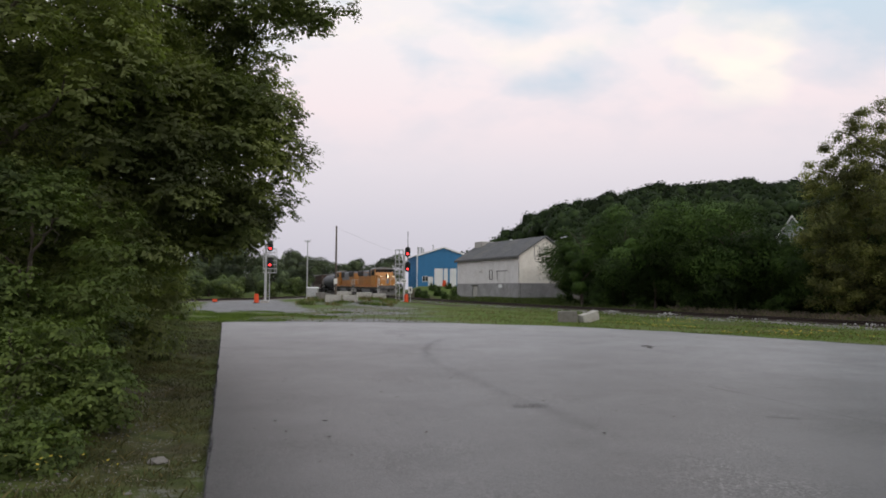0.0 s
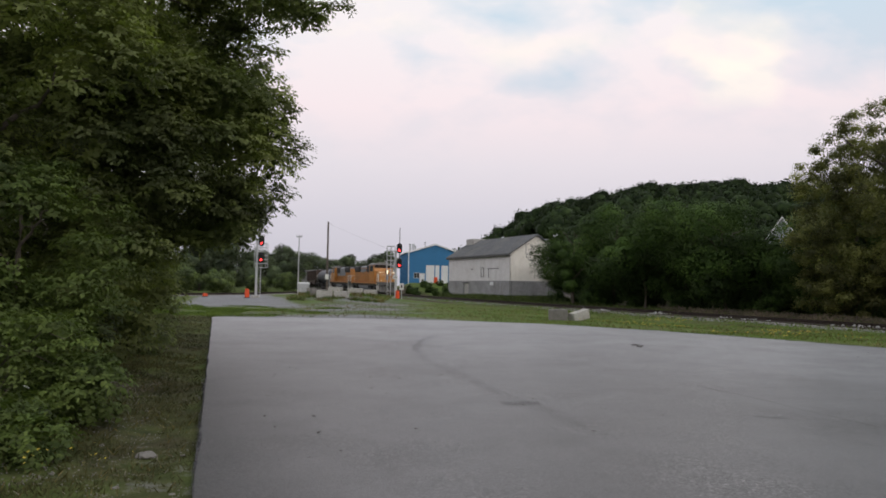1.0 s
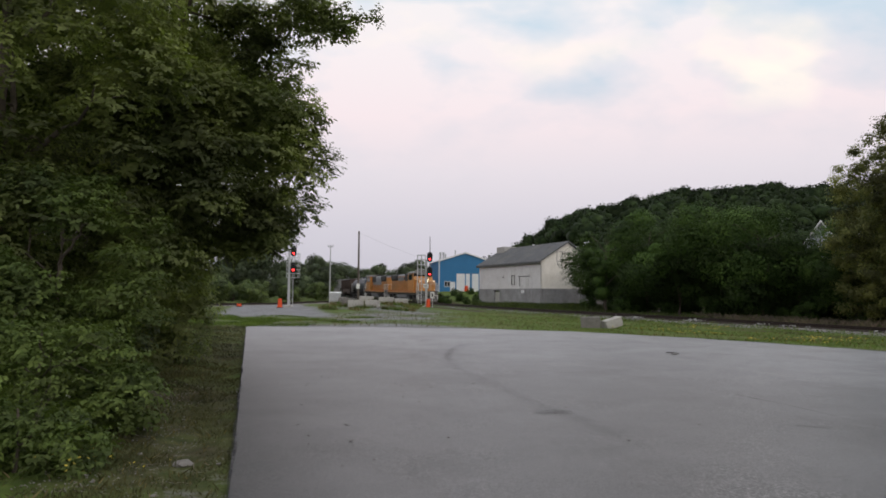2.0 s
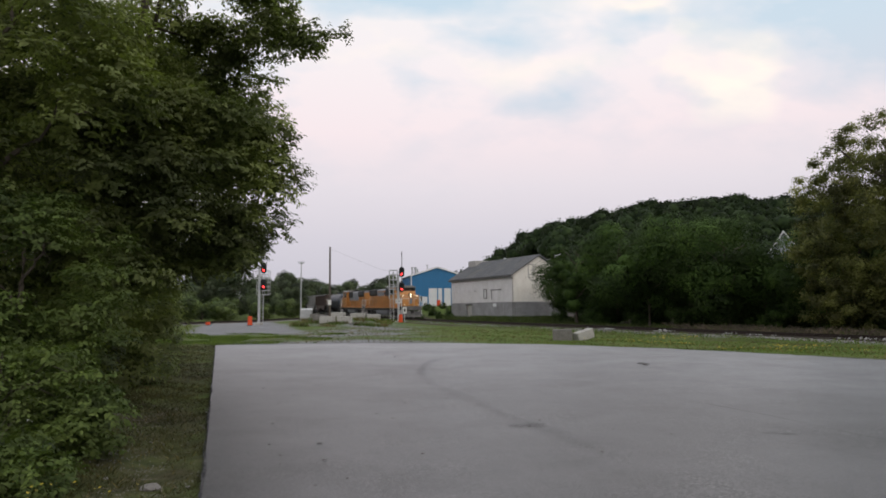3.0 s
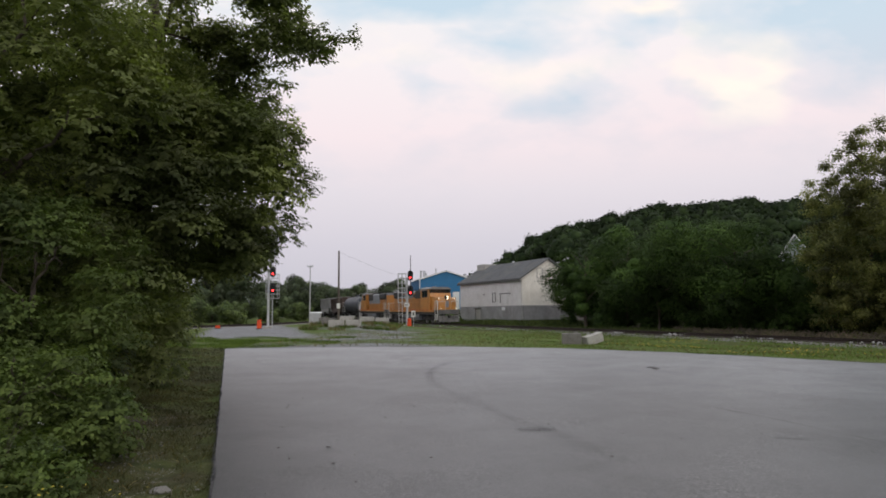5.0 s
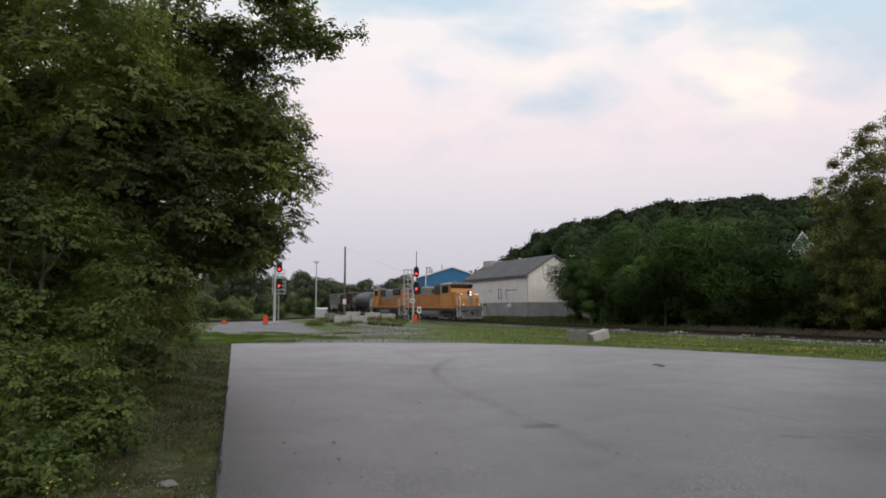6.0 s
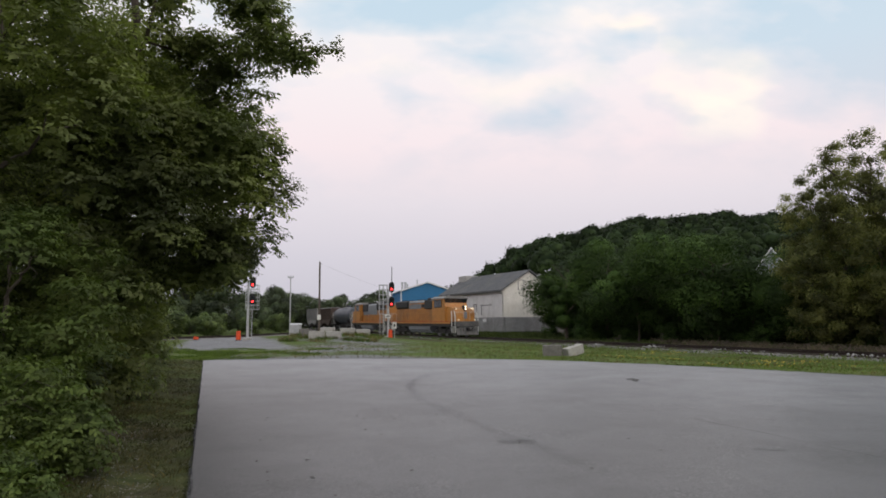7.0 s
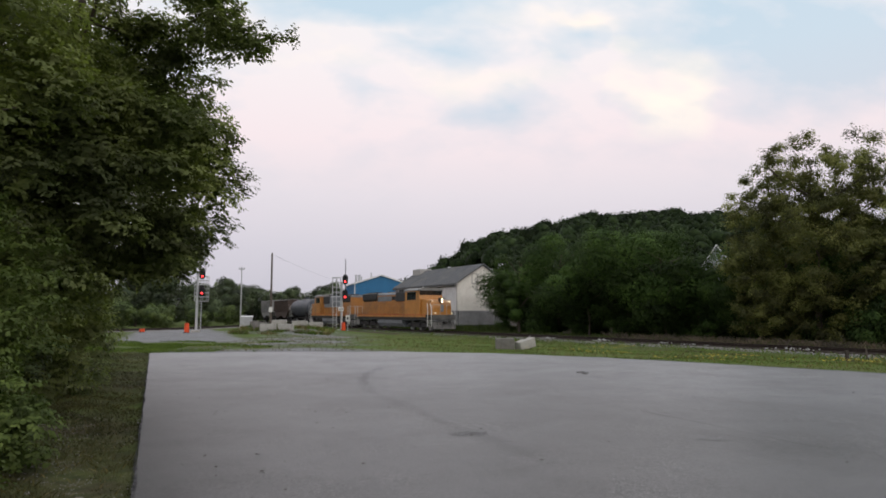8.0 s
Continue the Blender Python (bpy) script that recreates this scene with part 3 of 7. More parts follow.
def build_ground():
    def axis(stops):
        out = []
        for a, b, st in stops:
            out += list(np.arange(a, b, st))
        return np.array(out + [stops[-1][1]])
    xs = axis([(-900, -120, 60), (-120, -45, 5), (-45, -14, 1.0), (-14, 16, 0.5), (16, 48, 1.0), (48, 200, 6), (200, 900, 70)])
    ys = axis([(-300, -20, 40), (-20, 0, 2), (0, 45, 0.5), (45, 100, 1.0), (100, 260, 4), (260, 1500, 80)])
    X, Y = np.meshgrid(xs, ys)
    Z = ground_z(X, Y)
    # under the paved lot the soil lies a little lower
    Z = np.where(in_lot(X, Y, -0.35), Z - 0.08, Z)
    n, m = X.shape
    idx = np.arange(n * m).reshape(n, m)
    faces = np.stack([idx[:-1, :-1], idx[:-1, 1:], idx[1:, 1:], idx[1:, :-1]], -1).reshape(-1, 4)
    d, s = near_track(X, Y)
    gravel = 0.62 * smooth(4.2, 2.4, d)
    road_x = np.interp(Y, [34, 45, 62, 80, 100], [-9.0, -12.5, -18.0, -23.5, -29.0])
    gravel = np.maximum(gravel, 0.62 * smooth(6.5, 3.5, np.abs(X - road_x)) * smooth(41, 49, Y) * smooth(104, 90, Y))
    far_edge = np.interp(X, LOT_FAR[:, 0], LOT_FAR[:, 1])
    gravel = np.maximum(gravel, 0.57 * smooth(9, 1, Y - far_edge) * smooth(7, -3, X) * (Y > far_edge - 1) * (X > -11))
    gravel = np.maximum(gravel, 0.40 * smooth(7, 3, np.hypot((X + 8) / 1.4, (Y - 66))))
    gravel = np.maximum(gravel, (0.45 + 0.10 * np.sin(X * 0.8 + np.sin(Y * 0.5) * 2)) * smooth(6, -4, X) * smooth(36, 40, Y) * smooth(74, 64, Y) * smooth(-15, -8, X))
    gravel = np.maximum(gravel, 0.33 * smooth(1.6, 0.4, lot_left(X, Y)) * (lot_left(X, Y) > -1) * smooth(12, 5, Y))
    dry = 0.30 * smooth(12, 30, Y) * smooth(5, -5, X) + 0.42 * smooth(2.4, 5, d) * smooth(9, 5, d)
    behind = (X - 8) * math.cos(radians(HEAD)) + (Y - 70) * math.sin(radians(HEAD))
    dry = np.maximum(dry, 0.95 * smooth(4, 7, behind) * smooth(11, 15, X) * smooth(110, 95, Y))     # leaf litter, its dark brown also painting the shade under the trees
    dry = np.maximum(dry, 0.43 * smooth(4, 0.3, lot_left(X, Y)) * (lot_left(X, Y) > -1) * (Y < 34))
    me = quick_mesh("ground", np.stack([X, Y, Z], -1).reshape(-1, 3), faces, "ground", {"gravel": gravel.ravel(), "dry": dry.ravel()})
    me.polygons.foreach_set("use_smooth", [True] * len(me.polygons))
    return tagged(new("ground", me), "uneven grass and gravel ground around the paved lot", "ground", kind="structure")


LOT_FAR = np.array([(-10.75, 32.5), (-5.4, 33.0), (0.2, 32.5), (5.3, 30.1), (9.1, 26.5), (11.7, 22.8), (13.3, 20.3), (20.0, 8.0), (26.0, -12.0)])


def in_lot(x, y, grow=0.0):
    far = np.interp(x, LOT_FAR[:, 0], LOT_FAR[:, 1])
    return (lot_left(x, y) < grow) & (y < far + grow) & (x < 26) & (y > -12)


def build_lot():
    """The paved lot, a slab with a ragged broken edge."""
    rng = random.Random(4)
    pts = []
    for (ax, ay), (bx, by), n, wob in [(EDGE_A, EDGE_B, 140, 0.014)] + [(tuple(LOT_FAR[i]), tuple(LOT_FAR[i + 1]), 24, 0.12) for i in range(len(LOT_FAR) - 1)]:
        for i in range(n):
            t = i / n
            w = wob * (rng.random() - 0.5) + wob * 0.5 * math.sin(i * 0.37 + ax)
            pts.append((ax + (bx - ax) * t + w, ay + (by - ay) * t + w * 0.4))
    pts += [(26.0, -12.0), (-2.0, -12.0)]
    bm = B()
    top = [bm.verts.new((x, y, 0.0)) for x, y in pts]
    low = [bm.verts.new((x, y, -0.14)) for x, y in pts]
    bm.faces.new(top)
    for i in range(len(pts)):
        j = (i + 1) % len(pts)
        bm.faces.new((top[i], top[j], low[j], low[i]))
    bmesh.ops.triangulate(bm, faces=bm.faces[:1])
    bmesh.ops.recalc_face_normals(bm, faces=bm.faces[:])
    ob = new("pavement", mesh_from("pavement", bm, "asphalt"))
    return tagged(ob, "pale worn grey asphalt lot with a ragged edge", "asphalt lot", kind="structure")


def ribbon(name, pts, width, label, film=1.0):
    """A thin dark film along a line on the asphalt."""
    pts = np.array(pts, float)
    seg = np.r_[0, np.cumsum(np.hypot(*np.diff(pts, axis=0).T))]
    t = np.linspace(0, seg[-1], max(12, int(seg[-1] * 4)))
    k = np.hanning(9) / np.hanning(9).sum()
    c = np.stack([np.convolve(np.pad(np.interp(t, seg, pts[:, i]), 4, "edge"), k, "valid") for i in (0, 1)], -1)
    d = np.gradient(c, axis=0)
    nrm = np.stack([-d[:, 1], d[:, 0]], -1) / np.linalg.norm(d, axis=1)[:, None]
    rows, vals = [], []
    ends = smooth(0, 0.12, t / t[-1]) * smooth(1, 0.88, t / t[-1])
    for off, v in ((-1, 0), (-0.4, 0.8), (0, 1), (0.4, 0.8), (1, 0)):
        w = width * (0.8 + 0.3 * np.sin(t * 1.7))
        rows.append(np.c_[c + nrm * (off * w / 2)[:, None], np.full(len(t), 0.004)])
        vals.append(v * film * ends)
    n = len(t)
    idx = np.arange(5 * n).reshape(5, n)
    faces = np.stack([idx[:-1, :-1], idx[:-1, 1:], idx[1:, 1:], idx[1:, :-1]], -1).reshape(-1, 4)
    me = quick_mesh(name, np.concatenate(rows), faces, "film", {"film": np.concatenate(vals)})
    return tagged(new(name, me), label, "tyre mark", kind="structure")


def build_track(name, rows, label):
    """Ballast, ties and rails along rows of (x, y, z of rail top)."""
    rows = np.array(rows)
    seg = np.r_[0, np.cumsum(np.hypot(*np.diff(rows[:, :2], axis=0).T))]
    root = thing(name, label, "railway track", kind="structure")
    t = np.arange(0, seg[-1], 1.5)
    c = np.stack([np.interp(t, seg, rows[:, i]) for i in range(3)], -1)
    d = np.gradient(c[:, :2], axis=0)
    d /= np.linalg.norm(d, axis=1)[:, None]
    nrm = np.c_[-d[:, 1], d[:, 0]]

    def sweep(section, closed=True):
        n, k = len(t), len(section)
        v = np.concatenate([np.c_[c[:, :2] + nrm * o, c[:, 2] + h] for o, h in section])
        idx = np.arange(n * k).reshape(k, n)
        pairs = [(i, (i + 1) % k) for i in range(k if closed else k - 1)]
        f = np.concatenate([np.stack([idx[i, :-1], idx[i, 1:], idx[j, 1:], idx[j, :-1]], -1) for i, j in pairs])
        return v, f
    v, f = sweep([(-2.6, -0.55), (-1.6, -0.24), (1.6, -0.24), (2.6, -0.55)], False)
    v[:, 2] += 0.03 * np.sin(v[:, 0] * 7.1) * np.cos(v[:, 1] * 5.3)
    ob = new("ballast", quick_mesh("ballast", v, f, "ballast"))
    ob.parent = root
    for side in (-0.755, 0.755):
        v, f = sweep([(side - 0.037, 0), (side + 0.037, 0), (side + 0.037, -0.04), (side + 0.01, -0.05), (side + 0.01, -0.14), (side + 0.07, -0.16), (side - 0.07, -0.16), (side - 0.01, -0.14), (side - 0.01, -0.05), (side - 0.037, -0.04)])
        ob = new("rail", quick_mesh("rail", v, f, "rail"))
        ob.parent = root
    bm = B()
    box(bm, (-1.3, -0.11, -0.32), (1.3, 0.11, -0.165), 0.015)
    tie = mesh_from("tie", bm, "tie")
    u = 0.3
    while u < seg[-1] and u < 160:
        x, y, z = [np.interp(u, seg, rows[:, i]) for i in range(3)]
        i = min(int(u / 1.5), len(d) - 1)
        ob = new("tie", tie)
        ob.parent = root
        ob.matrix_basis = Matrix.Translation((x, y, z)) @ pose(0, 0, 0, 0, 0, math.degrees(math.atan2(nrm[i][1], nrm[i][0])))
        u += 0.62
    return root


build_ground()
build_lot()
build_track("railway_track", [(*track_at(s)[:2], rail_z(s)) for s in np.arange(60, -130, -2.0)], "single railway track on grey ballast curving behind the grass")
build_track("siding_track", [(x, y, gz(x, y) + 0.30) for x, y in zip(np.interp(np.linspace(0, 3, 40), range(4), [p[0] for p in SIDE]), np.interp(np.linspace(0, 3, 40), range(4), [p[1] for p in SIDE]))], "second railway track crossing the gravel road")

# ---------------------------------------------------------------- trees and plants


def rot_basis(rng, n, down=0.0):
    """n random leaf frames: along the leaf, across it."""
    a = rng.normal(size=(n, 3))
    a[:, 2] = a[:, 2] * 0.6 - down
    a /= np.linalg.norm(a, axis=1)[:, None]
    up = np.tile([0, 0, 1.0], (n, 1)) + rng.normal(scale=0.55, size=(n, 3))
    b = np.cross(a, up)
    b /= np.linalg.norm(b, axis=1)[:, None] + 1e-9
    return a, b


def leaf_arrays(rng, at, size, slim=0.5, down=0.3, along=None, face=None, wild=0.5):
    """Leaves as folded four-cornered blades; at (n, 3)."""
    n = len(at)
    a, b = rot_basis(rng, n, down)
    if along is not None:
        a = along + 0.45 * rng.normal(size=(n, 3))
        a /= np.linalg.norm(a, axis=1)[:, None]
        b = np.cross(a, np.tile([0, 0, 1.0], (n, 1)) + rng.normal(scale=0.5, size=(n, 3)))
        b /= np.linalg.norm(b, axis=1)[:, None] + 1e-9
    if face is not None:
        f = face / np.linalg.norm(face, axis=1)[:, None] + wild * rng.normal(size=(n, 3))
        f /= np.linalg.norm(f, axis=1)[:, None]
        a = a - f * (a * f).sum(1)[:, None]
        a /= np.linalg.norm(a, axis=1)[:, None] + 1e-9
        b = np.cross(f, a)
    c = np.cross(a, b)
    s = size * rng.uniform(0.65, 1.25, n)[:, None]
    v = np.empty((n, 4, 3))
    v[:, 0] = at
    v[:, 1] = at + a * s * 0.45 + b * s * slim * 0.5 + c * s * 0.08
    v[:, 2] = at + a * s - c * s * 0.12
    v[:, 3] = at + a * s * 0.45 - b * s * slim * 0.5 + c * s * 0.08
    return v.reshape(-1, 3), np.arange(4 * n).reshape(n, 4)[:, ::-1]


def clumps_in(rng, blobs, count, r0, r1, shell=0.55):
    """Clump centres inside a set of ellipsoids, mostly near their skins."""
    vol = np.array([(b[1][0] * b[1][1] + b[1][1] * b[1][2] + b[1][0] * b[1][2]) * (b[2] if len(b) > 2 else 1.0) for b in blobs])
    pick = rng.choice(len(blobs), count, p=vol / vol.sum())
    d = rng.normal(size=(count, 3))
    d /= np.linalg.norm(d, axis=1)[:, None]
    rad = shell + (1 - shell) * rng.random(count) ** 0.6
    c = np.array([blobs[i][0] for i in pick]) + d * np.array([blobs[i][1] for i in pick]) * rad[:, None]
    return c, rng.uniform(r0, r1, count) * np.array([blobs[i][3] if len(blobs[i]) > 3 else 1.0 for i in pick])


def sprig_crown(rng, centres, radii, per, leaf, slim=0.5, leaflets=7, floor=0.05):
    """Leaflets along drooping sprigs on the upper skins of the clumps; small clumps carry few."""
    count = np.clip((per * (radii / np.median(radii)) ** 1.5).astype(int), 5, per * 3)
    own_clump = np.repeat(np.arange(len(centres)), count)
    n = len(own_clump)
    c, r = centres[own_clump], radii[own_clump]
    d = rng.normal(size=(n, 3))
    d[:, 2] = np.abs(d[:, 2]) * 1.1 - 0.35
    d /= np.linalg.norm(d, axis=1)[:, None]
    start = c + d * (r * (0.55 + 0.5 * rng.random(n) ** 0.7))[:, None] * np.array([1, 1, 0.6])
    axis = d * np.array([1, 1, 0.5]) + 0.35 * rng.normal(size=(n, 3)) + np.array([0, 0, -0.25])
    axis /= np.linalg.norm(axis, axis=1)[:, None]
    k = np.tile(np.arange(leaflets), n)
    ax = np.repeat(axis, leaflets, 0)
    st = np.repeat(start, leaflets, 0)
    side = np.cross(ax, [0, 0, 1.0])
    side /= np.linalg.norm(side, axis=1)[:, None] + 1e-9
    sign = np.where(k % 2 == 0, 1, -1)[:, None]
    at = st + ax * (k * leaf * 0.36)[:, None] + np.array([0, 0, -1.0]) * ((k * leaf * 0.05) ** 2 * 10)[:, None]
    along = side * sign * 0.9 + ax * 0.6 + np.array([0, 0, -0.3])
    keep = at[:, 2] > floor
    face = 0.7 * np.repeat(d, leaflets, 0) + np.array([0, 0, 0.8])
    v, f = leaf_arrays(rng, at[keep], leaf, slim, along=along[keep], face=face[keep], wild=0.3)
    q = v.reshape(-1, 4, 3)
    own = np.cross(q[:, 2] - q[:, 0], q[:, 1] - q[:, 0])
    own /= np.linalg.norm(own, axis=1)[:, None] + 1e-12
    soft = np.repeat(d, leaflets, 0)[keep] + np.array([0, 0, 0.25])
    nrm = 1.0 * soft + 0.12 * own
    tone = np.repeat(rng.uniform(0.5, 1.55, len(centres))[own_clump], leaflets)[keep]
    return v, f, np.repeat(nrm / (np.linalg.norm(nrm, axis=1)[:, None] + 1e-12), 4, 0), np.repeat(tone, 4)


def limb(bm, pts, r0, r1, seg=7):
    """A tapered bent limb."""
    n = len(pts) - 1
    rings = []
    for i, p in enumerate(pts):
        p = Vector(p)
        d = (Vector(pts[min(i + 1, n)]) - Vector(pts[max(i - 1, 0)])).normalized()
        q = d.to_track_quat("Z", "Y")
        r = r0 + (r1 - r0) * i / n
        rings.append([bm.verts.new(p + q @ Vector((r * math.cos(2 * math.pi * k / seg), r * math.sin(2 * math.pi * k / seg), 0))) for k in range(seg)])
    for a, b in zip(rings, rings[1:]):
        for k in range(seg):
            bm.faces.new((a[k], a[(k + 1) % seg], b[(k + 1) % seg], b[k]))
    bm.faces.new(rings[-1])
    bm.faces.new(rings[0][::-1])


def bent(rng, a, b, n=6, wob=0.12):
    a, b = np.array(a, float), np.array(b, float)
    L = np.linalg.norm(b - a)
    pts = [a + (b - a) * i / n + (rng.normal(size=3) * wob * L / n if 0 < i < n else 0) + np.array([0, 0, 0.06 * L * math.sin(math.pi * i / n)]) for i in range(n + 1)]
    return [tuple(p) for p in pts]


def trunk_and_limbs(rng, root, base, top, r, targets):
    bm = B()
    limb(bm, [(0, 0, -0.3)] + bent(rng, (0, 0, 0), np.array(top) - base, 6, 0.10), r, r * 0.35, 9)
    part("trunk", bm, "bark", root)
    for tgt in targets:
        tgt = np.array(tgt) - base
        bm = B()
        h = 0.25 + 0.5 * rng.random()
        st = (np.array(top) - base) * h
        main = bent(rng, st, tgt, 6, 0.18)
        limb(bm, main, r * 0.42, r * 0.08, 6)
        for j in (2, 3, 4, 5):
            p = np.array(main[j])
            limb(bm, bent(rng, p, p + rng.normal(size=3) * np.array([0.4, 0.4, 0.35]), 3, 0.2), r * 0.14, r * 0.03, 5)
        part("limb", bm, "bark", root)


def near_tree(name, seed, base, top, r, blobs, clumps, per, leaf, mat, label, radii=(0.35, 0.78), targets=()):
    rng = np.random.default_rng(seed)
    base = np.array([*base[:2], gz(*base[:2])])
    root = thing(name, label, "tree", Matrix.Translation(base))
    c, rad = clumps_in(rng, blobs, clumps, *radii, shell=0.75)
    loose = rng.random(len(c)) < 0.30                  # small sprays that stand out from the crown
    out = c - c.mean(0)
    reach = radii[0] * rng.uniform(0.2, 1.2, len(c))[:, None]
    c = np.where(loose[:, None], c + reach * out / np.linalg.norm(out, axis=1)[:, None], c)
    rad = np.where(loose, rad * 0.45, rad)
    v, f, nrm, tone = sprig_crown(rng, c, rad, per, leaf)
    ob = new("crown", quick_mesh("crown", v - base, f, mat, {"tone": tone}, normals=nrm))
    ob.parent = root
    trunk_and_limbs(rng, root, base, top, r, targets)
    return root


def far_tree_parts(seed, height, width, leaf, clumps, per, mat, low=0.08, lean=0.0, open_crown=0.55, lump=(0.12, 0.22), zr=0.12, core=0, thick=0.2, waist=0.48):
    """Crown and trunk meshes of a tree of the row, standing at the origin."""
    rng = np.random.default_rng(seed)
    blobs = []
    for i in range(9):
        h = low + (0.92 - low) * (i + 0.5) / 9
        wd = width / 2 * math.sqrt(max(0.12, 1 - ((h - waist) / 0.58) ** 2)) * rng.uniform(0.85, 1.1)
        a = rng.uniform(0, 6.28)
        o = width * 0.14 * rng.random()
        blobs.append((np.array([o * math.cos(a) + lean * h, o * math.sin(a), h * height]), np.array([wd, wd, height * zr])))
    c, rad = clumps_in(rng, blobs, clumps, width * lump[0], width * lump[1], open_crown)
    inner, irad = clumps_in(rng, blobs, clumps, width * 0.08, width * 0.12, 0.25)
    inner = (inner - [0, 0, height * 0.45]) * 0.72 + [0, 0, height * 0.42]
    c, rad = np.concatenate([c, inner[:core]]), np.concatenate([rad, irad[:core]])
    n = len(c) * per
    cc, rr = np.repeat(c, per, 0), np.repeat(rad, per)
    d = rng.normal(size=(n, 3))
    d[:, 2] += 0.45
    d /= np.linalg.norm(d, axis=1)[:, None]
    seed3 = np.repeat(rng.uniform(0, 6.28, (len(c), 3)), per, 0)
    lobes = 1 + 0.20 * np.sin(d[:, 0] * 4.5 + seed3[:, 0]) * np.cos(d[:, 1] * 4.0 + seed3[:, 1]) + 0.12 * np.sin(d[:, 2] * 8 + seed3[:, 2] + 3 * d[:, 0])
    stray = np.where(rng.random(n) < 0.12, rng.uniform(0.0, 0.22, n), 0.0)
    at = cc + d * (rr * (lobes + stray - thick * rng.random(n) ** 1.6))[:, None] * np.array([1, 1, 0.75])
    ok = at[:, 2] > 0.05
    face = 1.5 * d + np.array([0, 0, 0.4])
    v, f = leaf_arrays(rng, at[ok], leaf, 0.7, 0.35, face=face[ok], wild=0.28)
    whole = at[ok] - np.array([0, 0, height * 0.42])
    whole /= np.linalg.norm(whole, axis=1)[:, None]
    nrm = 1.3 * d[ok] + 0.45 * whole + 0.12 * rng.normal(size=whole.shape)
    nrm /= np.linalg.norm(nrm, axis=1)[:, None]
    tone = np.repeat(0.5 + 1.35 * rng.random(len(c)) ** 1.4, per)[ok]
    crown = quick_mesh("crown", v, f, mat, {"tone": np.repeat(tone, 4)}, normals=np.repeat(nrm, 4, 0))
    bm = B()
    limb(bm, [(0, 0, -0.5)] + bent(rng, (0, 0, 0), (lean, 0, height * 0.85), 5, 0.08), height * 0.022, height * 0.006, 7)
    for i in range(5):
        p = np.array([0, 0, height * (0.3 + 0.1 * i)])
        a = rng.uniform(0, 6.28)
        limb(bm, bent(rng, p, p + np.array([math.cos(a) * width * 0.35, math.sin(a) * width * 0.35, height * 0.16]), 4, 0.15), height * 0.009, height * 0.002, 5)
    return crown, mesh_from("trunk", bm, "bark")


def stand_tree(meshes, x, y, scale, turn, label, group="", name="tree", lift=0.0):
    root = thing(name, label, "tree", Matrix.Translation((x, y, gz(x, y) + lift)) @ pose(0, 0, 0, 0, 0, turn) @ Matrix.Diagonal((scale, scale, scale, 1)), group)
    for nm, me in zip(("crown", "trunk"), meshes):
        ob = new(nm, me)
        ob.parent = root
    return root


# trees over the verge beside the lot
near_tree("verge_tree", 11, (-7.0, 14.6), (-6.4, 13.8, 9.6), 0.20,
          [(np.array([-6.2, 14.0, 4.45]), np.array([2.85, 3.0, 2.1]), 1.2), (np.array([-3.75, 13.5, 3.35]), np.array([0.45, 0.6, 0.45]), 1.6, 0.25), (np.array([-6.2, 13.6, 8.9]), np.array([3.3, 3.3, 2.4]), 0.22, 0.45),
           (np.array([-3.7, 13.2, 7.2]), np.array([1.3, 0.8, 0.45]), 3.2, 0.27), (np.array([-4.1, 13.3, 6.35]), np.array([0.7, 0.7, 0.5]), 1.1, 0.24), (np.array([-2.42, 13.2, 7.22]), np.array([0.65, 0.5, 0.24]), 3.2, 0.24), (np.array([-4.4, 13.3, 8.0]), np.array([1.4, 1.0, 0.9]), 2.2, 0.34), (np.array([-5.45, 14.0, 3.25]), np.array([1.35, 1.8, 0.75]), 1.1, 0.7), (np.array([-7.4, 14.0, 1.5]), np.array([1.3, 2.4, 1.5])), (np.array([-7.3, 13.6, 6.4]), np.array([3.0, 3.0, 1.6]), 0.7)],
          440, 70, 0.105, "leaf_near", "tall leafy maple-like tree overhanging the edge of the lot", radii=(0.42, 0.92),
          targets=[(-3.7, 13.3, 7.3), (-4.4, 13.8, 4.6), (-5.2, 12.0, 8.6), (-8.5, 14.5, 7.5), (-4.6, 15.2, 3.2), (-7.5, 11.8, 4.2)])
# third blob: unseen canopy added overhead to shade the foliage below it
near_tree("verge_tree", 12, (-8.0, 10.6), (-7.6, 10.4, 8.5), 0.16,
          [(np.array([-7.3, 10.6, 5.2]), np.array([2.5, 2.0, 2.4])), (np.array([-7.2, 10.6, 8.2]), np.array([3.0, 2.3, 1.8]), 0.15, 0.5), (np.array([-6.8, 8.6, 10.4]), np.array([3.4, 3.0, 1.1]), 1.2, 1.1), (np.array([-7.4, 10.8, 2.4]), np.array([2.2, 1.8, 1.7]))],
          235, 80, 0.105, "leaf_near", "dense dark-leaved tree in the row beside the lot, with an unseen canopy added above", radii=(0.42, 0.9),
          targets=[(-5.4, 10.2, 4.8), (-6.2, 9.6, 7.6), (-8.8, 10.0, 6.0), (-5.8, 11.2, 3.0)])
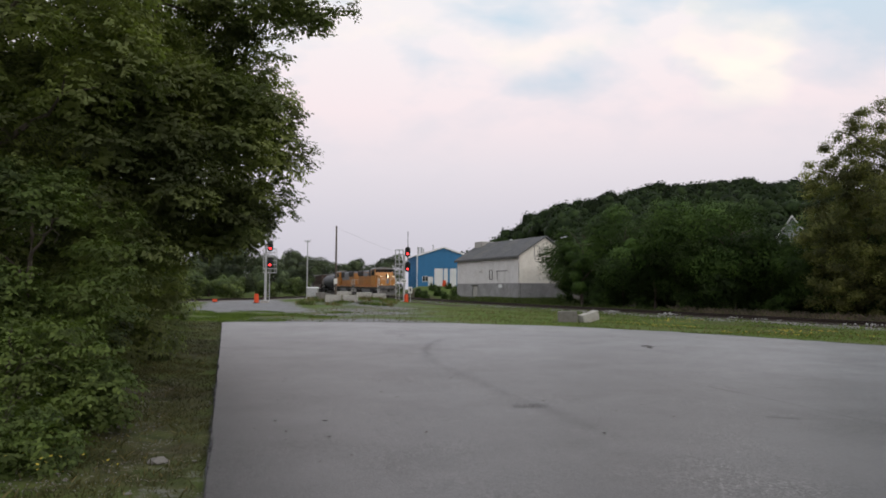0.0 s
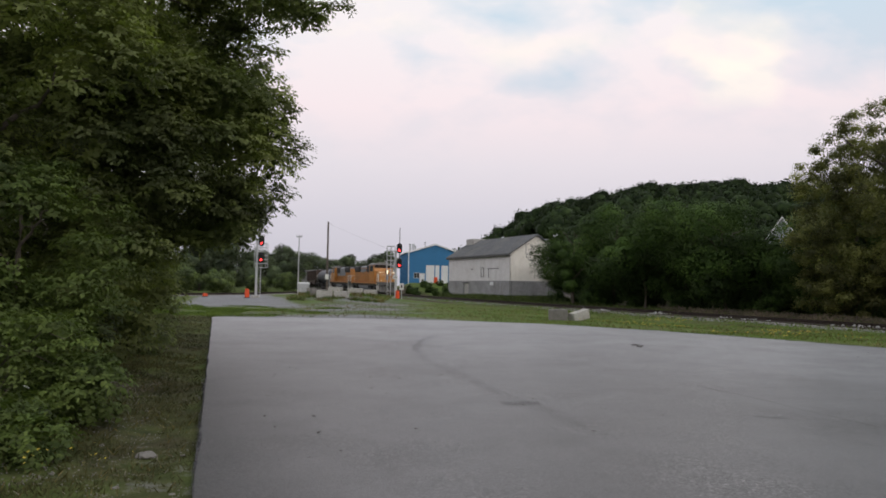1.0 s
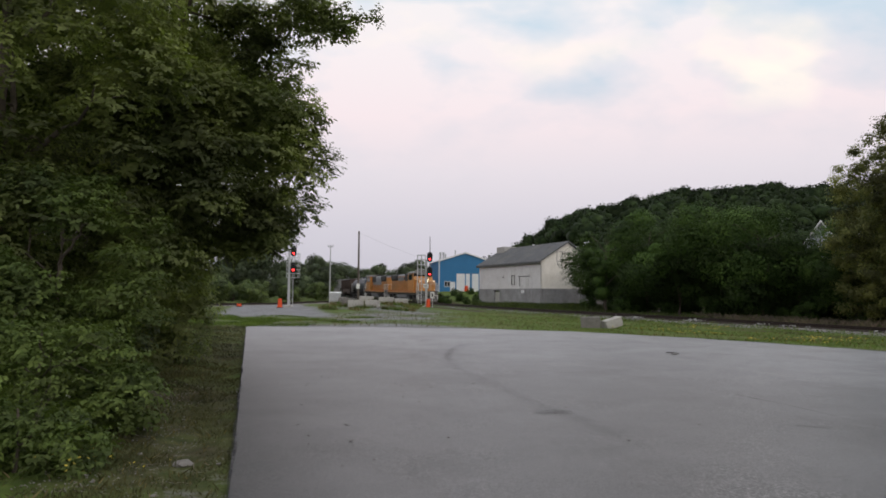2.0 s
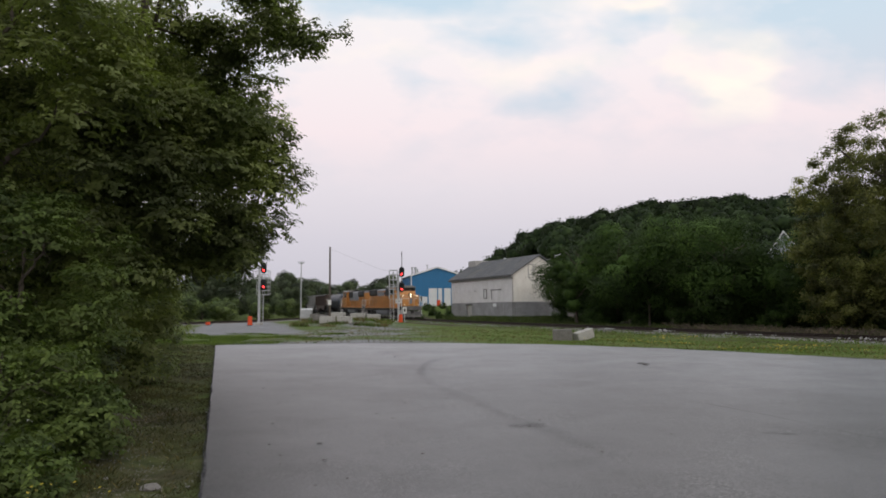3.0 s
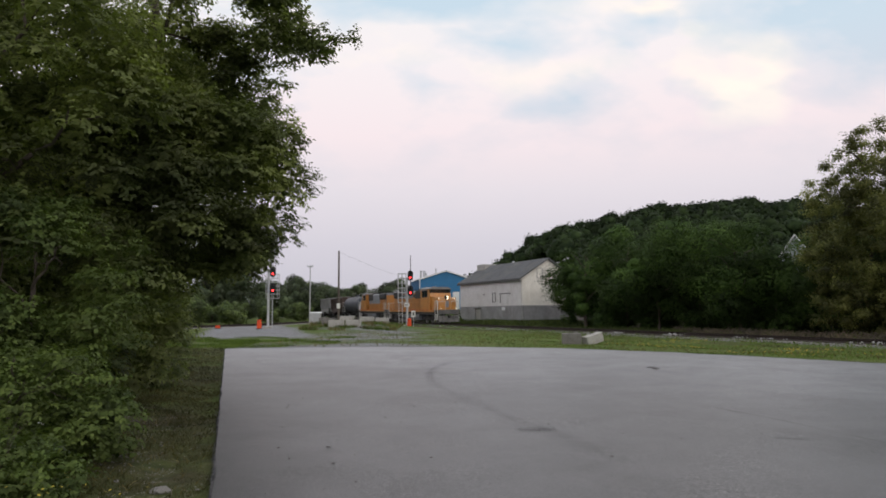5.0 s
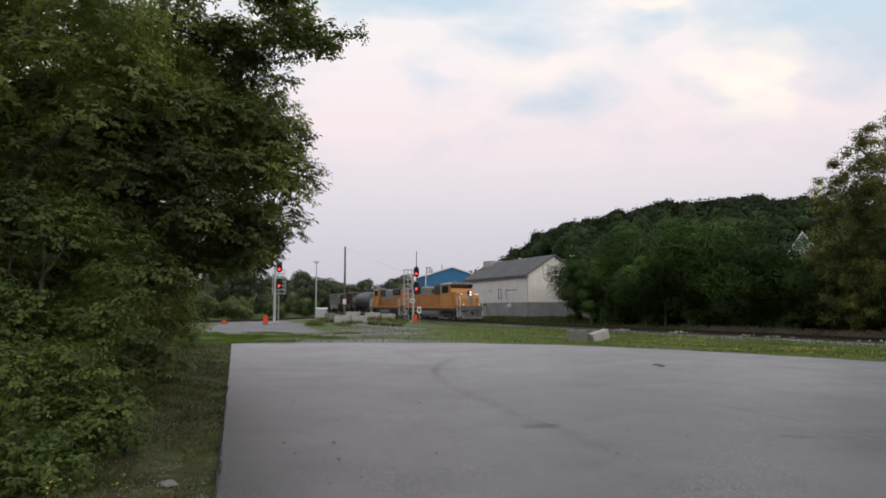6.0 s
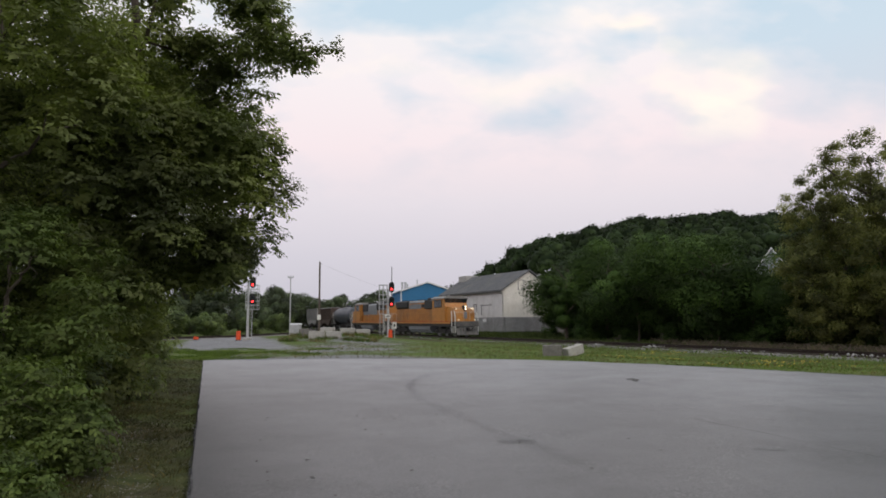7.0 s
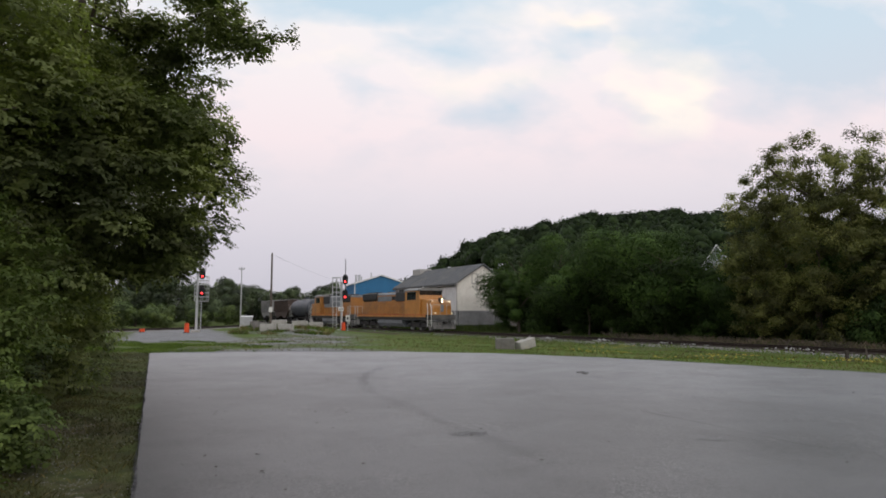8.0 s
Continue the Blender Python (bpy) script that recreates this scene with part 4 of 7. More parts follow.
near_tree("verge_tree", 13, (-11.5, 20.5), (-11.2, 20.0, 11.0), 0.22,
          [(np.array([-11.0, 20.2, 5.5]), np.array([3.8, 3.5, 4.6])), (np.array([-10.6, 20.0, 10.5]), np.array([4.0, 3.6, 3.0]), 0.22, 0.6), (np.array([-15.5, 18, 6.5]), np.array([4, 4, 6.3]))],
          260, 44, 0.19, "leaf_near", "tall leafy tree standing back from the lot edge", radii=(0.5, 1.0),
          targets=[(-8.6, 19.0, 6.0), (-9.2, 20.5, 9.5), (-13.5, 20, 8)])
near_tree("verge_shrub", 14, (-5.9, 9.4), (-5.8, 9.3, 2.8), 0.06,
          [(np.array([-5.9, 9.4, 1.9]), np.array([1.35, 1.0, 1.45])), (np.array([-6.6, 8.8, 1.2]), np.array([1.1, 0.9, 1.1]))],
          110, 34, 0.078, "leaf_shrub", "tall green shrub under the row of trees", radii=(0.2, 0.42), targets=[(-5.2, 9.0, 2.6), (-6.4, 9.2, 2.9)])
near_tree("verge_shrub", 15, (-4.95, 7.6), (-4.9, 7.6, 1.2), 0.04,
          [(np.array([-4.85, 7.55, 0.62]), np.array([1.0, 0.9, 0.66])), (np.array([-4.1, 7.5, 0.35]), np.array([0.45, 0.5, 0.35]))],
          110, 26, 0.068, "leaf_shrub", "bright green shrub spilling over the verge", radii=(0.14, 0.30), targets=[(-4.3, 7.3, 0.9), (-5.4, 7.3, 1.1)])
near_tree("verge_shrub", 16, (-4.0, 5.9), (-4.0, 5.9, 0.6), 0.025,
          [(np.array([-3.85, 6.1, 0.22]), np.array([0.5, 0.45, 0.28])), (np.array([-4.5, 6.0, 0.3]), np.array([0.5, 0.4, 0.35]))],
          70, 20, 0.062, "leaf_shrub", "low light-green bush at the grass edge", radii=(0.10, 0.2), targets=[(-3.7, 5.9, 0.4)])

# the row of trees and undergrowth behind the railway
ROW = [far_tree_parts(21, 10.0, 9.0, 0.17, 15, 1700, "leaf_row", low=0.16, open_crown=0.95, lump=(0.15, 0.27), core=9, waist=0.60, thick=0.28),
       far_tree_parts(22, 10.0, 8.0, 0.17, 14, 1700, "leaf_row", low=0.16, lean=0.6, open_crown=0.95, lump=(0.16, 0.28), core=9, waist=0.60, thick=0.28),
       far_tree_parts(23, 10.0, 10.0, 0.17, 17, 1700, "leaf_row", low=0.16, lean=-0.5, open_crown=0.95, lump=(0.14, 0.25), core=9, waist=0.60, thick=0.28)]
for i, (x, y, sc) in enumerate([(17.2, 80.5, 0.80), (15.2, 71.5, 0.93), (19.5, 71.0, 1.02), (20.8, 64.5, 1.02), (24.5, 64.0, 1.06), (25.6, 57.6, 1.0), (28.6, 57.4, 0.80), (29.8, 51.0, 0.62),
                                (34.2, 53.0, 0.9), (18.0, 83.0, 1.0), (26.0, 74.0, 1.16), (34.0, 67.0, 0.72), (40.0, 62.0, 1.2), (36.0, 47.0, 0.85), (42.0, 45.0, 0.9), (45.0, 36.0, 0.95)]):
    stand_tree(ROW[i % 3], x, y, sc, 67 * i, "dense dark green tree in the row behind the railway", "trees behind the railway")
BIG = far_tree_parts(24, 15.0, 13.5, 0.15, 820, 210, "leaf_olive", low=0.03, open_crown=0.6, lump=(0.03, 0.068), zr=0.16, thick=0.9)
stand_tree(BIG, 32.6, 46.5, 1.03, 20, "tall olive-green tree with a thin crown beside the railway", name="tall_tree")
stand_tree(BIG, 42.5, 42.0, 1.0, 130, "tall olive-green tree with a thin crown beside the railway", name="tall_tree")
LOW = far_tree_parts(25, 3.0, 4.2, 0.17, 32, 230, "leaf_row", low=0.0)
for i, (x, y, sc) in enumerate([(16.6, 69.0, 0.6), (20.0, 66.2, 0.5), (22.8, 62.0, 0.6), (25.4, 58.2, 0.5), (28.0, 54.4, 0.6), (30.6, 50.4, 0.6), (33.0, 46.8, 0.6), (33.6, 42.2, 1.0), (36.5, 38.6, 0.9), (39.2, 34.6, 1.0), (14.2, 76.0, 0.5), (2.5, 112.0, 0.45), (5.5, 108.0, 0.4), (-1.5, 117.0, 0.4), (7.5, 103.0, 0.45), (0.5, 104.0, 0.35), (-0.8, 110.0, 0.5), (3.8, 103.5, 0.4), (1.2, 119.0, 0.35), (6.8, 99.0, 0.4), (4.2, 118.0, 0.3), (-3.5, 108.0, 0.45), (2.0, 97.5, 0.35), (-2.6, 99.0, 0.4)]):
    stand_tree(LOW, x, y, sc, 50 * i, "dark undergrowth bush along the railway", "bushes along the railway", name="bush")
for i in range(22):                     # a closed dark thicket under and behind the row
    u = i / 21
    stand_tree(LOW, 18.0 + 24.0 * u + 1.5 * math.sin(i * 2.3), 76.0 - 33.0 * u + 1.8 * math.sin(i * 1.7), 1.0 + 0.35 * math.sin(i * 3.1), 37 * i, "dark thicket bush in the shade under the trees", "thicket under the trees", name="bush")
FAR = [far_tree_parts(27, 10.0, 8.5, 0.30, 34, 520, "leaf_hazed"), far_tree_parts(28, 10.0, 7.0, 0.30, 34, 520, "leaf_hazed", lean=0.4), far_tree_parts(29, 10.0, 10.0, 0.30, 36, 520, "leaf_hazed")]
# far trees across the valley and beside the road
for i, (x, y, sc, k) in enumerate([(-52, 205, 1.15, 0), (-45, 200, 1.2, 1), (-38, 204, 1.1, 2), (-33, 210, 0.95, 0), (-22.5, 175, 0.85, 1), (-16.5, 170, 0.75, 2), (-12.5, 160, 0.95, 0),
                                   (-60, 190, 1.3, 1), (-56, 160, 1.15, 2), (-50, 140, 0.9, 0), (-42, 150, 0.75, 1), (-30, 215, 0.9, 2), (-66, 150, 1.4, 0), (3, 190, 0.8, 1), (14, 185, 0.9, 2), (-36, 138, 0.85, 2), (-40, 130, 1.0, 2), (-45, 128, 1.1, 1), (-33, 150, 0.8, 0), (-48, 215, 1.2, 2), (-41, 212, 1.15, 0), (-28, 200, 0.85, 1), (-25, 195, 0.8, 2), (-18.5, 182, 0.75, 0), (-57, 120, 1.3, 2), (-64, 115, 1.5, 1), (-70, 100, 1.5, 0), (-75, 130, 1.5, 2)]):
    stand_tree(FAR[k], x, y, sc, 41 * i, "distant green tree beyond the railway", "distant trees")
LOW_PALE = far_tree_parts(26, 3.0, 4.2, 0.17, 40, 260, "leaf_bank", low=0.0)
for i, (x, y, sc) in enumerate([(-33.5, 104, 1.0), (-38, 99, 1.3), (-43, 93, 1.5), (-48, 86, 1.6), (-36, 112, 1.2), (-30.5, 116, 0.9), (-28, 128, 1.1), (-54, 80, 1.9), (-41, 104, 1.7), (-47, 98, 2.0)]):
    stand_tree(LOW_PALE, x, y, sc, 73 * i, "green bush on the bank beside the road", "bushes on the bank", name="bush")


def dome(n=4):
    """A round body of quads without its underside: directions and faces."""
    dirs, faces = [], []
    g = np.linspace(-1, 1, n)
    A, C = np.meshgrid(g, g)
    for axis, sign in ((0, 1), (0, -1), (1, 1), (1, -1), (2, 1)):
        p = np.zeros((n * n, 3))
        p[:, axis], p[:, (axis + 1) % 3], p[:, (axis + 2) % 3] = sign, A.ravel(), C.ravel()
        idx = np.arange(n * n).reshape(n, n) + len(dirs) * n * n
        q = np.stack([idx[:-1, :-1], idx[:-1, 1:], idx[1:, 1:], idx[1:, :-1]], -1).reshape(-1, 4)
        dirs.append(p / np.linalg.norm(p, axis=1)[:, None])
        faces.append(q if sign > 0 else q[:, ::-1])
    return np.concatenate(dirs), np.concatenate(faces)


DOME, DOME_FACES = dome()


def build_hill_wood():
    """The wooded hill: canopies of many trees, too far to count."""
    rng = np.random.default_rng(31)
    vs, fs, ns, ts, off = [], [], [], [], 0
    n = 850
    u = rng.uniform(0.03, 0.95, n)
    y = np.maximum(100, 215 - 900 * np.maximum(u - 0.12, 0)) + rng.random(n) ** 0.8 * (250 - np.maximum(100, 215 - 900 * np.maximum(u - 0.12, 0)))
    x = u * y
    keep = ~((x < 34) & (y < 100)) & ~((np.abs(u - 0.53) < 0.045) & (y < 106))      # a clearing before the house
    x, y = x[keep], y[keep]
    z = ground_z(x, y)
    for xi, yi, zi in zip(x, y, z):
        h, w = rng.uniform(7.0, 12.0), rng.uniform(4.0, 7.0)
        m, per = 10, 44
        b = rng.normal(size=(m, 3))
        b /= np.linalg.norm(b, axis=1)[:, None]
        b[:, 2] = np.abs(b[:, 2])
        mid = np.array([xi, yi, zi + h * 0.55]) + b * np.array([w * 0.62, w * 0.62, h * 0.34])
        r = rng.uniform(0.22, 0.46, m) * w
        tone = rng.uniform(0.5, 1.5) * rng.uniform(0.8, 1.2, m)
        # a closed lumpy body for each clump
        ph = rng.uniform(0, 6.28, (m, 1, 3))
        lump = 1 + 0.10 * np.sin(DOME[None, :, 0] * 5 + ph[..., 0]) * np.cos(DOME[None, :, 1] * 5 + ph[..., 1]) + 0.07 * np.sin(DOME[None, :, 2] * 9 + ph[..., 2] + 4 * DOME[None, :, 0])
        v = (mid[:, None] + DOME[None] * (0.84 * lump * r[:, None])[..., None] * np.array([1, 1, 0.9])).reshape(-1, 3)
        f = (DOME_FACES[None] + len(DOME) * np.arange(m)[:, None, None]).reshape(-1, 4)
        body = (DOME[None] * (1 + 0.5 * (lump[..., None] - 1)) + 0.5 * b[:, None]).reshape(-1, 3)
        vs.append(v)
        fs.append(f + off)
        ns.append(body)
        ts.append(np.repeat(tone, len(DOME)))
        off += len(v)
        # ragged sprays of leaves on it
        d = rng.normal(size=(m * per, 3))
        d[:, 2] += 0.5
        d /= np.linalg.norm(d, axis=1)[:, None]
        at = np.repeat(mid, per, 0) + d * (np.repeat(r, per) * rng.uniform(0.8, 1.15, m * per))[:, None]
        v, f = leaf_arrays(rng, at, 0.75, 0.8, 0.3, face=d, wild=0.35)
        vs.append(v)
        fs.append(f + off)
        ns.append(np.repeat(d + 0.5 * np.repeat(b, per, 0) + 0.25 * rng.normal(size=d.shape), 4, 0))
        ts.append(np.repeat(np.repeat(tone, per) * rng.uniform(0.7, 1.35, m * per), 4))
        off += len(v)
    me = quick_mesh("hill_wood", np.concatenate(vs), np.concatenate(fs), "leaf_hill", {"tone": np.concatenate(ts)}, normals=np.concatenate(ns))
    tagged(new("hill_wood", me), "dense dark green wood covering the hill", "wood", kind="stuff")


build_hill_wood()


def build_grass(name, seed, pts, h, mat, label, wide=0.012):
    rng = np.random.default_rng(seed)
    n = len(pts)
    a = rng.uniform(0, 6.28, n)
    hh = h * rng.uniform(0.5, 1.4, n)
    z = ground_z(pts[:, 0], pts[:, 1]) - 0.02
    base = np.c_[pts, z]
    side = np.c_[np.cos(a), np.sin(a), np.zeros(n)] * wide
    lean = np.c_[rng.normal(size=(n, 2)) * 0.45, np.ones(n)] * hh[:, None]
    v = np.stack([base - side, base + side, base + lean * 0.6 + side * 0.7, base + lean * [1.25, 1.25, 1.0]], 1).reshape(-1, 3)
    me = quick_mesh(name, v, np.arange(4 * n).reshape(n, 4), mat)
    return tagged(new(name, me), label, "grass", kind="stuff")


def scatter(seed, n, x0, x1, y0, y1, ok):
    rng = np.random.default_rng(seed)
    p = np.c_[rng.uniform(x0, x1, n), rng.uniform(y0, y1, n)]
    return p[ok(p[:, 0], p[:, 1])]


def patchy(x, y, f=0.6):
    return (np.sin(x * f * 1.7 + 2 * np.sin(y * f)) + np.cos(y * f * 1.3 + x * f * 0.5)) * 0.25 + 0.5


build_grass("verge_grass", 41, scatter(42, 90000, -14, -0.5, 3, 33, lambda x, y: (lot_left(x, y) > 0.05) & (lot_left(x, y) < 3.0) & (patchy(x, y, 1.9) > 0.42 - 0.02 * np.minimum(y - 6, 12))), 0.075, "blade_verge", "short patchy grass between the lot and the shrubs", 0.008)
build_grass("verge_straw", 43, scatter(44, 22000, -14, -0.5, 3, 33, lambda x, y: (lot_left(x, y) > 0.1) & (lot_left(x, y) < 2.4)), 0.07, "blade_dry", "dry straw and dead stalks on the verge", 0.006)
far_line = lambda x: np.interp(x, LOT_FAR[:, 0], LOT_FAR[:, 1])
build_grass("field_grass", 45, scatter(46, 110000, -10, 32, 18, 66, lambda x, y: (y > far_line(x) + 0.25 + 5.5 * smooth(6, -2, x)) & (near_track(x, y)[0] > 2.1) & (patchy(x, y, 0.35) > 0.32) & (np.abs(np.sin(x * 91.7 + y * 37.3)) < 0.04 + smooth(-3, 9, x))), 0.07, "blade", "rough green grass strip between the lot and the railway", 0.014)
build_grass("field_straw", 47, scatter(48, 14000, -10, 32, 18, 66, lambda x, y: (y > far_line(x) + 0.2) & (near_track(x, y)[0] > 2.0)), 0.12, "blade_dry", "dry yellow grass in the strip beside the railway", 0.018)
build_grass("trackside_weeds", 49, scatter(50, 70000, 0, 46, 30, 92, lambda x, y: (near_track(x, y)[0] > 2.7) & (near_track(x, y)[0] < 6.0) & ((x - 8) * 0.883 + (y - 70) * 0.469 > 0)), 0.38, "blade_weed", "tall weeds behind the railway", 0.013)
build_grass("verge_turf", 51, scatter(52, 120000, -6, -0.5, 3.5, 15, lambda x, y: (lot_left(x, y) > 0.03) & (lot_left(x, y) < 2.2) & (patchy(x, y, 2.6) + 0.25 * patchy(y, x, 7.0) > 0.56))[:60000], 0.045, "blade_verge", "low turf patches at the asphalt edge", 0.005)


def build_pebbles():
    """Loose gravel along the asphalt edge."""
    rng = np.random.default_rng(53)
    p = scatter(54, 9000, -6, -0.5, 4, 12, lambda x, y: (lot_left(x, y) > 0.0) & (lot_left(x, y) < 1.7) & (patchy(x, y, 2.6) < 0.62))
    n = len(p)
    r = rng.uniform(0.004, 0.016, n)[:, None, None]
    c = np.c_[p, ground_z(p[:, 0], p[:, 1]) + 0.003][:, None, :]
    octa = np.array([[1, 0, 0], [0, 1, 0], [-1, 0, 0], [0, -1, 0], [0, 0, 0.7], [0, 0, -0.7]])[None]
    v = (c + octa * r * rng.uniform(0.6, 1.2, (n, 6, 1))).reshape(-1, 3)
    f = np.array([[0, 1, 4], [1, 2, 4], [2, 3, 4], [3, 0, 4], [1, 0, 5], [2, 1, 5], [3, 2, 5], [0, 3, 5]])
    me = quick_mesh("pebbles", v, (f[None] + 6 * np.arange(n)[:, None, None]).reshape(-1, 3), "stone")
    tagged(new("pebbles", me), "loose grey pebbles along the asphalt edge", "gravel", kind="stuff")


build_pebbles()


def build_stalks():
    """Dead stalks lying flat and crosswise on the verge."""
    rng = np.random.default_rng(73)
    p = scatter(74, 1900, -7, -1.5, 4.4, 14, lambda x, y: (lot_left(x, y) > 0.15) & (lot_left(x, y) < 1.9) & (patchy(x, y, 1.6) + 0.3 * patchy(y, x, 5) < 0.66))
    n = len(p)
    a = rng.normal(0.6, 0.8, n)
    L = rng.uniform(0.015, 0.09, n)[:, None]
    d = np.c_[np.cos(a), np.sin(a), rng.normal(0, 0.10, n)] * L
    w = np.c_[-np.sin(a), np.cos(a), np.zeros(n)] * rng.uniform(0.0015, 0.004, n)[:, None]
    c = np.c_[p, ground_z(p[:, 0], p[:, 1]) + 0.025]
    bow = np.array([0, 0, 1.0]) * L * 0.08
    v = np.stack([c - d - w, c - d + w, c + bow + w, c + bow - w, c + d + w, c + d - w], 1).reshape(-1, 3)
    f = np.array([[0, 1, 2, 3], [3, 2, 4, 5]])
    me = quick_mesh("dead_stalks", v, (f[None] + 6 * np.arange(n)[:, None, None]).reshape(-1, 4), "stalk")
    tagged(new("dead_stalks", me), "pale dead stalks lying on the verge", "stalks", kind="stuff")


def build_grit():
    """Loose chips on the worn asphalt."""
    rng = np.random.default_rng(75)
    p = scatter(76, 16000, -3, 9, 4.6, 13, lambda x, y: in_lot(x, y, -0.05) & (patchy(x, y, 0.9) > 0.3))
    p = p[rng.random(len(p)) < np.clip(1.5 * np.exp(-np.hypot(p[:, 0] - 0.3, p[:, 1] - 5.0) / 1.8) + 0.12, 0, 1)]
    n = len(p)
    r = (rng.uniform(0.002, 0.0065, n))[:, None, None]
    c = np.c_[p, np.full(n, 0.002)][:, None, :]
    octa = np.array([[1, 0, 0], [0, 1, 0], [-1, 0, 0], [0, -1, 0], [0, 0, 0.7], [0, 0, -0.3]])[None]
    v = (c + octa * r * rng.uniform(0.6, 1.25, (n, 6, 1))).reshape(-1, 3)
    f = np.array([[0, 1, 4], [1, 2, 4], [2, 3, 4], [3, 0, 4], [1, 0, 5], [2, 1, 5], [3, 2, 5], [0, 3, 5]])
    me = quick_mesh("loose_grit", v, (f[None] + 6 * np.arange(n)[:, None, None]).reshape(-1, 3), "rubble")
    tagged(new("loose_grit", me), "loose grey chips lying on the worn asphalt", "grit", kind="stuff")


build_stalks()
build_grit()
def build_rubble():
    """Pale broken stone thrown out along the near side of the track, in heaps."""
    rng = np.random.default_rng(63)
    p = scatter(64, 9000, 13, 40, 24, 60, lambda x, y: (near_track(x, y)[0] > 1.5) & (near_track(x, y)[0] < 2.5) & ((x - 8) * 0.883 + (y - 70) * 0.469 < 0) & (np.sin(near_track(x, y)[1] * 0.9) + 0.7 * np.sin(near_track(x, y)[1] * 2.3 + 1) > 0.25))
    n = len(p)
    r = (rng.uniform(0.03, 0.09, n) * np.where(rng.random(n) < 0.08, 2.0, 1.0))[:, None, None]
    c = np.c_[p, ground_z(p[:, 0], p[:, 1]) + 0.06 + 0.16 * smooth(3.2, 2.0, near_track(p[:, 0], p[:, 1])[0])][:, None, :]
    octa = np.array([[1, 0, 0], [0, 1, 0], [-1, 0, 0], [0, -1, 0], [0, 0, 0.7], [0, 0, -0.7]])[None]
    v = (c + octa * r * rng.uniform(0.6, 1.25, (n, 6, 1))).reshape(-1, 3)
    f = np.array([[0, 1, 4], [1, 2, 4], [2, 3, 4], [3, 0, 4], [1, 0, 5], [2, 1, 5], [3, 2, 5], [0, 3, 5]])
    me = quick_mesh("rubble", v, (f[None] + 6 * np.arange(n)[:, None, None]).reshape(-1, 3), "rubble")
    tagged(new("rubble", me), "pale broken stone in heaps along the railway", "rubble", kind="stuff")


build_rubble()
build_grass("block_weeds", 67, scatter(68, 5200, -14.5, -4.5, 62.5, 73, lambda x, y: (patchy(x, y, 1.4) > 0.66)), 0.32, "blade_dry", "rough brown weeds round the concrete blocks", 0.03)
build_grass("block_grass", 69, scatter(70, 5200, -14.5, -4.5, 62.5, 73, lambda x, y: (patchy(x, y, 1.1) > 0.62)), 0.28, "blade", "rough green tufts round the concrete blocks", 0.03)
build_grass("barn_weeds", 65, scatter(66, 20000, 0, 17, 74, 94, lambda x, y: (near_track(x, y)[0] > 3.0) & ((x - 8) * 0.883 + (y - 70) * 0.469 > 2) & (patchy(x, y, 0.8) > 0.4)), 0.6, "blade_weed", "tall green weeds before the barn", 0.03)
build_grass("trackside_grass", 55, scatter(56, 60000, -14, 34, 30, 104, lambda x, y: (near_track(x, y)[0] > 1.75) & (near_track(x, y)[0] < 4.2) & ((x - 8) * 0.883 + (y - 70) * 0.469 < 0)), 0.22, "blade", "long rough grass along the near side of the railway", 0.014)
build_grass("corner_grass", 57, scatter(58, 42000, -20, -6, 32.6, 48, lambda x, y: (y > far_line(x) + 0.2) & (patchy(x, y, 0.8) > 0.3 + 0.35 * smooth(-11, -7, x + 0.3 * (y - 34)) + 0.3 * smooth(42, 48, y)) & (lot_left(x, y) < 4)), 0.11, "blade", "green grass strip at the corner of the lot", 0.012)
build_grass("dry_weeds", 59, scatter(60, 26000, 20, 40, 24, 62, lambda x, y: (near_track(x, y)[0] > 2.3) & (near_track(x, y)[0] < 5.5) & ((x - 8) * 0.883 + (y - 70) * 0.469 > 0)), 0.5, "blade_dead", "dead grey-brown weeds behind the railway", 0.012)

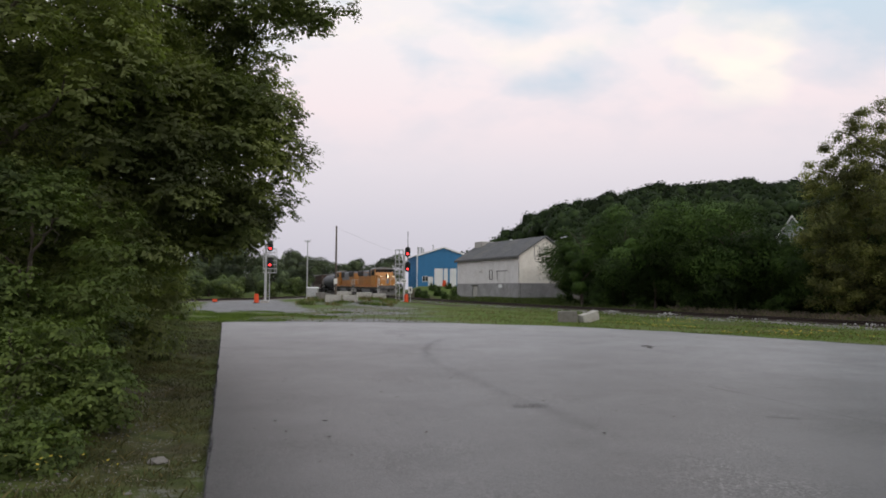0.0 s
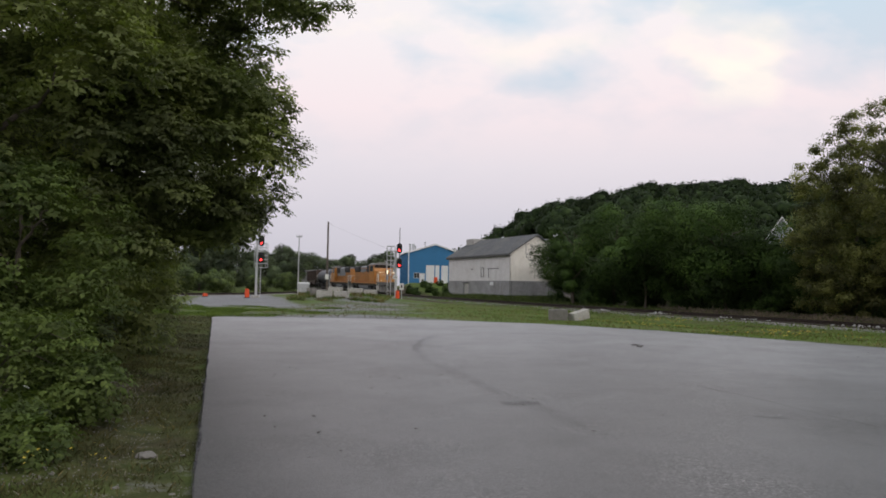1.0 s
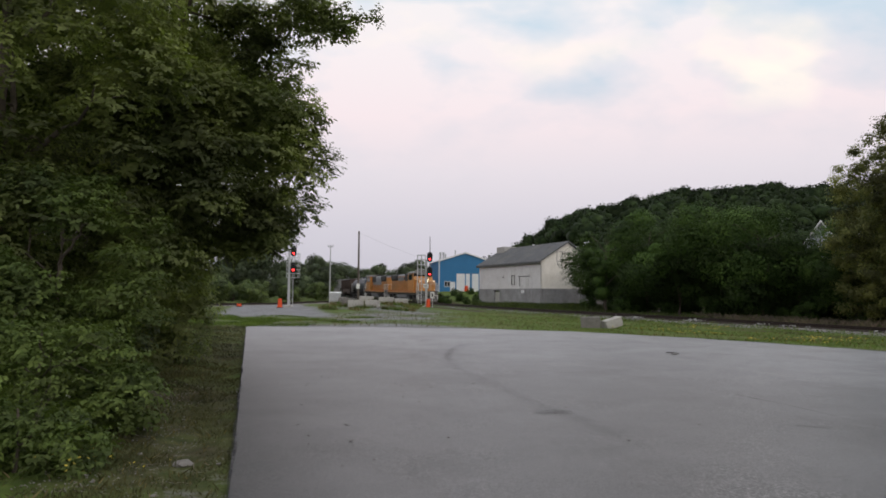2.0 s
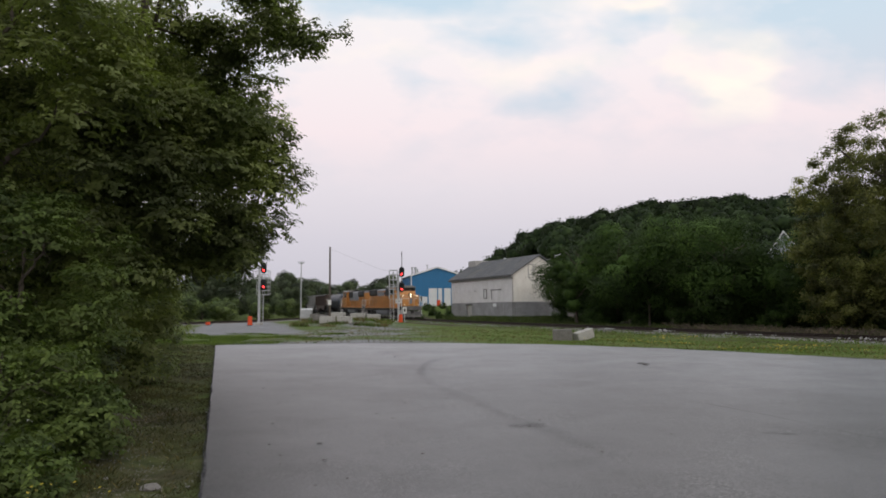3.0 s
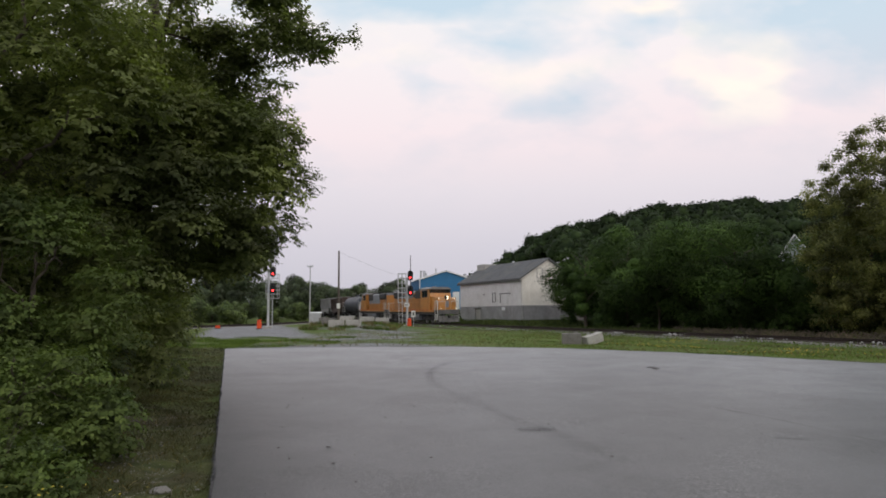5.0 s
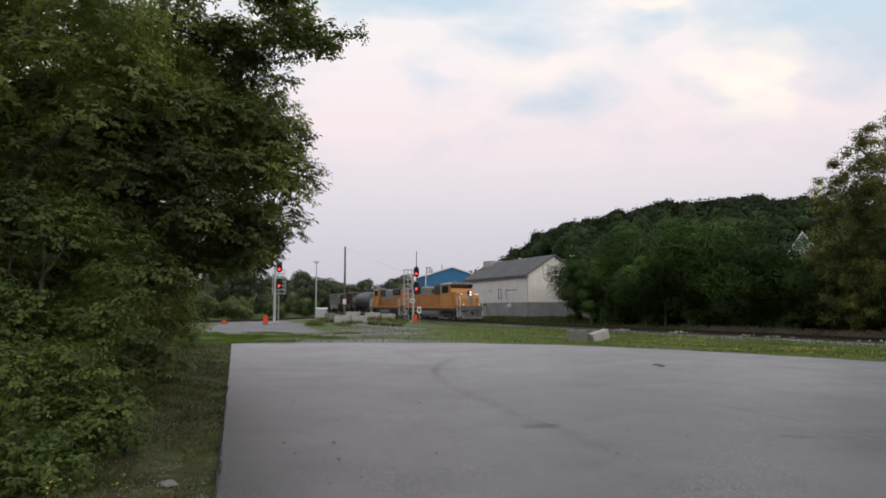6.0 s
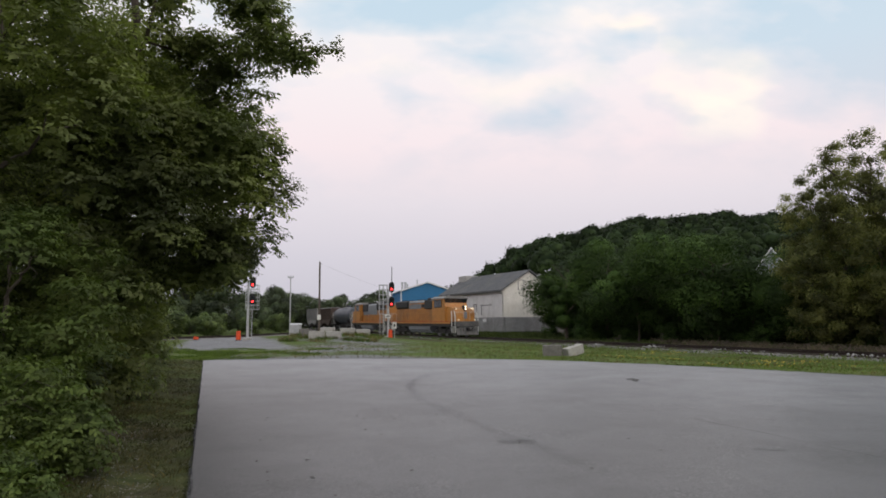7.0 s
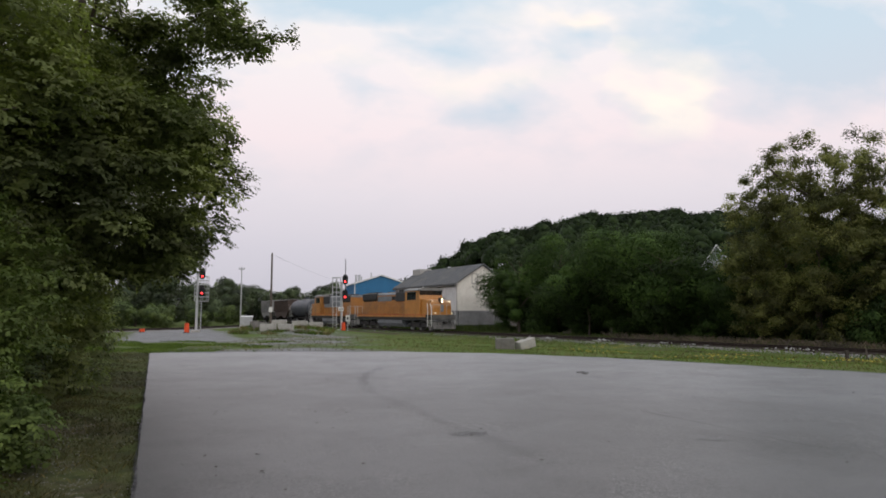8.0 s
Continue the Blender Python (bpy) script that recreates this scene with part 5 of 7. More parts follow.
# ---------------------------------------------------------------- the train


def truck(parent, x, axles, wheel_r):
    """A truck with its side frames, springs and turning wheelsets."""
    bm = B()
    span = max(axles) + 0.75
    for y in (-1.05, 1.05):
        prism(bm, [(-span, wheel_r + 0.12), (-span, wheel_r - 0.08), (-span + 0.5, wheel_r - 0.1), (0, wheel_r - 0.24), (span - 0.5, wheel_r - 0.1), (span, wheel_r - 0.08), (span, wheel_r + 0.12), (span * 0.5, wheel_r + 0.34), (-span * 0.5, wheel_r + 0.34)], y - 0.09, y + 0.09)
        for a in axles:
            box(bm, (a - 0.19, y - 0.17, wheel_r - 0.17), (a + 0.19, y + 0.17, wheel_r + 0.17), 0.03)
            cyl(bm, (a + 0.42, y - 0.12, wheel_r + 0.02), (a + 0.42, y - 0.12, wheel_r + 0.36), 0.10, seg=8)
    box(bm, (-0.5, -1.0, wheel_r - 0.1), (0.5, 1.0, wheel_r + 0.36), 0.03)
    ob = part("truck", bm, "underframe", parent)
    ob.matrix_basis = Matrix.Translation((x, 0, 0))
    wheels = []
    for a in axles:
        bm = B()
        cyl(bm, (0, -0.95, 0), (0, 0.95, 0), 0.09, seg=8)
        for y in (-0.76, 0.76):
            s = 1 if y > 0 else -1
            cyl(bm, (0, y - 0.065, 0), (0, y + 0.065, 0), wheel_r, seg=24)
            cyl(bm, (0, y - s * 0.085, 0), (0, y - s * 0.06, 0), wheel_r + 0.03, seg=24)
            for k in range(6):
                t = k * math.pi / 3
                box(bm, (-0.05, y + s * 0.055, 0.16), (0.05, y + s * 0.085, wheel_r - 0.1), 0, Matrix.Rotation(t, 4, "Y"))
        w = part("wheelset", bm, "steel", ob)
        w.matrix_basis = Matrix.Translation((a, 0, wheel_r))
        wheels.append((w, a, wheel_r))
    return wheels


def coupler(root, x, s):
    bm = B()
    box(bm, (min(x, x + s * 0.45), -0.12, 0.78), (max(x, x + s * 0.45), 0.12, 1.02), 0.03)
    box(bm, (min(x + s * 0.35, x + s * 0.62), -0.2, 0.72), (max(x + s * 0.35, x + s * 0.62), 0.14, 1.08), 0.05)
    part("coupler", bm, "underframe", root)


def locomotive(label, grey_band=False):
    """A six-axle road diesel with a wide nose; its nose points to +x, rail top is z = 0."""
    root = thing("locomotive", label, "locomotive", group="locomotives")
    bm = B()
    prism(bm, [(-10.2, 1.20), (-10.2, 1.72), (10.2, 1.72), (10.2, 1.20), (9.0, 1.12), (-9.0, 1.12)], -1.52, 1.52)
    part("frame", bm, "underframe", root)
    bm = B()
    for y in (-1.535, 1.535):
        box(bm, (-9.6, y - 0.015, 1.46), (9.0, y + 0.015, 1.74))
    part("sill_stripe", bm, "yellow", root, "yellow painted side sill")
    # hood
    bm = B()
    prism(bm, [(-0.93, 1.72), (-0.93, 4.15), (-0.70, 4.38), (0.70, 4.38), (0.93, 4.15), (0.93, 1.72)], -8.9, 4.1, axis="x")
    part("hood", bm, "hood_yellow", root, "yellow-orange engine hood with dirt streaks")
    bm = B()
    prism(bm, [(-0.96, 4.08), (-0.96, 4.2), (-0.72, 4.42), (0.72, 4.42), (0.96, 4.2), (0.96, 4.08)], -8.92, 4.12, axis="x")
    part("hood_roof", bm, "gray_paint", root, "grey hood roof")
    # doors along the hood
    for y in (-0.93, 0.93):
        for i in range(14):
            x = -7.3 + i * 0.68
            bm = B()
            s = 1 if y > 0 else -1
            box(bm, (x, min(y, y + s * 0.025), 1.85), (x + 0.60, max(y, y + s * 0.025), 3.25), 0.01)
            part("hood_door", bm, "hood_yellow", root)
    # flared radiators at the rear, dark grilles
    for y in (-1, 1):
        bm = B()
        prism(bm, [(y * 0.9, 3.35), (y * 1.14, 3.62), (y * 1.18, 4.30), (y * 0.8, 4.46)], -8.6, -4.5, axis="x")
        part("radiator", bm, "grille", root, "dark flared radiator grille")
        bm = B()
        if grey_band:
            box(bm, (-4.4, min(y * 0.96, y * 0.985), 2.7), (3.9, max(y * 0.96, y * 0.985), 4.1))
        else:
            box(bm, (-4.3, min(y * 0.96, y * 0.985), 3.35), (-0.4, max(y * 0.96, y * 0.985), 3.95))
        part("side_panel", bm, "gray_paint", root, "plain blue-grey painted panel")
        bm = B()
        box(bm, (0.9, min(y * 0.9, y * 1.12), 3.30), (3.9, max(y * 0.9, y * 1.12), 4.40), 0.05)
        part("blower_housing", bm, "grille", root, "dark blower housing behind the cab")
        bm = B()
        for i in range(9):
            box(bm, (-0.3 + i * 0.12, min(y * 0.94, y * 0.96), 3.5), (-0.22 + i * 0.12, max(y * 0.94, y * 0.96), 3.9))
        part("vent", bm, "grille", root)
        bm = B()
        box(bm, (-9.6, min(y * 1.552, y * 1.558), 1.68), (9.0, max(y * 1.552, y * 1.558), 1.74))
        part("red_stripe", bm, "red", root)
    for x in (-7.9, -7.0, -6.1, -2.6, -1.5):
        bm = B()
        cyl(bm, (x, 0, 4.38), (x, 0, 4.55), 0.52 if x < -5 else 0.42, seg=18)
        part("roof_fan", bm, "grille", root)
    bm = B()
    box(bm, (0.2, -0.35, 4.4), (1.1, 0.35, 4.72), 0.05)
    part("exhaust", bm, "underframe", root)
    # cab
    bm = B()
    prism(bm, [(4.1, 1.72), (4.1, 4.36), (4.25, 4.5), (7.25, 4.5), (7.62, 3.50), (7.62, 1.72)], -1.5, 1.5)
    part("cab", bm, "yellow", root, "yellow-orange wide cab")
    bm = B()
    prism(bm, [(-1.62, 4.42), (-1.62, 4.50), (-1.05, 4.74), (1.05, 4.74), (1.62, 4.50), (1.62, 4.42)], 3.95, 7.5, axis="x")
    part("cab_roof", bm, "hopper", root, "light grey overhanging cab roof")
    for y in (-1.505, 1.505):
        for x0, x1 in ((4.75, 5.65), (5.75, 6.6)):
            bm = B()
            box(bm, (x0, y - 0.015, 3.45), (x1, y + 0.015, 4.2))
            part("cab_window", bm, "glass", root, "dark side window")
        bm = B()
        for x0, x1, z0, z1 in ((4.66, 6.7, 4.2, 4.27), (4.66, 6.7, 3.38, 3.45), (4.66, 4.74, 3.45, 4.2), (5.66, 5.74, 3.45, 4.2), (6.62, 6.7, 3.45, 4.2)):
            box(bm, (x0, y - 0.03, z0), (x1, y + 0.03, z1))
        part("window_frame", bm, "black", root)
        bm = B()
        s = 1 if y > 0 else -1
        box(bm, (4.6, min(y, y + s * 0.35), 4.25), (6.75, max(y, y + s * 0.35), 4.30))
        part("sun_visor", bm, "gray_paint", root)
    tilt = Matrix.Translation((7.44, 0, 4.0)) @ Matrix.Rotation(math.atan2(0.37, 1.0), 4, "Y") @ Matrix.Rotation(math.pi, 4, "Z")
    bm = B()
    box(bm, (-0.03, -1.46, -0.50), (0.0, 1.46, 0.47), 0, tilt)
    part("windshield_surround", bm, "black", root)
    for y0, y1 in ((-1.38, -0.72), (-0.62, -0.06), (0.06, 0.62), (0.72, 1.38)):
        bm = B()
        box(bm, (-0.04, y0, -0.46), (0.01, y1, 0.44), 0, tilt)
        part("windshield", bm, "glass", root, "dark windshield pane")
    # nose, rounded towards the front
    bm = B()
    prism(bm, [(7.6, 1.72), (7.6, 3.46), (8.75, 3.42), (9.75, 3.16), (9.95, 2.6), (9.95, 1.72)], -1.30, 1.30)
    es = [e for e in bm.edges if min(e.verts[0].co.x, e.verts[1].co.x) > 7.7 and max(e.verts[0].co.z, e.verts[1].co.z) > 1.8]
    bmesh.ops.bevel(bm, geom=es, offset=0.30, segments=3, affect="EDGES", profile=0.5, clamp_overlap=True)
    part("nose", bm, "yellow", root, "yellow-orange wide rounded nose")
    bm = B()
    box(bm, (9.93, -0.19, 2.05), (9.99, 0.19, 2.85), 0.025)
    part("nose_plate", bm, "gray_paint", root, "grey shield-like plate on the nose")
    bm = B()
    box(bm, (9.40, -0.2, 2.98), (9.94, 0.2, 3.60), 0.06)
    part("headlight_housing", bm, "black", root)
    for z in (3.14, 3.42):
        bm = B()
        cyl(bm, (9.93, 0, z), (9.97, 0, z), 0.085, seg=16)
        part("headlight", bm, "lamp_head", root, "lit round headlight")
    for y in (-1, 1):
        turn = Matrix.Translation((9.42, y * 1.02, 3.16)) @ Matrix.Rotation(radians(-y * 38), 4, "Z") @ Matrix.Rotation(radians(16), 4, "Y")
        bm = B()
        box(bm, (-0.10, -0.34, -0.17), (0.12, 0.34, 0.17), 0.03, turn)
        housing = part("number_board_housing", bm, "yellow", root)
        bm = B()
        box(bm, (0.121, -0.29, -0.12), (0.135, 0.29, 0.12), 0, turn)
        part("number_board", bm, "lamp_board", housing, "lit pale number board")
        bm = B()
        cyl(bm, (10.22, y * 1.05, 1.92), (10.32, y * 1.05, 1.92), 0.075, seg=14)
        part("ditch_light", bm, "lamp_dim", root, "small lit ditch light")
        for bend in ([(10.24, y * 1.48, 0.45), (10.22, y * 1.50, 1.75), (10.10, y * 1.47, 2.5), (9.75, y * 1.40, 2.95)],
                     [(9.45, y * 1.54, 0.45), (9.45, y * 1.54, 1.75), (9.35, y * 1.48, 2.5), (9.10, y * 1.40, 2.95)]):
            part("nose_handrail", pipe(B(), bend, 0.04), "white_band", root, "white curved handrail beside the nose")
    bm = B()
    box(bm, (9.95, 0.55, 1.76), (9.985, 1.0, 2.75), 0.02)
    part("nose_door", bm, "yellow", root)
    for y in (-0.9, -0.6, 0.6, 0.9):
        part("air_hose", pipe(B(), [(10.36, y, 1.35), (10.52, y, 1.0), (10.46, y * 0.95, 0.6)], 0.03), "black", root)
    # platforms, steps and pilot
    for sx in (1, -1):
        bm = B()
        box(bm, (min(sx * 10.2, sx * 10.35), -1.5, 1.16), (max(sx * 10.2, sx * 10.35), 1.5, 1.74), 0.03)
        prism(bm, [(sx * 10.2, 1.0), (sx * 10.62, 0.22), (sx * 10.5, 0.16), (sx * 10.12, 0.35)], -1.4, 1.4)
        part("pilot", bm, "plough", root, "dusty grey snowplough pilot")
        for y in (-1, 1):
            bm = B()
            for k in range(4):
                z = 0.42 + 0.36 * k
                box(bm, (min(sx * 9.45, sx * 10.15), min(y * 1.18, y * 1.52), z), (max(sx * 9.45, sx * 10.15), max(y * 1.18, y * 1.52), z + 0.05))
            box(bm, (min(sx * 9.40, sx * 9.45), min(y * 1.18, y * 1.52), 0.4), (max(sx * 9.40, sx * 9.45), max(y * 1.18, y * 1.52), 1.72))
            part("steps", bm, "handrail", root)
            if sx > 0:
                continue                # the nose has its own curved rails
            bm = B()
            for xx in (9.42, 10.18):
                pipe(bm, [(sx * xx, y * 1.54, 0.5), (sx * xx, y * 1.54, 2.75), (sx * (xx - 0.12), y * 1.45, 2.82)], 0.035)
            part("grab_iron", bm, "handrail", root, "pale grab iron")
        for y in (-1, 1):
            bm = B()
            pipe(bm, [(sx * 10.25, y * 1.45, 1.75), (sx * 10.25, y * 1.45, 2.8), (sx * 10.25, y * 0.4, 2.8), (sx * 10.25, y * 0.4, 1.75)], 0.02)
            part("end_rail", bm, "handrail", root)
        coupler(root, sx * 10.3, sx)
    for y in (-1.47, 1.47):
        bm = B()
        pipe(bm, [(-9.3, y, 2.75), (4.0, y, 2.75)], 0.013)
        for i in range(9):
            x = -9.3 + i * 1.66
            pipe(bm, [(x, y, 1.72), (x, y, 2.75)], 0.013)
        part("handrail", bm, "yellow", root)
    # fuel tank, air reservoirs
    bm = B()
    prism(bm, [(-1.45, 0.75), (-1.45, 1.15), (1.45, 1.15), (1.45, 0.75), (1.1, 0.32), (-1.1, 0.32)], -3.3, 3.3, axis="x")
    part("fuel_tank", bm, "gray_paint", root, "dusty grey fuel tank")
    for y in (-1.3, 1.3):
        bm = B()
        cyl(bm, (-3.1, y, 1.28), (3.1, y, 1.28), 0.17, seg=12)
        part("air_reservoir", bm, "underframe", root)
    bm = B()
    for dy in (-0.3, 0.0, 0.3):
        cyl(bm, (2.6, dy, 4.6), (3.2, dy, 4.66), 0.05, 0.11, seg=8)
    box(bm, (2.8, -0.4, 4.4), (2.9, 0.4, 4.58))
    part("horn", bm, "underframe", root)
    bm = B()
    cyl(bm, (5.2, 0.3, 4.7), (5.2, 0.3, 5.0), 0.03)
    cyl(bm, (6.3, -0.4, 4.7), (6.3, -0.4, 4.86), 0.12, seg=10)
    part("antenna", bm, "steel", root)
    wheels = truck(root, 6.75, (-2.05, 0, 2.05), 0.53) + truck(root, -6.75, (-2.05, 0, 2.05), 0.53)
    return root, wheels


def car_frame(root, half):
    bm = B()
    box(bm, (-half, -0.35, 0.85), (half, 0.35, 1.15), 0.03)
    for s in (1, -1):
        box(bm, (min(s * half, s * (half - 1.6)), -1.4, 0.95), (max(s * half, s * (half - 1.6)), 1.4, 1.2), 0.03)
    part("underframe", bm, "underframe", root)
    for s in (1, -1):
        coupler(root, s * half, s)
        bm = B()
        for z in (1.3, 1.75, 2.2, 2.65, 3.1):
            cyl(bm, (s * (half - 0.05), -1.35, z), (s * (half - 0.05), -0.9, z), 0.02, seg=5)
        cyl(bm, (s * (half - 0.05), -1.35, 1.0), (s * (half - 0.05), -1.35, 3.4), 0.025, seg=5)
        cyl(bm, (s * (half - 0.05), -0.9, 1.0), (s * (half - 0.05), -0.9, 3.4), 0.025, seg=5)
        part("ladder", bm, "handrail", root)


def tank_car():
    root = thing("tank_car", "dark grey railway tank car with a rounded barrel", "tank car")
    half = 7.6
    car_frame(root, half)
    bm = B()
    cyl(bm, (-6.6, 0, 2.75), (6.6, 0, 2.75), 1.48, seg=36)
    for s in (1, -1):
        for k, (r0, r1, d0, d1) in enumerate(((1.48, 1.32, 6.6, 6.95), (1.32, 0.85, 6.95, 7.2), (0.85, 0.1, 7.2, 7.3))):
            cyl(bm, (s * d0, 0, 2.75), (s * d1, 0, 2.75), r0, r1, seg=36)
    part("barrel", bm, "tank", root, "dark grey steel barrel")
    for x in (-5.2, -2.6, 0.0, 2.6, 5.2):
        bm = B()
        cyl(bm, (x - 0.04, 0, 2.75), (x + 0.04, 0, 2.75), 1.5, seg=36)
        part("band", bm, "tank", root)
    bm = B()
    cyl(bm, (0, 0, 4.15), (0, 0, 4.62), 0.45, seg=18)
    part("dome", bm, "tank", root)
    bm = B()
    box(bm, (-1.4, -0.7, 4.22), (1.4, 0.7, 4.27))
    pipe(bm, [(-1.4, -0.7, 4.25), (-1.4, -0.7, 5.0), (1.4, -0.7, 5.0), (1.4, -0.7, 4.25)], 0.02)
    pipe(bm, [(-1.4, 0.7, 4.25), (-1.4, 0.7, 5.0), (1.4, 0.7, 5.0), (1.4, 0.7, 4.25)], 0.02)
    part("top_platform", bm, "handrail", root)
    for s in (1, -1):
        bm = B()
        prism(bm, [(-1.2, 1.15), (1.2, 1.15), (1.45, 2.0), (0.8, 1.55), (-0.8, 1.55), (-1.45, 2.0)], s * 5.6 - 0.2, s * 5.6 + 0.2, axis="x")
        part("saddle", bm, "underframe", root)
    return root, truck(root, 5.6, (-0.9, 0.9), 0.46) + truck(root, -5.6, (-0.9, 0.9), 0.46)


def hopper_car(mat, label, top):
    root = thing("hopper_car", label, "hopper car")
    half = 7.6
    car_frame(root, half)
    bm = B()
    prism(bm, [(-7.3, 2.3), (-7.3, top), (7.3, top), (7.3, 2.3), (5.4, 1.25), (3.4, 0.75), (1.6, 1.3), (0, 1.3), (-1.6, 1.3), (-3.4, 0.75), (-5.4, 1.25)], -1.5, 1.5)
    part("body", bm, mat, root)
    for i in range(15):
        for y in (-1, 1):
            bm = B()
            x = -7.2 + i * 1.03
            box(bm, (x - 0.05, min(y * 1.5, y * 1.6), 2.0), (x + 0.05, max(y * 1.5, y * 1.6), top - 0.02))
            part("rib", bm, mat, root)
    for y in (-1, 1):
        bm = B()
        box(bm, (-7.4, min(y * 1.45, y * 1.63), top - 0.1), (7.4, max(y * 1.45, y * 1.63), top + 0.08), 0.02)
        part("top_rail", bm, "hopper", root)
    bm = B()
    box(bm, (-7.4, -0.45, top + 0.02), (7.4, 0.45, top + 0.14), 0.02)
    part("running_board", bm, "hopper", root)
    return root, truck(root, 5.7, (-0.9, 0.9), 0.46) + truck(root, -5.7, (-0.9, 0.9), 0.46)


LOCO, LOCO_WHEELS = locomotive("yellow and grey diesel locomotive with lit headlights, nose first")
LOCO_2, LOCO_2_WHEELS = locomotive("yellow and grey diesel locomotive coupled behind, cab to the rear", True)
for ob in LOCO_2.children:
    if ob.name.split(".")[0] in ("headlight", "ditch_light"):
        ob.data.materials[0] = M["lens_off"]
        ob["label"] = "unlit dark lamp"
    for board in ob.children:
        if board.name.split(".")[0] == "number_board":
            board.data.materials[0] = M["white_band"]
            board["label"] = "unlit pale number board"
TANK, TANK_WHEELS = tank_car()
BROWN, BROWN_WHEELS = hopper_car("boxcar", "rust-brown ribbed railway hopper car", 4.35)
PALE, PALE_WHEELS = hopper_car("hopper", "dusty grey ribbed railway hopper car", 4.5)
# each: object, wheels, metres from the nose's front back to its middle, distance of the trucks from the middle, turned round
CONSIST = [(LOCO, LOCO_WHEELS, 10.6, 6.75, False), (LOCO_2, LOCO_2_WHEELS, 32.8, 6.75, True), (TANK, TANK_WHEELS, 52.4, 5.6, False),
           (BROWN, BROWN_WHEELS, 68.9, 5.7, False), (PALE, PALE_WHEELS, 85.4, 5.7, False)]


def nose_at(t):
    """How far the leading nose has come along the track after t seconds."""
    return -40.8 + 4.88 * t


def car_pose(s, arm, turned):
    ax, ay, _ = track_at(s + arm)
    bx, by, _ = track_at(s - arm)
    az, bz = rail_z(s + arm), rail_z(s - arm)
    yaw = math.degrees(math.atan2(ay - by, ax - bx))
    pitch = -math.degrees(math.atan2(az - bz, 2 * arm))
    m = Matrix.Translation(((ax + bx) / 2, (ay + by) / 2, (az + bz) / 2)) @ pose(0, 0, 0, 0, pitch, yaw)
    return m @ pose(0, 0, 0, 0, 0, 180) if turned else m


def motions():
    times = [i * 0.4 for i in range(21)]
    fine = [i * 8.0 / 60 for i in range(61)]
    for ob, wheels, back, arm, turned in CONSIST:
        walk(ob, [(t, car_pose(nose_at(t) - back, arm, turned)) for t in times])
        for w, a, r in wheels:
            sign = -1 if turned else 1
            walk(w, [(t, Matrix.Translation((a, 0, r)) @ Matrix.Rotation(sign * (nose_at(t) - nose_at(0)) / r, 4, "Y")) for t in fine])

# ---------------------------------------------------------------- buildings


def openwork(bm, x0, x1, z0, z1, y0, y1, t):
    """A rectangular frame of thickness t around an opening in the x-z plane."""
    for a, b, c, d in ((x0 - t, x1 + t, z1, z1 + t), (x0 - t, x1 + t, z0 - t, z0), (x0 - t, x0, z0, z1), (x1, x1 + t, z0, z1)):
        box(bm, (a, y0, c), (b, y1, d))


def wall_with_holes(bm, length, z0, z1, holes, thick, m):
    """A wall along x from 0 to length, with rectangular holes (x0, x1, z0, z1) right through it."""
    xs = sorted({0, length, *[h[0] for h in holes], *[h[1] for h in holes]})
    for a, b in zip(xs, xs[1:]):
        cuts = sorted((h[2], h[3]) for h in holes if h[0] <= a and h[1] >= b)
        z = z0
        for lo, hi in cuts + [(z1, z1)]:
            if lo > z:
                box(bm, (a, 0, z), (b, thick, lo), 0, m)
            z = max(z, hi)
    bmesh.ops.remove_doubles(bm, verts=bm.verts[:], dist=0.001)


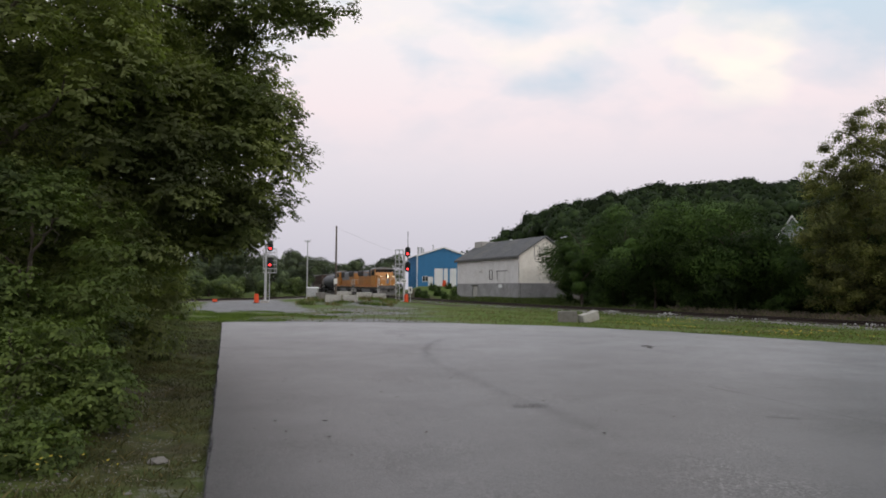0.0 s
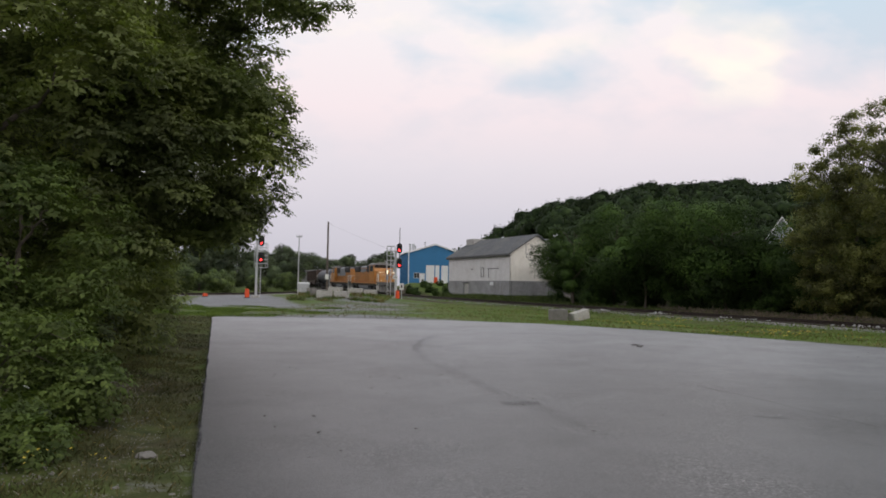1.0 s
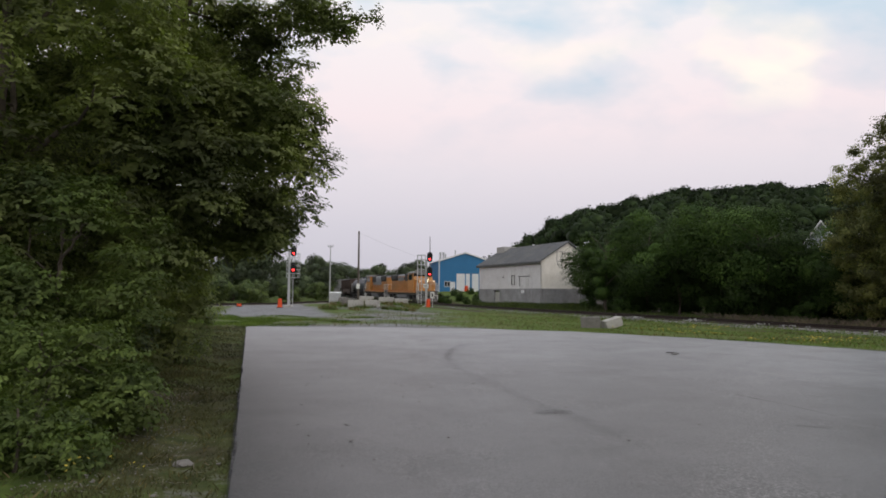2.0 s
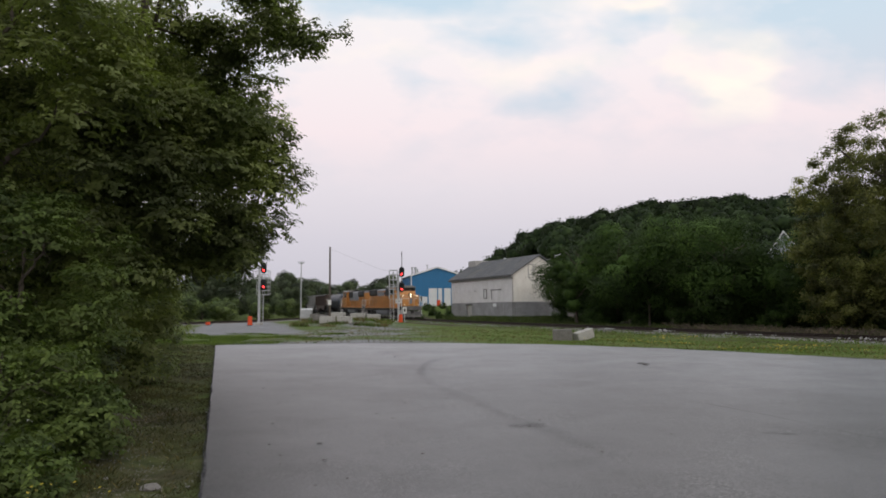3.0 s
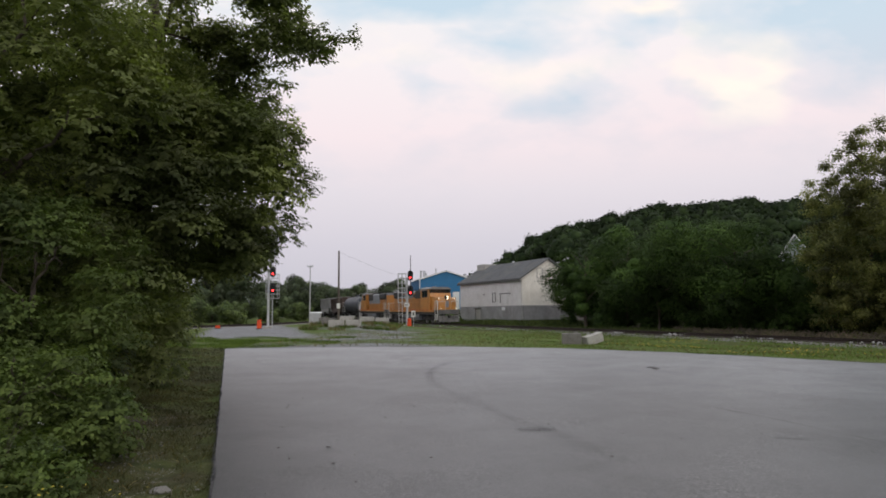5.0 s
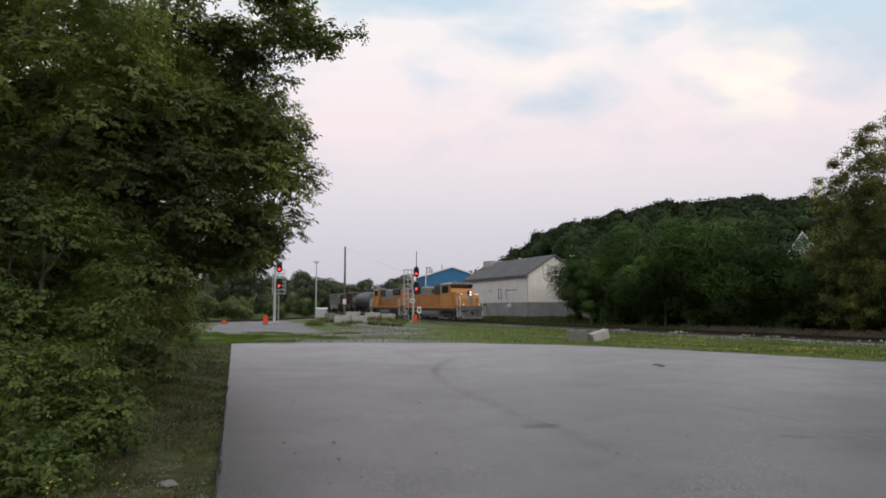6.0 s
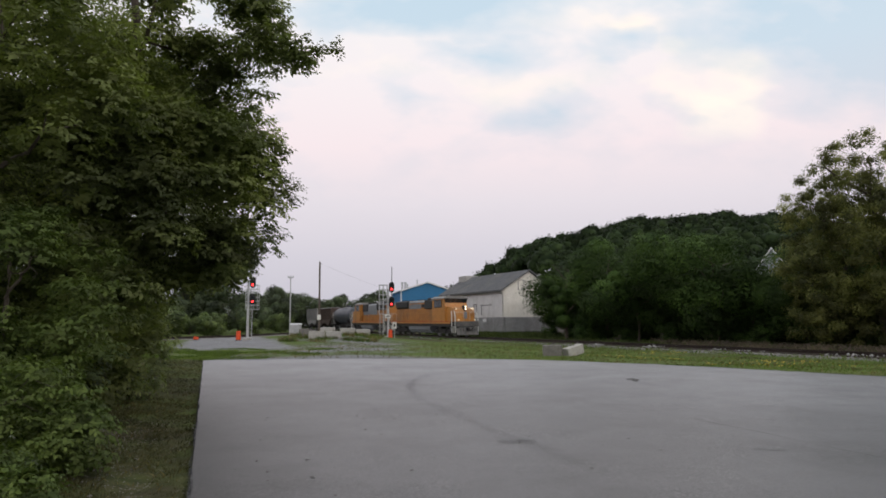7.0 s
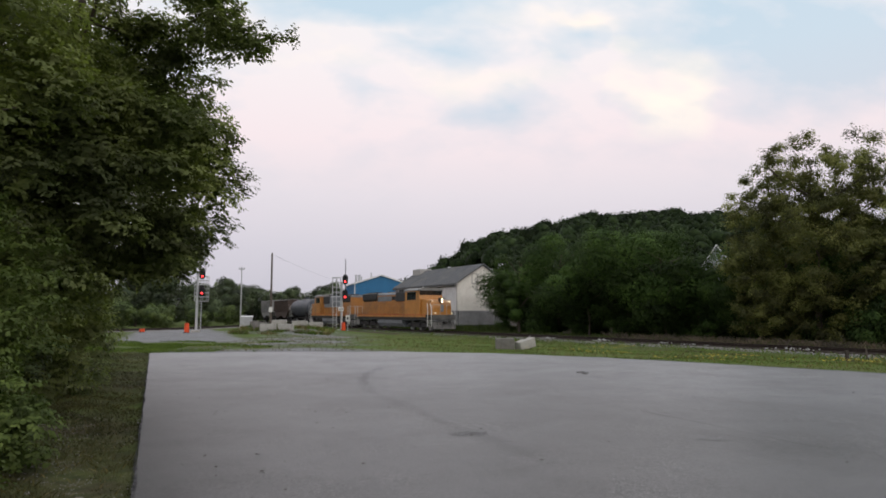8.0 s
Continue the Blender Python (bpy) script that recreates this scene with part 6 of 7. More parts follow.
def barn():
    base = pose(10.2, 88.0, 0, 0, 0, 25.7)
    root = thing("barn", "pale grey-white barn with a shingle roof on a block foundation", "barn", base)
    L, W, low, sill, eave, apex = 17.76, 8.6, -0.6, 2.5, 6.15, 8.75
    front = pose(0, 0, 0, 0, 0, 90)     # local x runs along the barn's length
    bm = B()
    wall_with_holes(bm, L, sill, eave, [(6.85, 7.55, 3.1, 4.35)], -0.2, front)
    part("front_wall", bm, "barn_white", root, "grey-white clapboard wall")
    for i in range(26):                 # clapboards
        bm = B()
        z = sill + 0.02 + i * (eave - sill) / 26
        for a, b in ((0.0, 6.75), (7.65, L)) if 3.0 < z < 4.4 else ((0.0, L),):
            prism(bm, [(-0.004, z), (-0.022, z), (-0.008, z + 0.13), (-0.004, z + 0.13)], a, b)
        part("clapboard", bm, "barn_white", root)
    bm = B()
    prism(bm, [(0.0, sill), (0.0, eave), (W / 2, apex), (W, eave), (W, sill)], 0.0, 0.2)
    part("gable_wall", bm, "barn_cream", root, "gable wall, painted a lighter cream for the light on it")
    bm = B()
    prism(bm, [(0.0, sill), (0.0, eave), (W / 2, apex), (W, eave), (W, sill)], L - 0.2, L)
    part("rear_gable", bm, "barn_white", root)
    bm = B()
    box(bm, (W - 0.2, 0, sill), (W, L, eave))
    part("back_wall", bm, "barn_white", root)
    # foundation
    bm = B()
    wall_with_holes(bm, L, low, sill, [(11.2, 12.8, low, 2.15), (4.1, 5.2, 1.9, 2.35)], -0.35, front @ pose(0, 0.06, 0))
    box(bm, (0.35, -0.06, low), (W, 0.3, sill))
    part("foundation", bm, "block_wall", root, "weathered grey block foundation")
    bm = B()
    box(bm, (W, 0.2, low), (W + 5.5, 0.55, 2.62), 0.02)
    part("retaining_wall", bm, "concrete_dark", root, "dark grey concrete retaining wall")
    bm = B()
    box(bm, (0.1, 11.2, low), (0.16, 12.8, 2.1))
    part("foundation_door", bm, "door_grey", root, "grey door in the foundation")
    bm = B()
    box(bm, (-0.12, 11.0, 2.12), (0.1, 13.0, 2.3))
    part("lintel", bm, "trim_dark", root)
    bm = B()
    box(bm, (0.02, 4.1, 1.9), (0.06, 5.2, 2.35))
    part("cellar_window", bm, "white_metal", root, "pale cellar window")
    bm = B()
    box(bm, (0.05, 6.85, 3.1), (0.1, 7.55, 4.35))
    part("loft_door", bm, "barn_white", root)
    bm = B()
    openwork(bm, 6.85, 7.55, 3.1, 4.35, -0.02, 0.04, 0.07)
    bmesh.ops.transform(bm, matrix=front @ pose(0, 0.02, 0), verts=bm.verts[:])
    part("door_trim", bm, "trim_dark", root)
    bm = B()
    box(bm, (-0.10, 2.7, 4.15), (-0.03, 5.6, 4.25))
    box(bm, (-0.08, 5.35, 2.9), (-0.03, 5.43, 4.15))
    part("sliding_door_track", bm, "trim_dark", root)
    bm = B()
    box(bm, (-0.05, 3.0, 2.75), (-0.03, 5.3, 4.12))
    part("sliding_door", bm, "barn_white", root)
    bm = B()
    openwork(bm, 2.6, 3.4, 6.2, 7.5, -0.04, -0.003, 0.06)
    part("gable_window_frame", bm, "trim_dark", root)
    bm = B()
    box(bm, (2.6, -0.02, 6.2), (3.4, -0.003, 7.5))
    part("gable_window", bm, "barn_cream", root)
    bm = B()
    cyl(bm, (-0.03, 9.9, 4.2), (-0.03, 10.4, 4.2), 0.05)
    part("vent_pipe", bm, "trim_dark", root)
    # roof, in courses of shingle
    over = 0.35
    for side in (0, 1):
        bm = B()
        x0, x1 = (-over, W / 2) if side == 0 else (W + over, W / 2)
        rise = (apex - eave) / (W / 2)
        z0 = eave - over * rise
        prism(bm, [(x0, z0 + 0.03), (x1, apex + 0.03), (x1, apex + 0.2), (x0, z0 + 0.2)], -over, L + over)
        roof = part("roof", bm, "shingle", root, "grey weathered shingle roof")
        for i in range(16):
            bm = B()
            a, b = i / 16, (i + 1) / 16
            xa, xb, za, zb = x0 + (x1 - x0) * a, x0 + (x1 - x0) * b, z0 + (apex - z0) * a + 0.2, z0 + (apex - z0) * b + 0.2
            prism(bm, [(xa, za), (xa, za + 0.035), (xb, zb + 0.008), (xb, zb)], -over, L + over)
            part("shingle_course", bm, "shingle", roof)
    bm = B()
    box(bm, (-over - 0.05, -over, eave - over * (apex - eave) / (W / 2) - 0.12), (-over + 0.02, L + over, eave - over * (apex - eave) / (W / 2) + 0.1))
    part("fascia", bm, "trim_dark", root, "dark eaves board")
    bm = B()
    box(bm, (W / 2 - 1.2, L - 2.3, apex - 1.2), (W / 2 + 1.0, L + 0.1, apex + 0.40), 0.03)
    part("roof_box", bm, "door_grey", root, "grey box-shaped housing on the ridge")
    bm = B()
    cyl(bm, (W / 2 + 0.2, 9.0, apex), (W / 2 + 0.2, 9.0, apex + 0.35), 0.2, seg=10)
    part("roof_vent", bm, "white_metal", root)
    return root


def blue_shed():
    root = thing("shed", "bright blue metal workshop with white doors and trim", "workshop", pose(-4.8, 130.0, 0, 0, 0, 10))
    W, D, low, eave, apex = 10.4, 14.0, 0.8, 8.25, 9.9
    fl = 2.2
    holes = [(1.1, 2.15, 3.2, 4.15), (2.2, 3.2, low, 4.1), (3.45, 5.15, low, 5.75), (5.35, 6.15, low, 5.75), (6.55, 7.9, low, 5.75)]
    bm = B()
    wall_with_holes(bm, W, low, eave, holes, 0.15, Matrix.Identity(4))
    prism(bm, [(0, eave), (W / 2, apex), (W, eave)], 0.0, 0.15)
    part("front_wall", bm, "blue_metal", root)
    for i in range(26):
        x = 0.2 + i * 0.4
        top = eave + (apex - eave) * (1 - abs(x - W / 2) / (W / 2))
        bm = B()
        z = low
        for h in sorted(h for h in holes if h[0] - 0.05 < x < h[1] + 0.05):
            z = h[3]
            if h[2] > low:
                box(bm, (x - 0.03, -0.03, low), (x + 0.03, -0.002, h[2]))
        box(bm, (x - 0.03, -0.03, z), (x + 0.03, -0.002, top - 0.05))
        part("wall_rib", bm, "blue_metal", root)
    bm = B()
    box(bm, (0, 0.15, low), (0.15, D, eave))
    part("side_wall", bm, "blue_metal", root)
    for i in range(24):
        bm = B()
        box(bm, (-0.03, 0.4 + i * 0.57, low), (-0.002, 0.46 + i * 0.57, eave))
        part("wall_rib", bm, "blue_metal", root)
    bm = B()
    box(bm, (W - 0.15, 0.15, low), (W, D, eave))
    prism(bm, [(0.15, low), (0.15, eave), (W / 2, apex), (W - 0.15, eave), (W - 0.15, low)], D, D + 0.15)
    part("back_wall", bm, "blue_metal", root)
    for s in (0, 1):
        bm = B()
        x0 = -0.3 if s == 0 else W + 0.3
        z0 = eave - 0.3 * (apex - eave) / (W / 2)
        prism(bm, [(x0, z0 + 0.02), (W / 2, apex + 0.02), (W / 2, apex + 0.16), (x0, z0 + 0.16)], -0.25, D + 0.3)
        part("roof", bm, "white_metal", root, "white metal roof")
    for x0, x1, _, z1 in holes[1:]:
        bm = B()
        box(bm, (x0, 0.05, low), (x1, 0.1, z1))
        for k in range(1, 7):
            z = fl + (z1 - fl) * k / 7
            box(bm, (x0, 0.035, z - 0.015), (x1, 0.05, z + 0.015))
        part("door", bm, "white_metal", root, "plain white sectional door")
    bm = B()
    openwork(bm, 1.1, 2.15, 3.2, 4.15, -0.04, 0.03, 0.07)
    box(bm, (1.59, -0.03, 3.2), (1.66, 0.03, 4.15))
    win = part("window_frame", bm, "white_metal", root)
    for x0, x1 in ((1.1, 1.59), (1.66, 2.15)):
        bm = B()
        box(bm, (x0, 0.03, 3.2), (x1, 0.05, 4.15))
        part("pane", bm, "glass", win)
    bm = B()
    box(bm, (-0.12, -0.12, low), (0.05, -0.032, eave))
    part("corner_trim", bm, "white_metal", root)
    for s in (0, 1):
        bm = B()
        x0 = -0.3 if s == 0 else W + 0.3
        z0 = eave - 0.3 * (apex - eave) / (W / 2)
        prism(bm, [(x0, z0 - 0.14), (W / 2, apex - 0.14), (W / 2, apex + 0.03), (x0, z0 + 0.03)], -0.3, -0.26)
        part("gable_trim", bm, "white_metal", root)
    for x, y, h, r in ((0.8, 4.0, 1.5, 0.22), (1.5, 4.4, 1.3, 0.22), (2.0, 5.0, 0.8, 0.15), (3.6, 2.5, 1.0, 0.12)):
        bm = B()
        z = eave + (apex - eave) * x / (W / 2)
        cyl(bm, (x, y, z), (x, y, z + h), r, seg=12)
        cyl(bm, (x, y, z + h), (x, y, z + h + 0.12), r * 1.4, seg=12)
        part("roof_stack", bm, "galvanised", root)
    return root


def hill_house():
    z = 7.0
    root = thing("house", "white gabled house half hidden by trees on the hill", "house", pose(51.2, 96.0, z, 0, 0, -28))
    W, D = 3.5, 8.0
    bm = B()
    prism(bm, [(-W / 2, -4), (-W / 2, 2.6), (0, 5.2), (W / 2, 2.6), (W / 2, -4)], 0, 0.2)
    part("gable_wall", bm, "house_siding", root)
    bm = B()
    for x in (-W / 2, W / 2 - 0.2):
        box(bm, (x, 0.2, -4), (x + 0.2, D, 2.6))
    box(bm, (-W / 2, D, -4), (W / 2, D + 0.2, 2.6))
    part("wall", bm, "house_siding", root)
    for s in (-1, 1):
        bm = B()
        prism(bm, [(s * (W / 2 + 0.4), 2.2), (0, 5.42), (0, 5.6), (s * (W / 2 + 0.4), 2.38)], -0.4, D + 0.4)
        part("roof", bm, "shingle", root)
        bm = B()
        prism(bm, [(s * (W / 2 + 0.4), 2.1), (0, 5.3), (0, 5.62), (s * (W / 2 + 0.4), 2.42)], -0.46, -0.41)
        part("bargeboard", bm, "white_metal", root)
    for x in (-1.1, 0.5):
        bm = B()
        box(bm, (x, -0.03, 0.6), (x + 0.7, -0.003, 2.0))
        win = part("window", bm, "glass", root)
        bm = B()
        openwork(bm, x, x + 0.7, 0.6, 2.0, -0.06, -0.004, 0.08)
        part("window_frame", bm, "white_metal", win)
    return root


barn()
blue_shed()
hill_house()

# ---------------------------------------------------------------- signals, poles, blocks


def signal_head(root, x, y, z, w=0.62, h=1.15):
    bm = B()
    ring = []
    for k in range(20):
        a = 2 * math.pi * k / 20
        px, pz = math.cos(a) * w / 2, math.sin(a) * w / 2 + (h - w) / 2 * (1 if math.sin(a) >= 0 else -1)
        ring.append((x + px, z + pz))
    prism(bm, ring, y - 0.02, y + 0.02)
    head = part("signal_head", bm, "black", root, "black oval signal backplate")
    bm = B()
    box(bm, (x - 0.16, y + 0.02, z - 0.42), (x + 0.16, y + 0.3, z + 0.42), 0.03)
    part("lamp_case", bm, "black", head)
    for dz, mat, nm in ((0.24, "lens_off", "dark_lens"), (-0.24, "lamp_red", "red_lamp")):
        bm = B()
        cyl(bm, (x, y - 0.06, z + dz), (x, y - 0.02, z + dz), 0.105, seg=18)
        part(nm, bm, mat, head, "lit red lamp" if mat == "lamp_red" else "")
        bm = B()
        for k in range(9):
            a0, a1 = math.pi * k / 9, math.pi * (k + 1) / 9
            p = [(x + math.cos(a) * 0.18, y - d, z + dz + math.sin(a) * 0.18) for a, d in ((a0, 0.02), (a1, 0.02), (a1, 0.3), (a0, 0.3))]
            q = [(x + math.cos(a) * 0.165, y - d, z + dz + math.sin(a) * 0.165) for a, d in ((a0, 0.02), (a1, 0.02), (a1, 0.3), (a0, 0.3))]
            va, vb = [bm.verts.new(c) for c in p], [bm.verts.new(c) for c in q]
            bm.faces.new(va)
            bm.faces.new(vb[::-1])
            for i in range(4):
                bm.faces.new((va[i], vb[i], vb[(i + 1) % 4], va[(i + 1) % 4]))
        part("lamp_hood", bm, "black", head)


def ladder(root, x, y, z0, z1, w=0.4):
    bm = B()
    for dx in (-w / 2, w / 2):
        box(bm, (x + dx - 0.03, y - 0.03, z0), (x + dx + 0.03, y + 0.03, z1))
    z = z0 + 0.3
    while z < z1:
        cyl(bm, (x - w / 2, y, z), (x + w / 2, y, z), 0.018, seg=6)
        z += 0.3
    part("ladder", bm, "galvanised", root, "galvanised ladder")


def cage(root, x0, x1, y0, y1, z0, z1, bars=6):
    bm = B()
    box(bm, (x0, y0, z0 - 0.06), (x1, y1, z0))
    part("platform", bm, "galvanised", root)
    for k in range(bars):
        z = z0 + (z1 - z0) * (k + 1) / bars
        bm = B()
        pipe(bm, [(x0, y0, z), (x1, y0, z), (x1, y1, z), (x0, y1, z), (x0, y0, z)], 0.035)
        part("guard_rail", bm, "galvanised", root)
    for x in (x0, (x0 + x1) / 2, x1):
        for y in (y0, y1):
            bm = B()
            cyl(bm, (x, y, z0), (x, y, z1), 0.03, seg=6)
            part("guard_post", bm, "galvanised", root)


def signal_mast(x, y, label, heads, head_dx, top, pole_top=None, cage_at=None, ladder_dx=None, plate=None):
    g = gz(x, y)
    root = thing("railway_signal", label, "railway signal", Matrix.Translation((x, y, g)), "railway signals")
    bm = B()
    cyl(bm, (0, 0, 0), (0, 0, top - g), 0.14, 0.11, seg=14)
    part("mast", bm, "galvanised", root, "galvanised steel mast")
    bm = B()
    box(bm, (-0.4, -0.4, -0.3), (0.4, 0.4, 0.22), 0.04)
    part("footing", bm, "concrete", root)
    for z in heads:
        signal_head(root, head_dx, -0.25, z - g)
        bm = B()
        box(bm, (min(0, head_dx), -0.05, z - g - 0.05), (max(0, head_dx), 0.05, z - g + 0.05))
        part("bracket", bm, "galvanised", root)
    if pole_top:
        bm = B()
        cyl(bm, (head_dx, 0.1, heads[-1] - g - 0.6), (head_dx, 0.1, pole_top - g), 0.055, 0.04, seg=8)
        part("upper_pole", bm, "trim_dark", root, "thin dark pole above the signal heads")
    if cage_at:
        x0, x1, z0, z1 = cage_at
        cage(root, x0, x1, -0.1, 0.7, z0 - g, z1 - g)
        ladder(root, ladder_dx, 0.0, 0.0, z0 - g)
    if plate:
        bm = B()
        box(bm, (-0.35, -0.2, plate - g - 0.2), (0.25, -0.16, plate - g + 0.2), 0.01)
        pl = part("number_plate", bm, "white_band", root, "small white plate")
        for k in range(3):
            bm = B()
            box(bm, (-0.25 + k * 0.15, -0.206, plate - g - 0.1), (-0.17 + k * 0.15, -0.201, plate - g + 0.1))
            part("mark_bar", bm, "black", pl)
    return root


signal_mast(-4.22, 75.0, "galvanised railway signal mast with two red lights and a ladder cage", [5.85, 4.15], 0.38, 5.6, 8.2, (-1.05, -0.15, 2.85, 6.1), -0.75, 2.55)
signal_mast(-19.15, 72.0, "galvanised railway signal mast with two red lights beside the road", [6.25, 4.45], 0.52, 6.4, None, (-0.25, 1.0, 3.4, 6.0), 0.25)


def barrel(x, y, label, h=1.0, r=0.26):
    root = thing("traffic_barrel", label, "traffic barrel", Matrix.Translation((x, y, gz(x, y))), "traffic barrels")
    bm = B()
    cyl(bm, (0, 0, 0.06), (0, 0, h), r, r * 0.82, seg=18)
    part("drum", bm, "orange_plastic", root)
    for z in (0.35, 0.68):
        bm = B()
        cyl(bm, (0, 0, h * z), (0, 0, h * z + 0.08), r * (1 - 0.18 * z) + 0.012, seg=18)
        part("reflective_band", bm, "orange_plastic", root)
    bm = B()
    cyl(bm, (0, 0, 0), (0, 0, 0.07), r * 1.35, seg=18)
    part("base_ring", bm, "black", root)


barrel(-20.1, 72.0, "orange traffic drum beside the signal", 1.0)
barrel(-27.0, 79.0, "low orange traffic marker beside the road", 0.38, 0.3)
barrel(-3.95, 74.4, "orange marker drum at the foot of the signal", 0.95, 0.24)
barrel(0.55, 129.3, "orange drum in front of the white doors", 1.2, 0.4)


def pole(name, x, y, top, r, label, arm=0.0, plate=None, mat="pole_wood"):
    g = gz(x, y)
    root = thing(name, label, "pole", Matrix.Translation((x, y, g)))
    bm = B()
    cyl(bm, (0, 0, -0.3), (0, 0, top - g), r, r * 0.7, seg=12)
    part("shaft", bm, mat, root)
    if arm:
        bm = B()
        box(bm, (-arm, -0.06, top - g - 0.35), (arm, 0.06, top - g - 0.22), 0.01)
        part("crossarm", bm, mat, root)
        for s in (-0.9, 0.9):
            bm = B()
            cyl(bm, (s * arm, 0, top - g - 0.22), (s * arm, 0, top - g - 0.02), 0.06, seg=8)
            part("insulator", bm, "galvanised", root)
    if plate:
        bm = B()
        box(bm, (-0.24, -r - 0.04, plate - g - 0.35), (0.24, -r - 0.01, plate - g + 0.35), 0.01)
        part("plate", bm, "white_band", root, "plain white plate")
    return root


pole("utility_pole", -14.7, 92.0, 10.4, 0.16, "tall dark wooden utility pole", plate=2.7)
pole("utility_pole", -19.3, 95.0, 8.7, 0.10, "slim grey pole with a short crossarm", 0.4, mat="galvanised")
pole("utility_pole", 33.7, 57.0, 8.6, 0.14, "pale pole half hidden among the trees", mat="white_metal")

bm = B()
pts = []
for i in range(25):
    t = i / 24
    pts.append((-14.7 + 26 * t, 92 + 70 * t, 10.2 - 0.4 * t - 3.0 * math.sin(math.pi * t)))
pipe(bm, pts, 0.008, 4)
tagged(new("overhead_cable", mesh_from("overhead_cable", bm, "black")), "thin black cable hanging from the utility pole", "cable")


def concrete_block(x, y, rz, size, label, dz=0.0, tilt=0.0, mat="concrete"):
    root = thing("concrete_block", label, "concrete block", Matrix.Translation((x, y, gz(x, y) + dz)) @ pose(0, 0, 0, 0, tilt, rz), "concrete blocks")
    lx, ly, lz = size
    rng = random.Random(int(x * 100 + y))
    bm = B()
    box(bm, (-lx / 2, -ly / 2, -0.05), (lx / 2, ly / 2, lz), 0.035)
    bmesh.ops.subdivide_edges(bm, edges=[e for e in bm.edges if e.calc_length() > 0.3], cuts=3, use_grid_fill=True)
    for v in bm.verts:
        v.co += Vector([rng.uniform(-0.012, 0.012) for _ in range(3)])
    part("block", bm, mat, root)
    bm = B()
    pipe(bm, [(-0.1, 0, lz - 0.02), (-0.1, 0, lz + 0.07), (0.1, 0, lz + 0.07), (0.1, 0, lz - 0.02)], 0.015)
    part("lifting_loop", bm, "rail", root)
    return root


for x, y, rz, s in ((-10.75, 66.0, 4, 1.55), (-9.1, 66.1, -3, 1.45), (-10.3, 70.2, 3, 1.5), (-8.5, 72.6, -2, 1.6), (-6.85, 72.8, 3, 1.5), (-13.1, 72.0, 6, 1.05), (-11.9, 67.6, 30, 1.1)):
    concrete_block(x, y, rz, (s, 0.62, 0.66), "grey concrete block in the row beside the crossing", mat="concrete" if s > 1.25 else "concrete_dark")
concrete_block(7.22, 38.0, -8, (1.08, 0.62, 0.62), "dark stained concrete block on the grass", mat="concrete_dark")
concrete_block(8.52, 38.3, 36, (1.35, 0.48, 0.50), "pale concrete block lying tilted on the grass", dz=0.08, tilt=-11)


def cabinet(x, y):
    root = thing("equipment_cabinet", "pale grey metal railway equipment cabinet", "cabinet", Matrix.Translation((x, y, gz(x, y))))
    bm = B()
    box(bm, (-0.55, -0.35, 0.4), (0.55, 0.35, 1.3), 0.02)
    part("body", bm, "galvanised", root)
    bm = B()
    prism(bm, [(-0.42, 1.3), (-0.42, 1.34), (0.0, 1.44), (0.42, 1.34), (0.42, 1.3)], -0.62, 0.62, axis="x")
    part("lid", bm, "white_metal", root)
    for s in (-1, 1):
        bm = B()
        box(bm, (min(s * 0.02, s * 0.5), -0.375, 0.48), (max(s * 0.02, s * 0.5), -0.352, 1.24), 0.01)
        door = part("door", bm, "galvanised", root)
        bm = B()
        box(bm, (s * 0.1 - 0.02, -0.40, 0.65), (s * 0.1 + 0.02, -0.377, 0.8))
        part("handle", bm, "steel", door)
    bm = B()
    box(bm, (-0.6, -0.4, -0.2), (0.6, 0.4, 0.4), 0.02)
    part("plinth", bm, "concrete", root)


cabinet(-14.2, 73.2)


def track_sign(x, y):
    root = thing("track_sign", "small white sign with a dark mark on a post", "sign", Matrix.Translation((x, y, gz(x, y))))
    bm = B()
    cyl(bm, (0, 0, -0.2), (0, 0, 1.9), 0.04, seg=8)
    part("post", bm, "galvanised", root)
    bm = B()
    box(bm, (-0.24, -0.07, 1.15), (0.24, -0.045, 1.9), 0.01)
    plate = part("plate", bm, "white_band", root)
    bm = B()
    box(bm, (-0.09, -0.078, 1.35), (0.09, -0.072, 1.7))
    part("mark_bar", bm, "black", plate)


track_sign(-3.6, 76.5)

# ---------------------------------------------------------------- on and beside the lot

ribbon("tyre_mark", [(2.2, 23.6), (0.73, 22.74), (-0.04, 21.3), (-0.39, 19.2), (-0.44, 17.2), (-0.16, 15.0), (0.31, 13.2), (0.72, 11.8), (1.09, 10.2), (1.65, 8.64), (1.87, 7.66), (2.2, 6.6)], 0.5, "faint dark curved tyre mark on the asphalt", 0.17)
ribbon("tyre_mark", [(0.2, 22.6), (-0.3, 20.6), (-0.44, 18.4), (-0.3, 15.8)], 0.35, "darker bend of the tyre mark on the asphalt", 0.26)
ribbon("oil_stain", [(0.95, 9.45), (1.25, 9.5), (1.6, 9.5)], 0.5, "dark oily patch on the asphalt", 0.6)
ribbon("asphalt_crack", [(4.5, 11.7), (4.66, 11.09), (4.99, 10.25), (5.19, 9.29), (5.31, 8.65), (5.51, 8.16), (5.7, 7.6)], 0.06, "thin dark crack in the asphalt", 0.6)
ribbon("oil_stain", [(4.2, 8.75), (4.42, 8.66), (4.65, 8.55)], 0.22, "small dark smudge on the asphalt", 0.4)


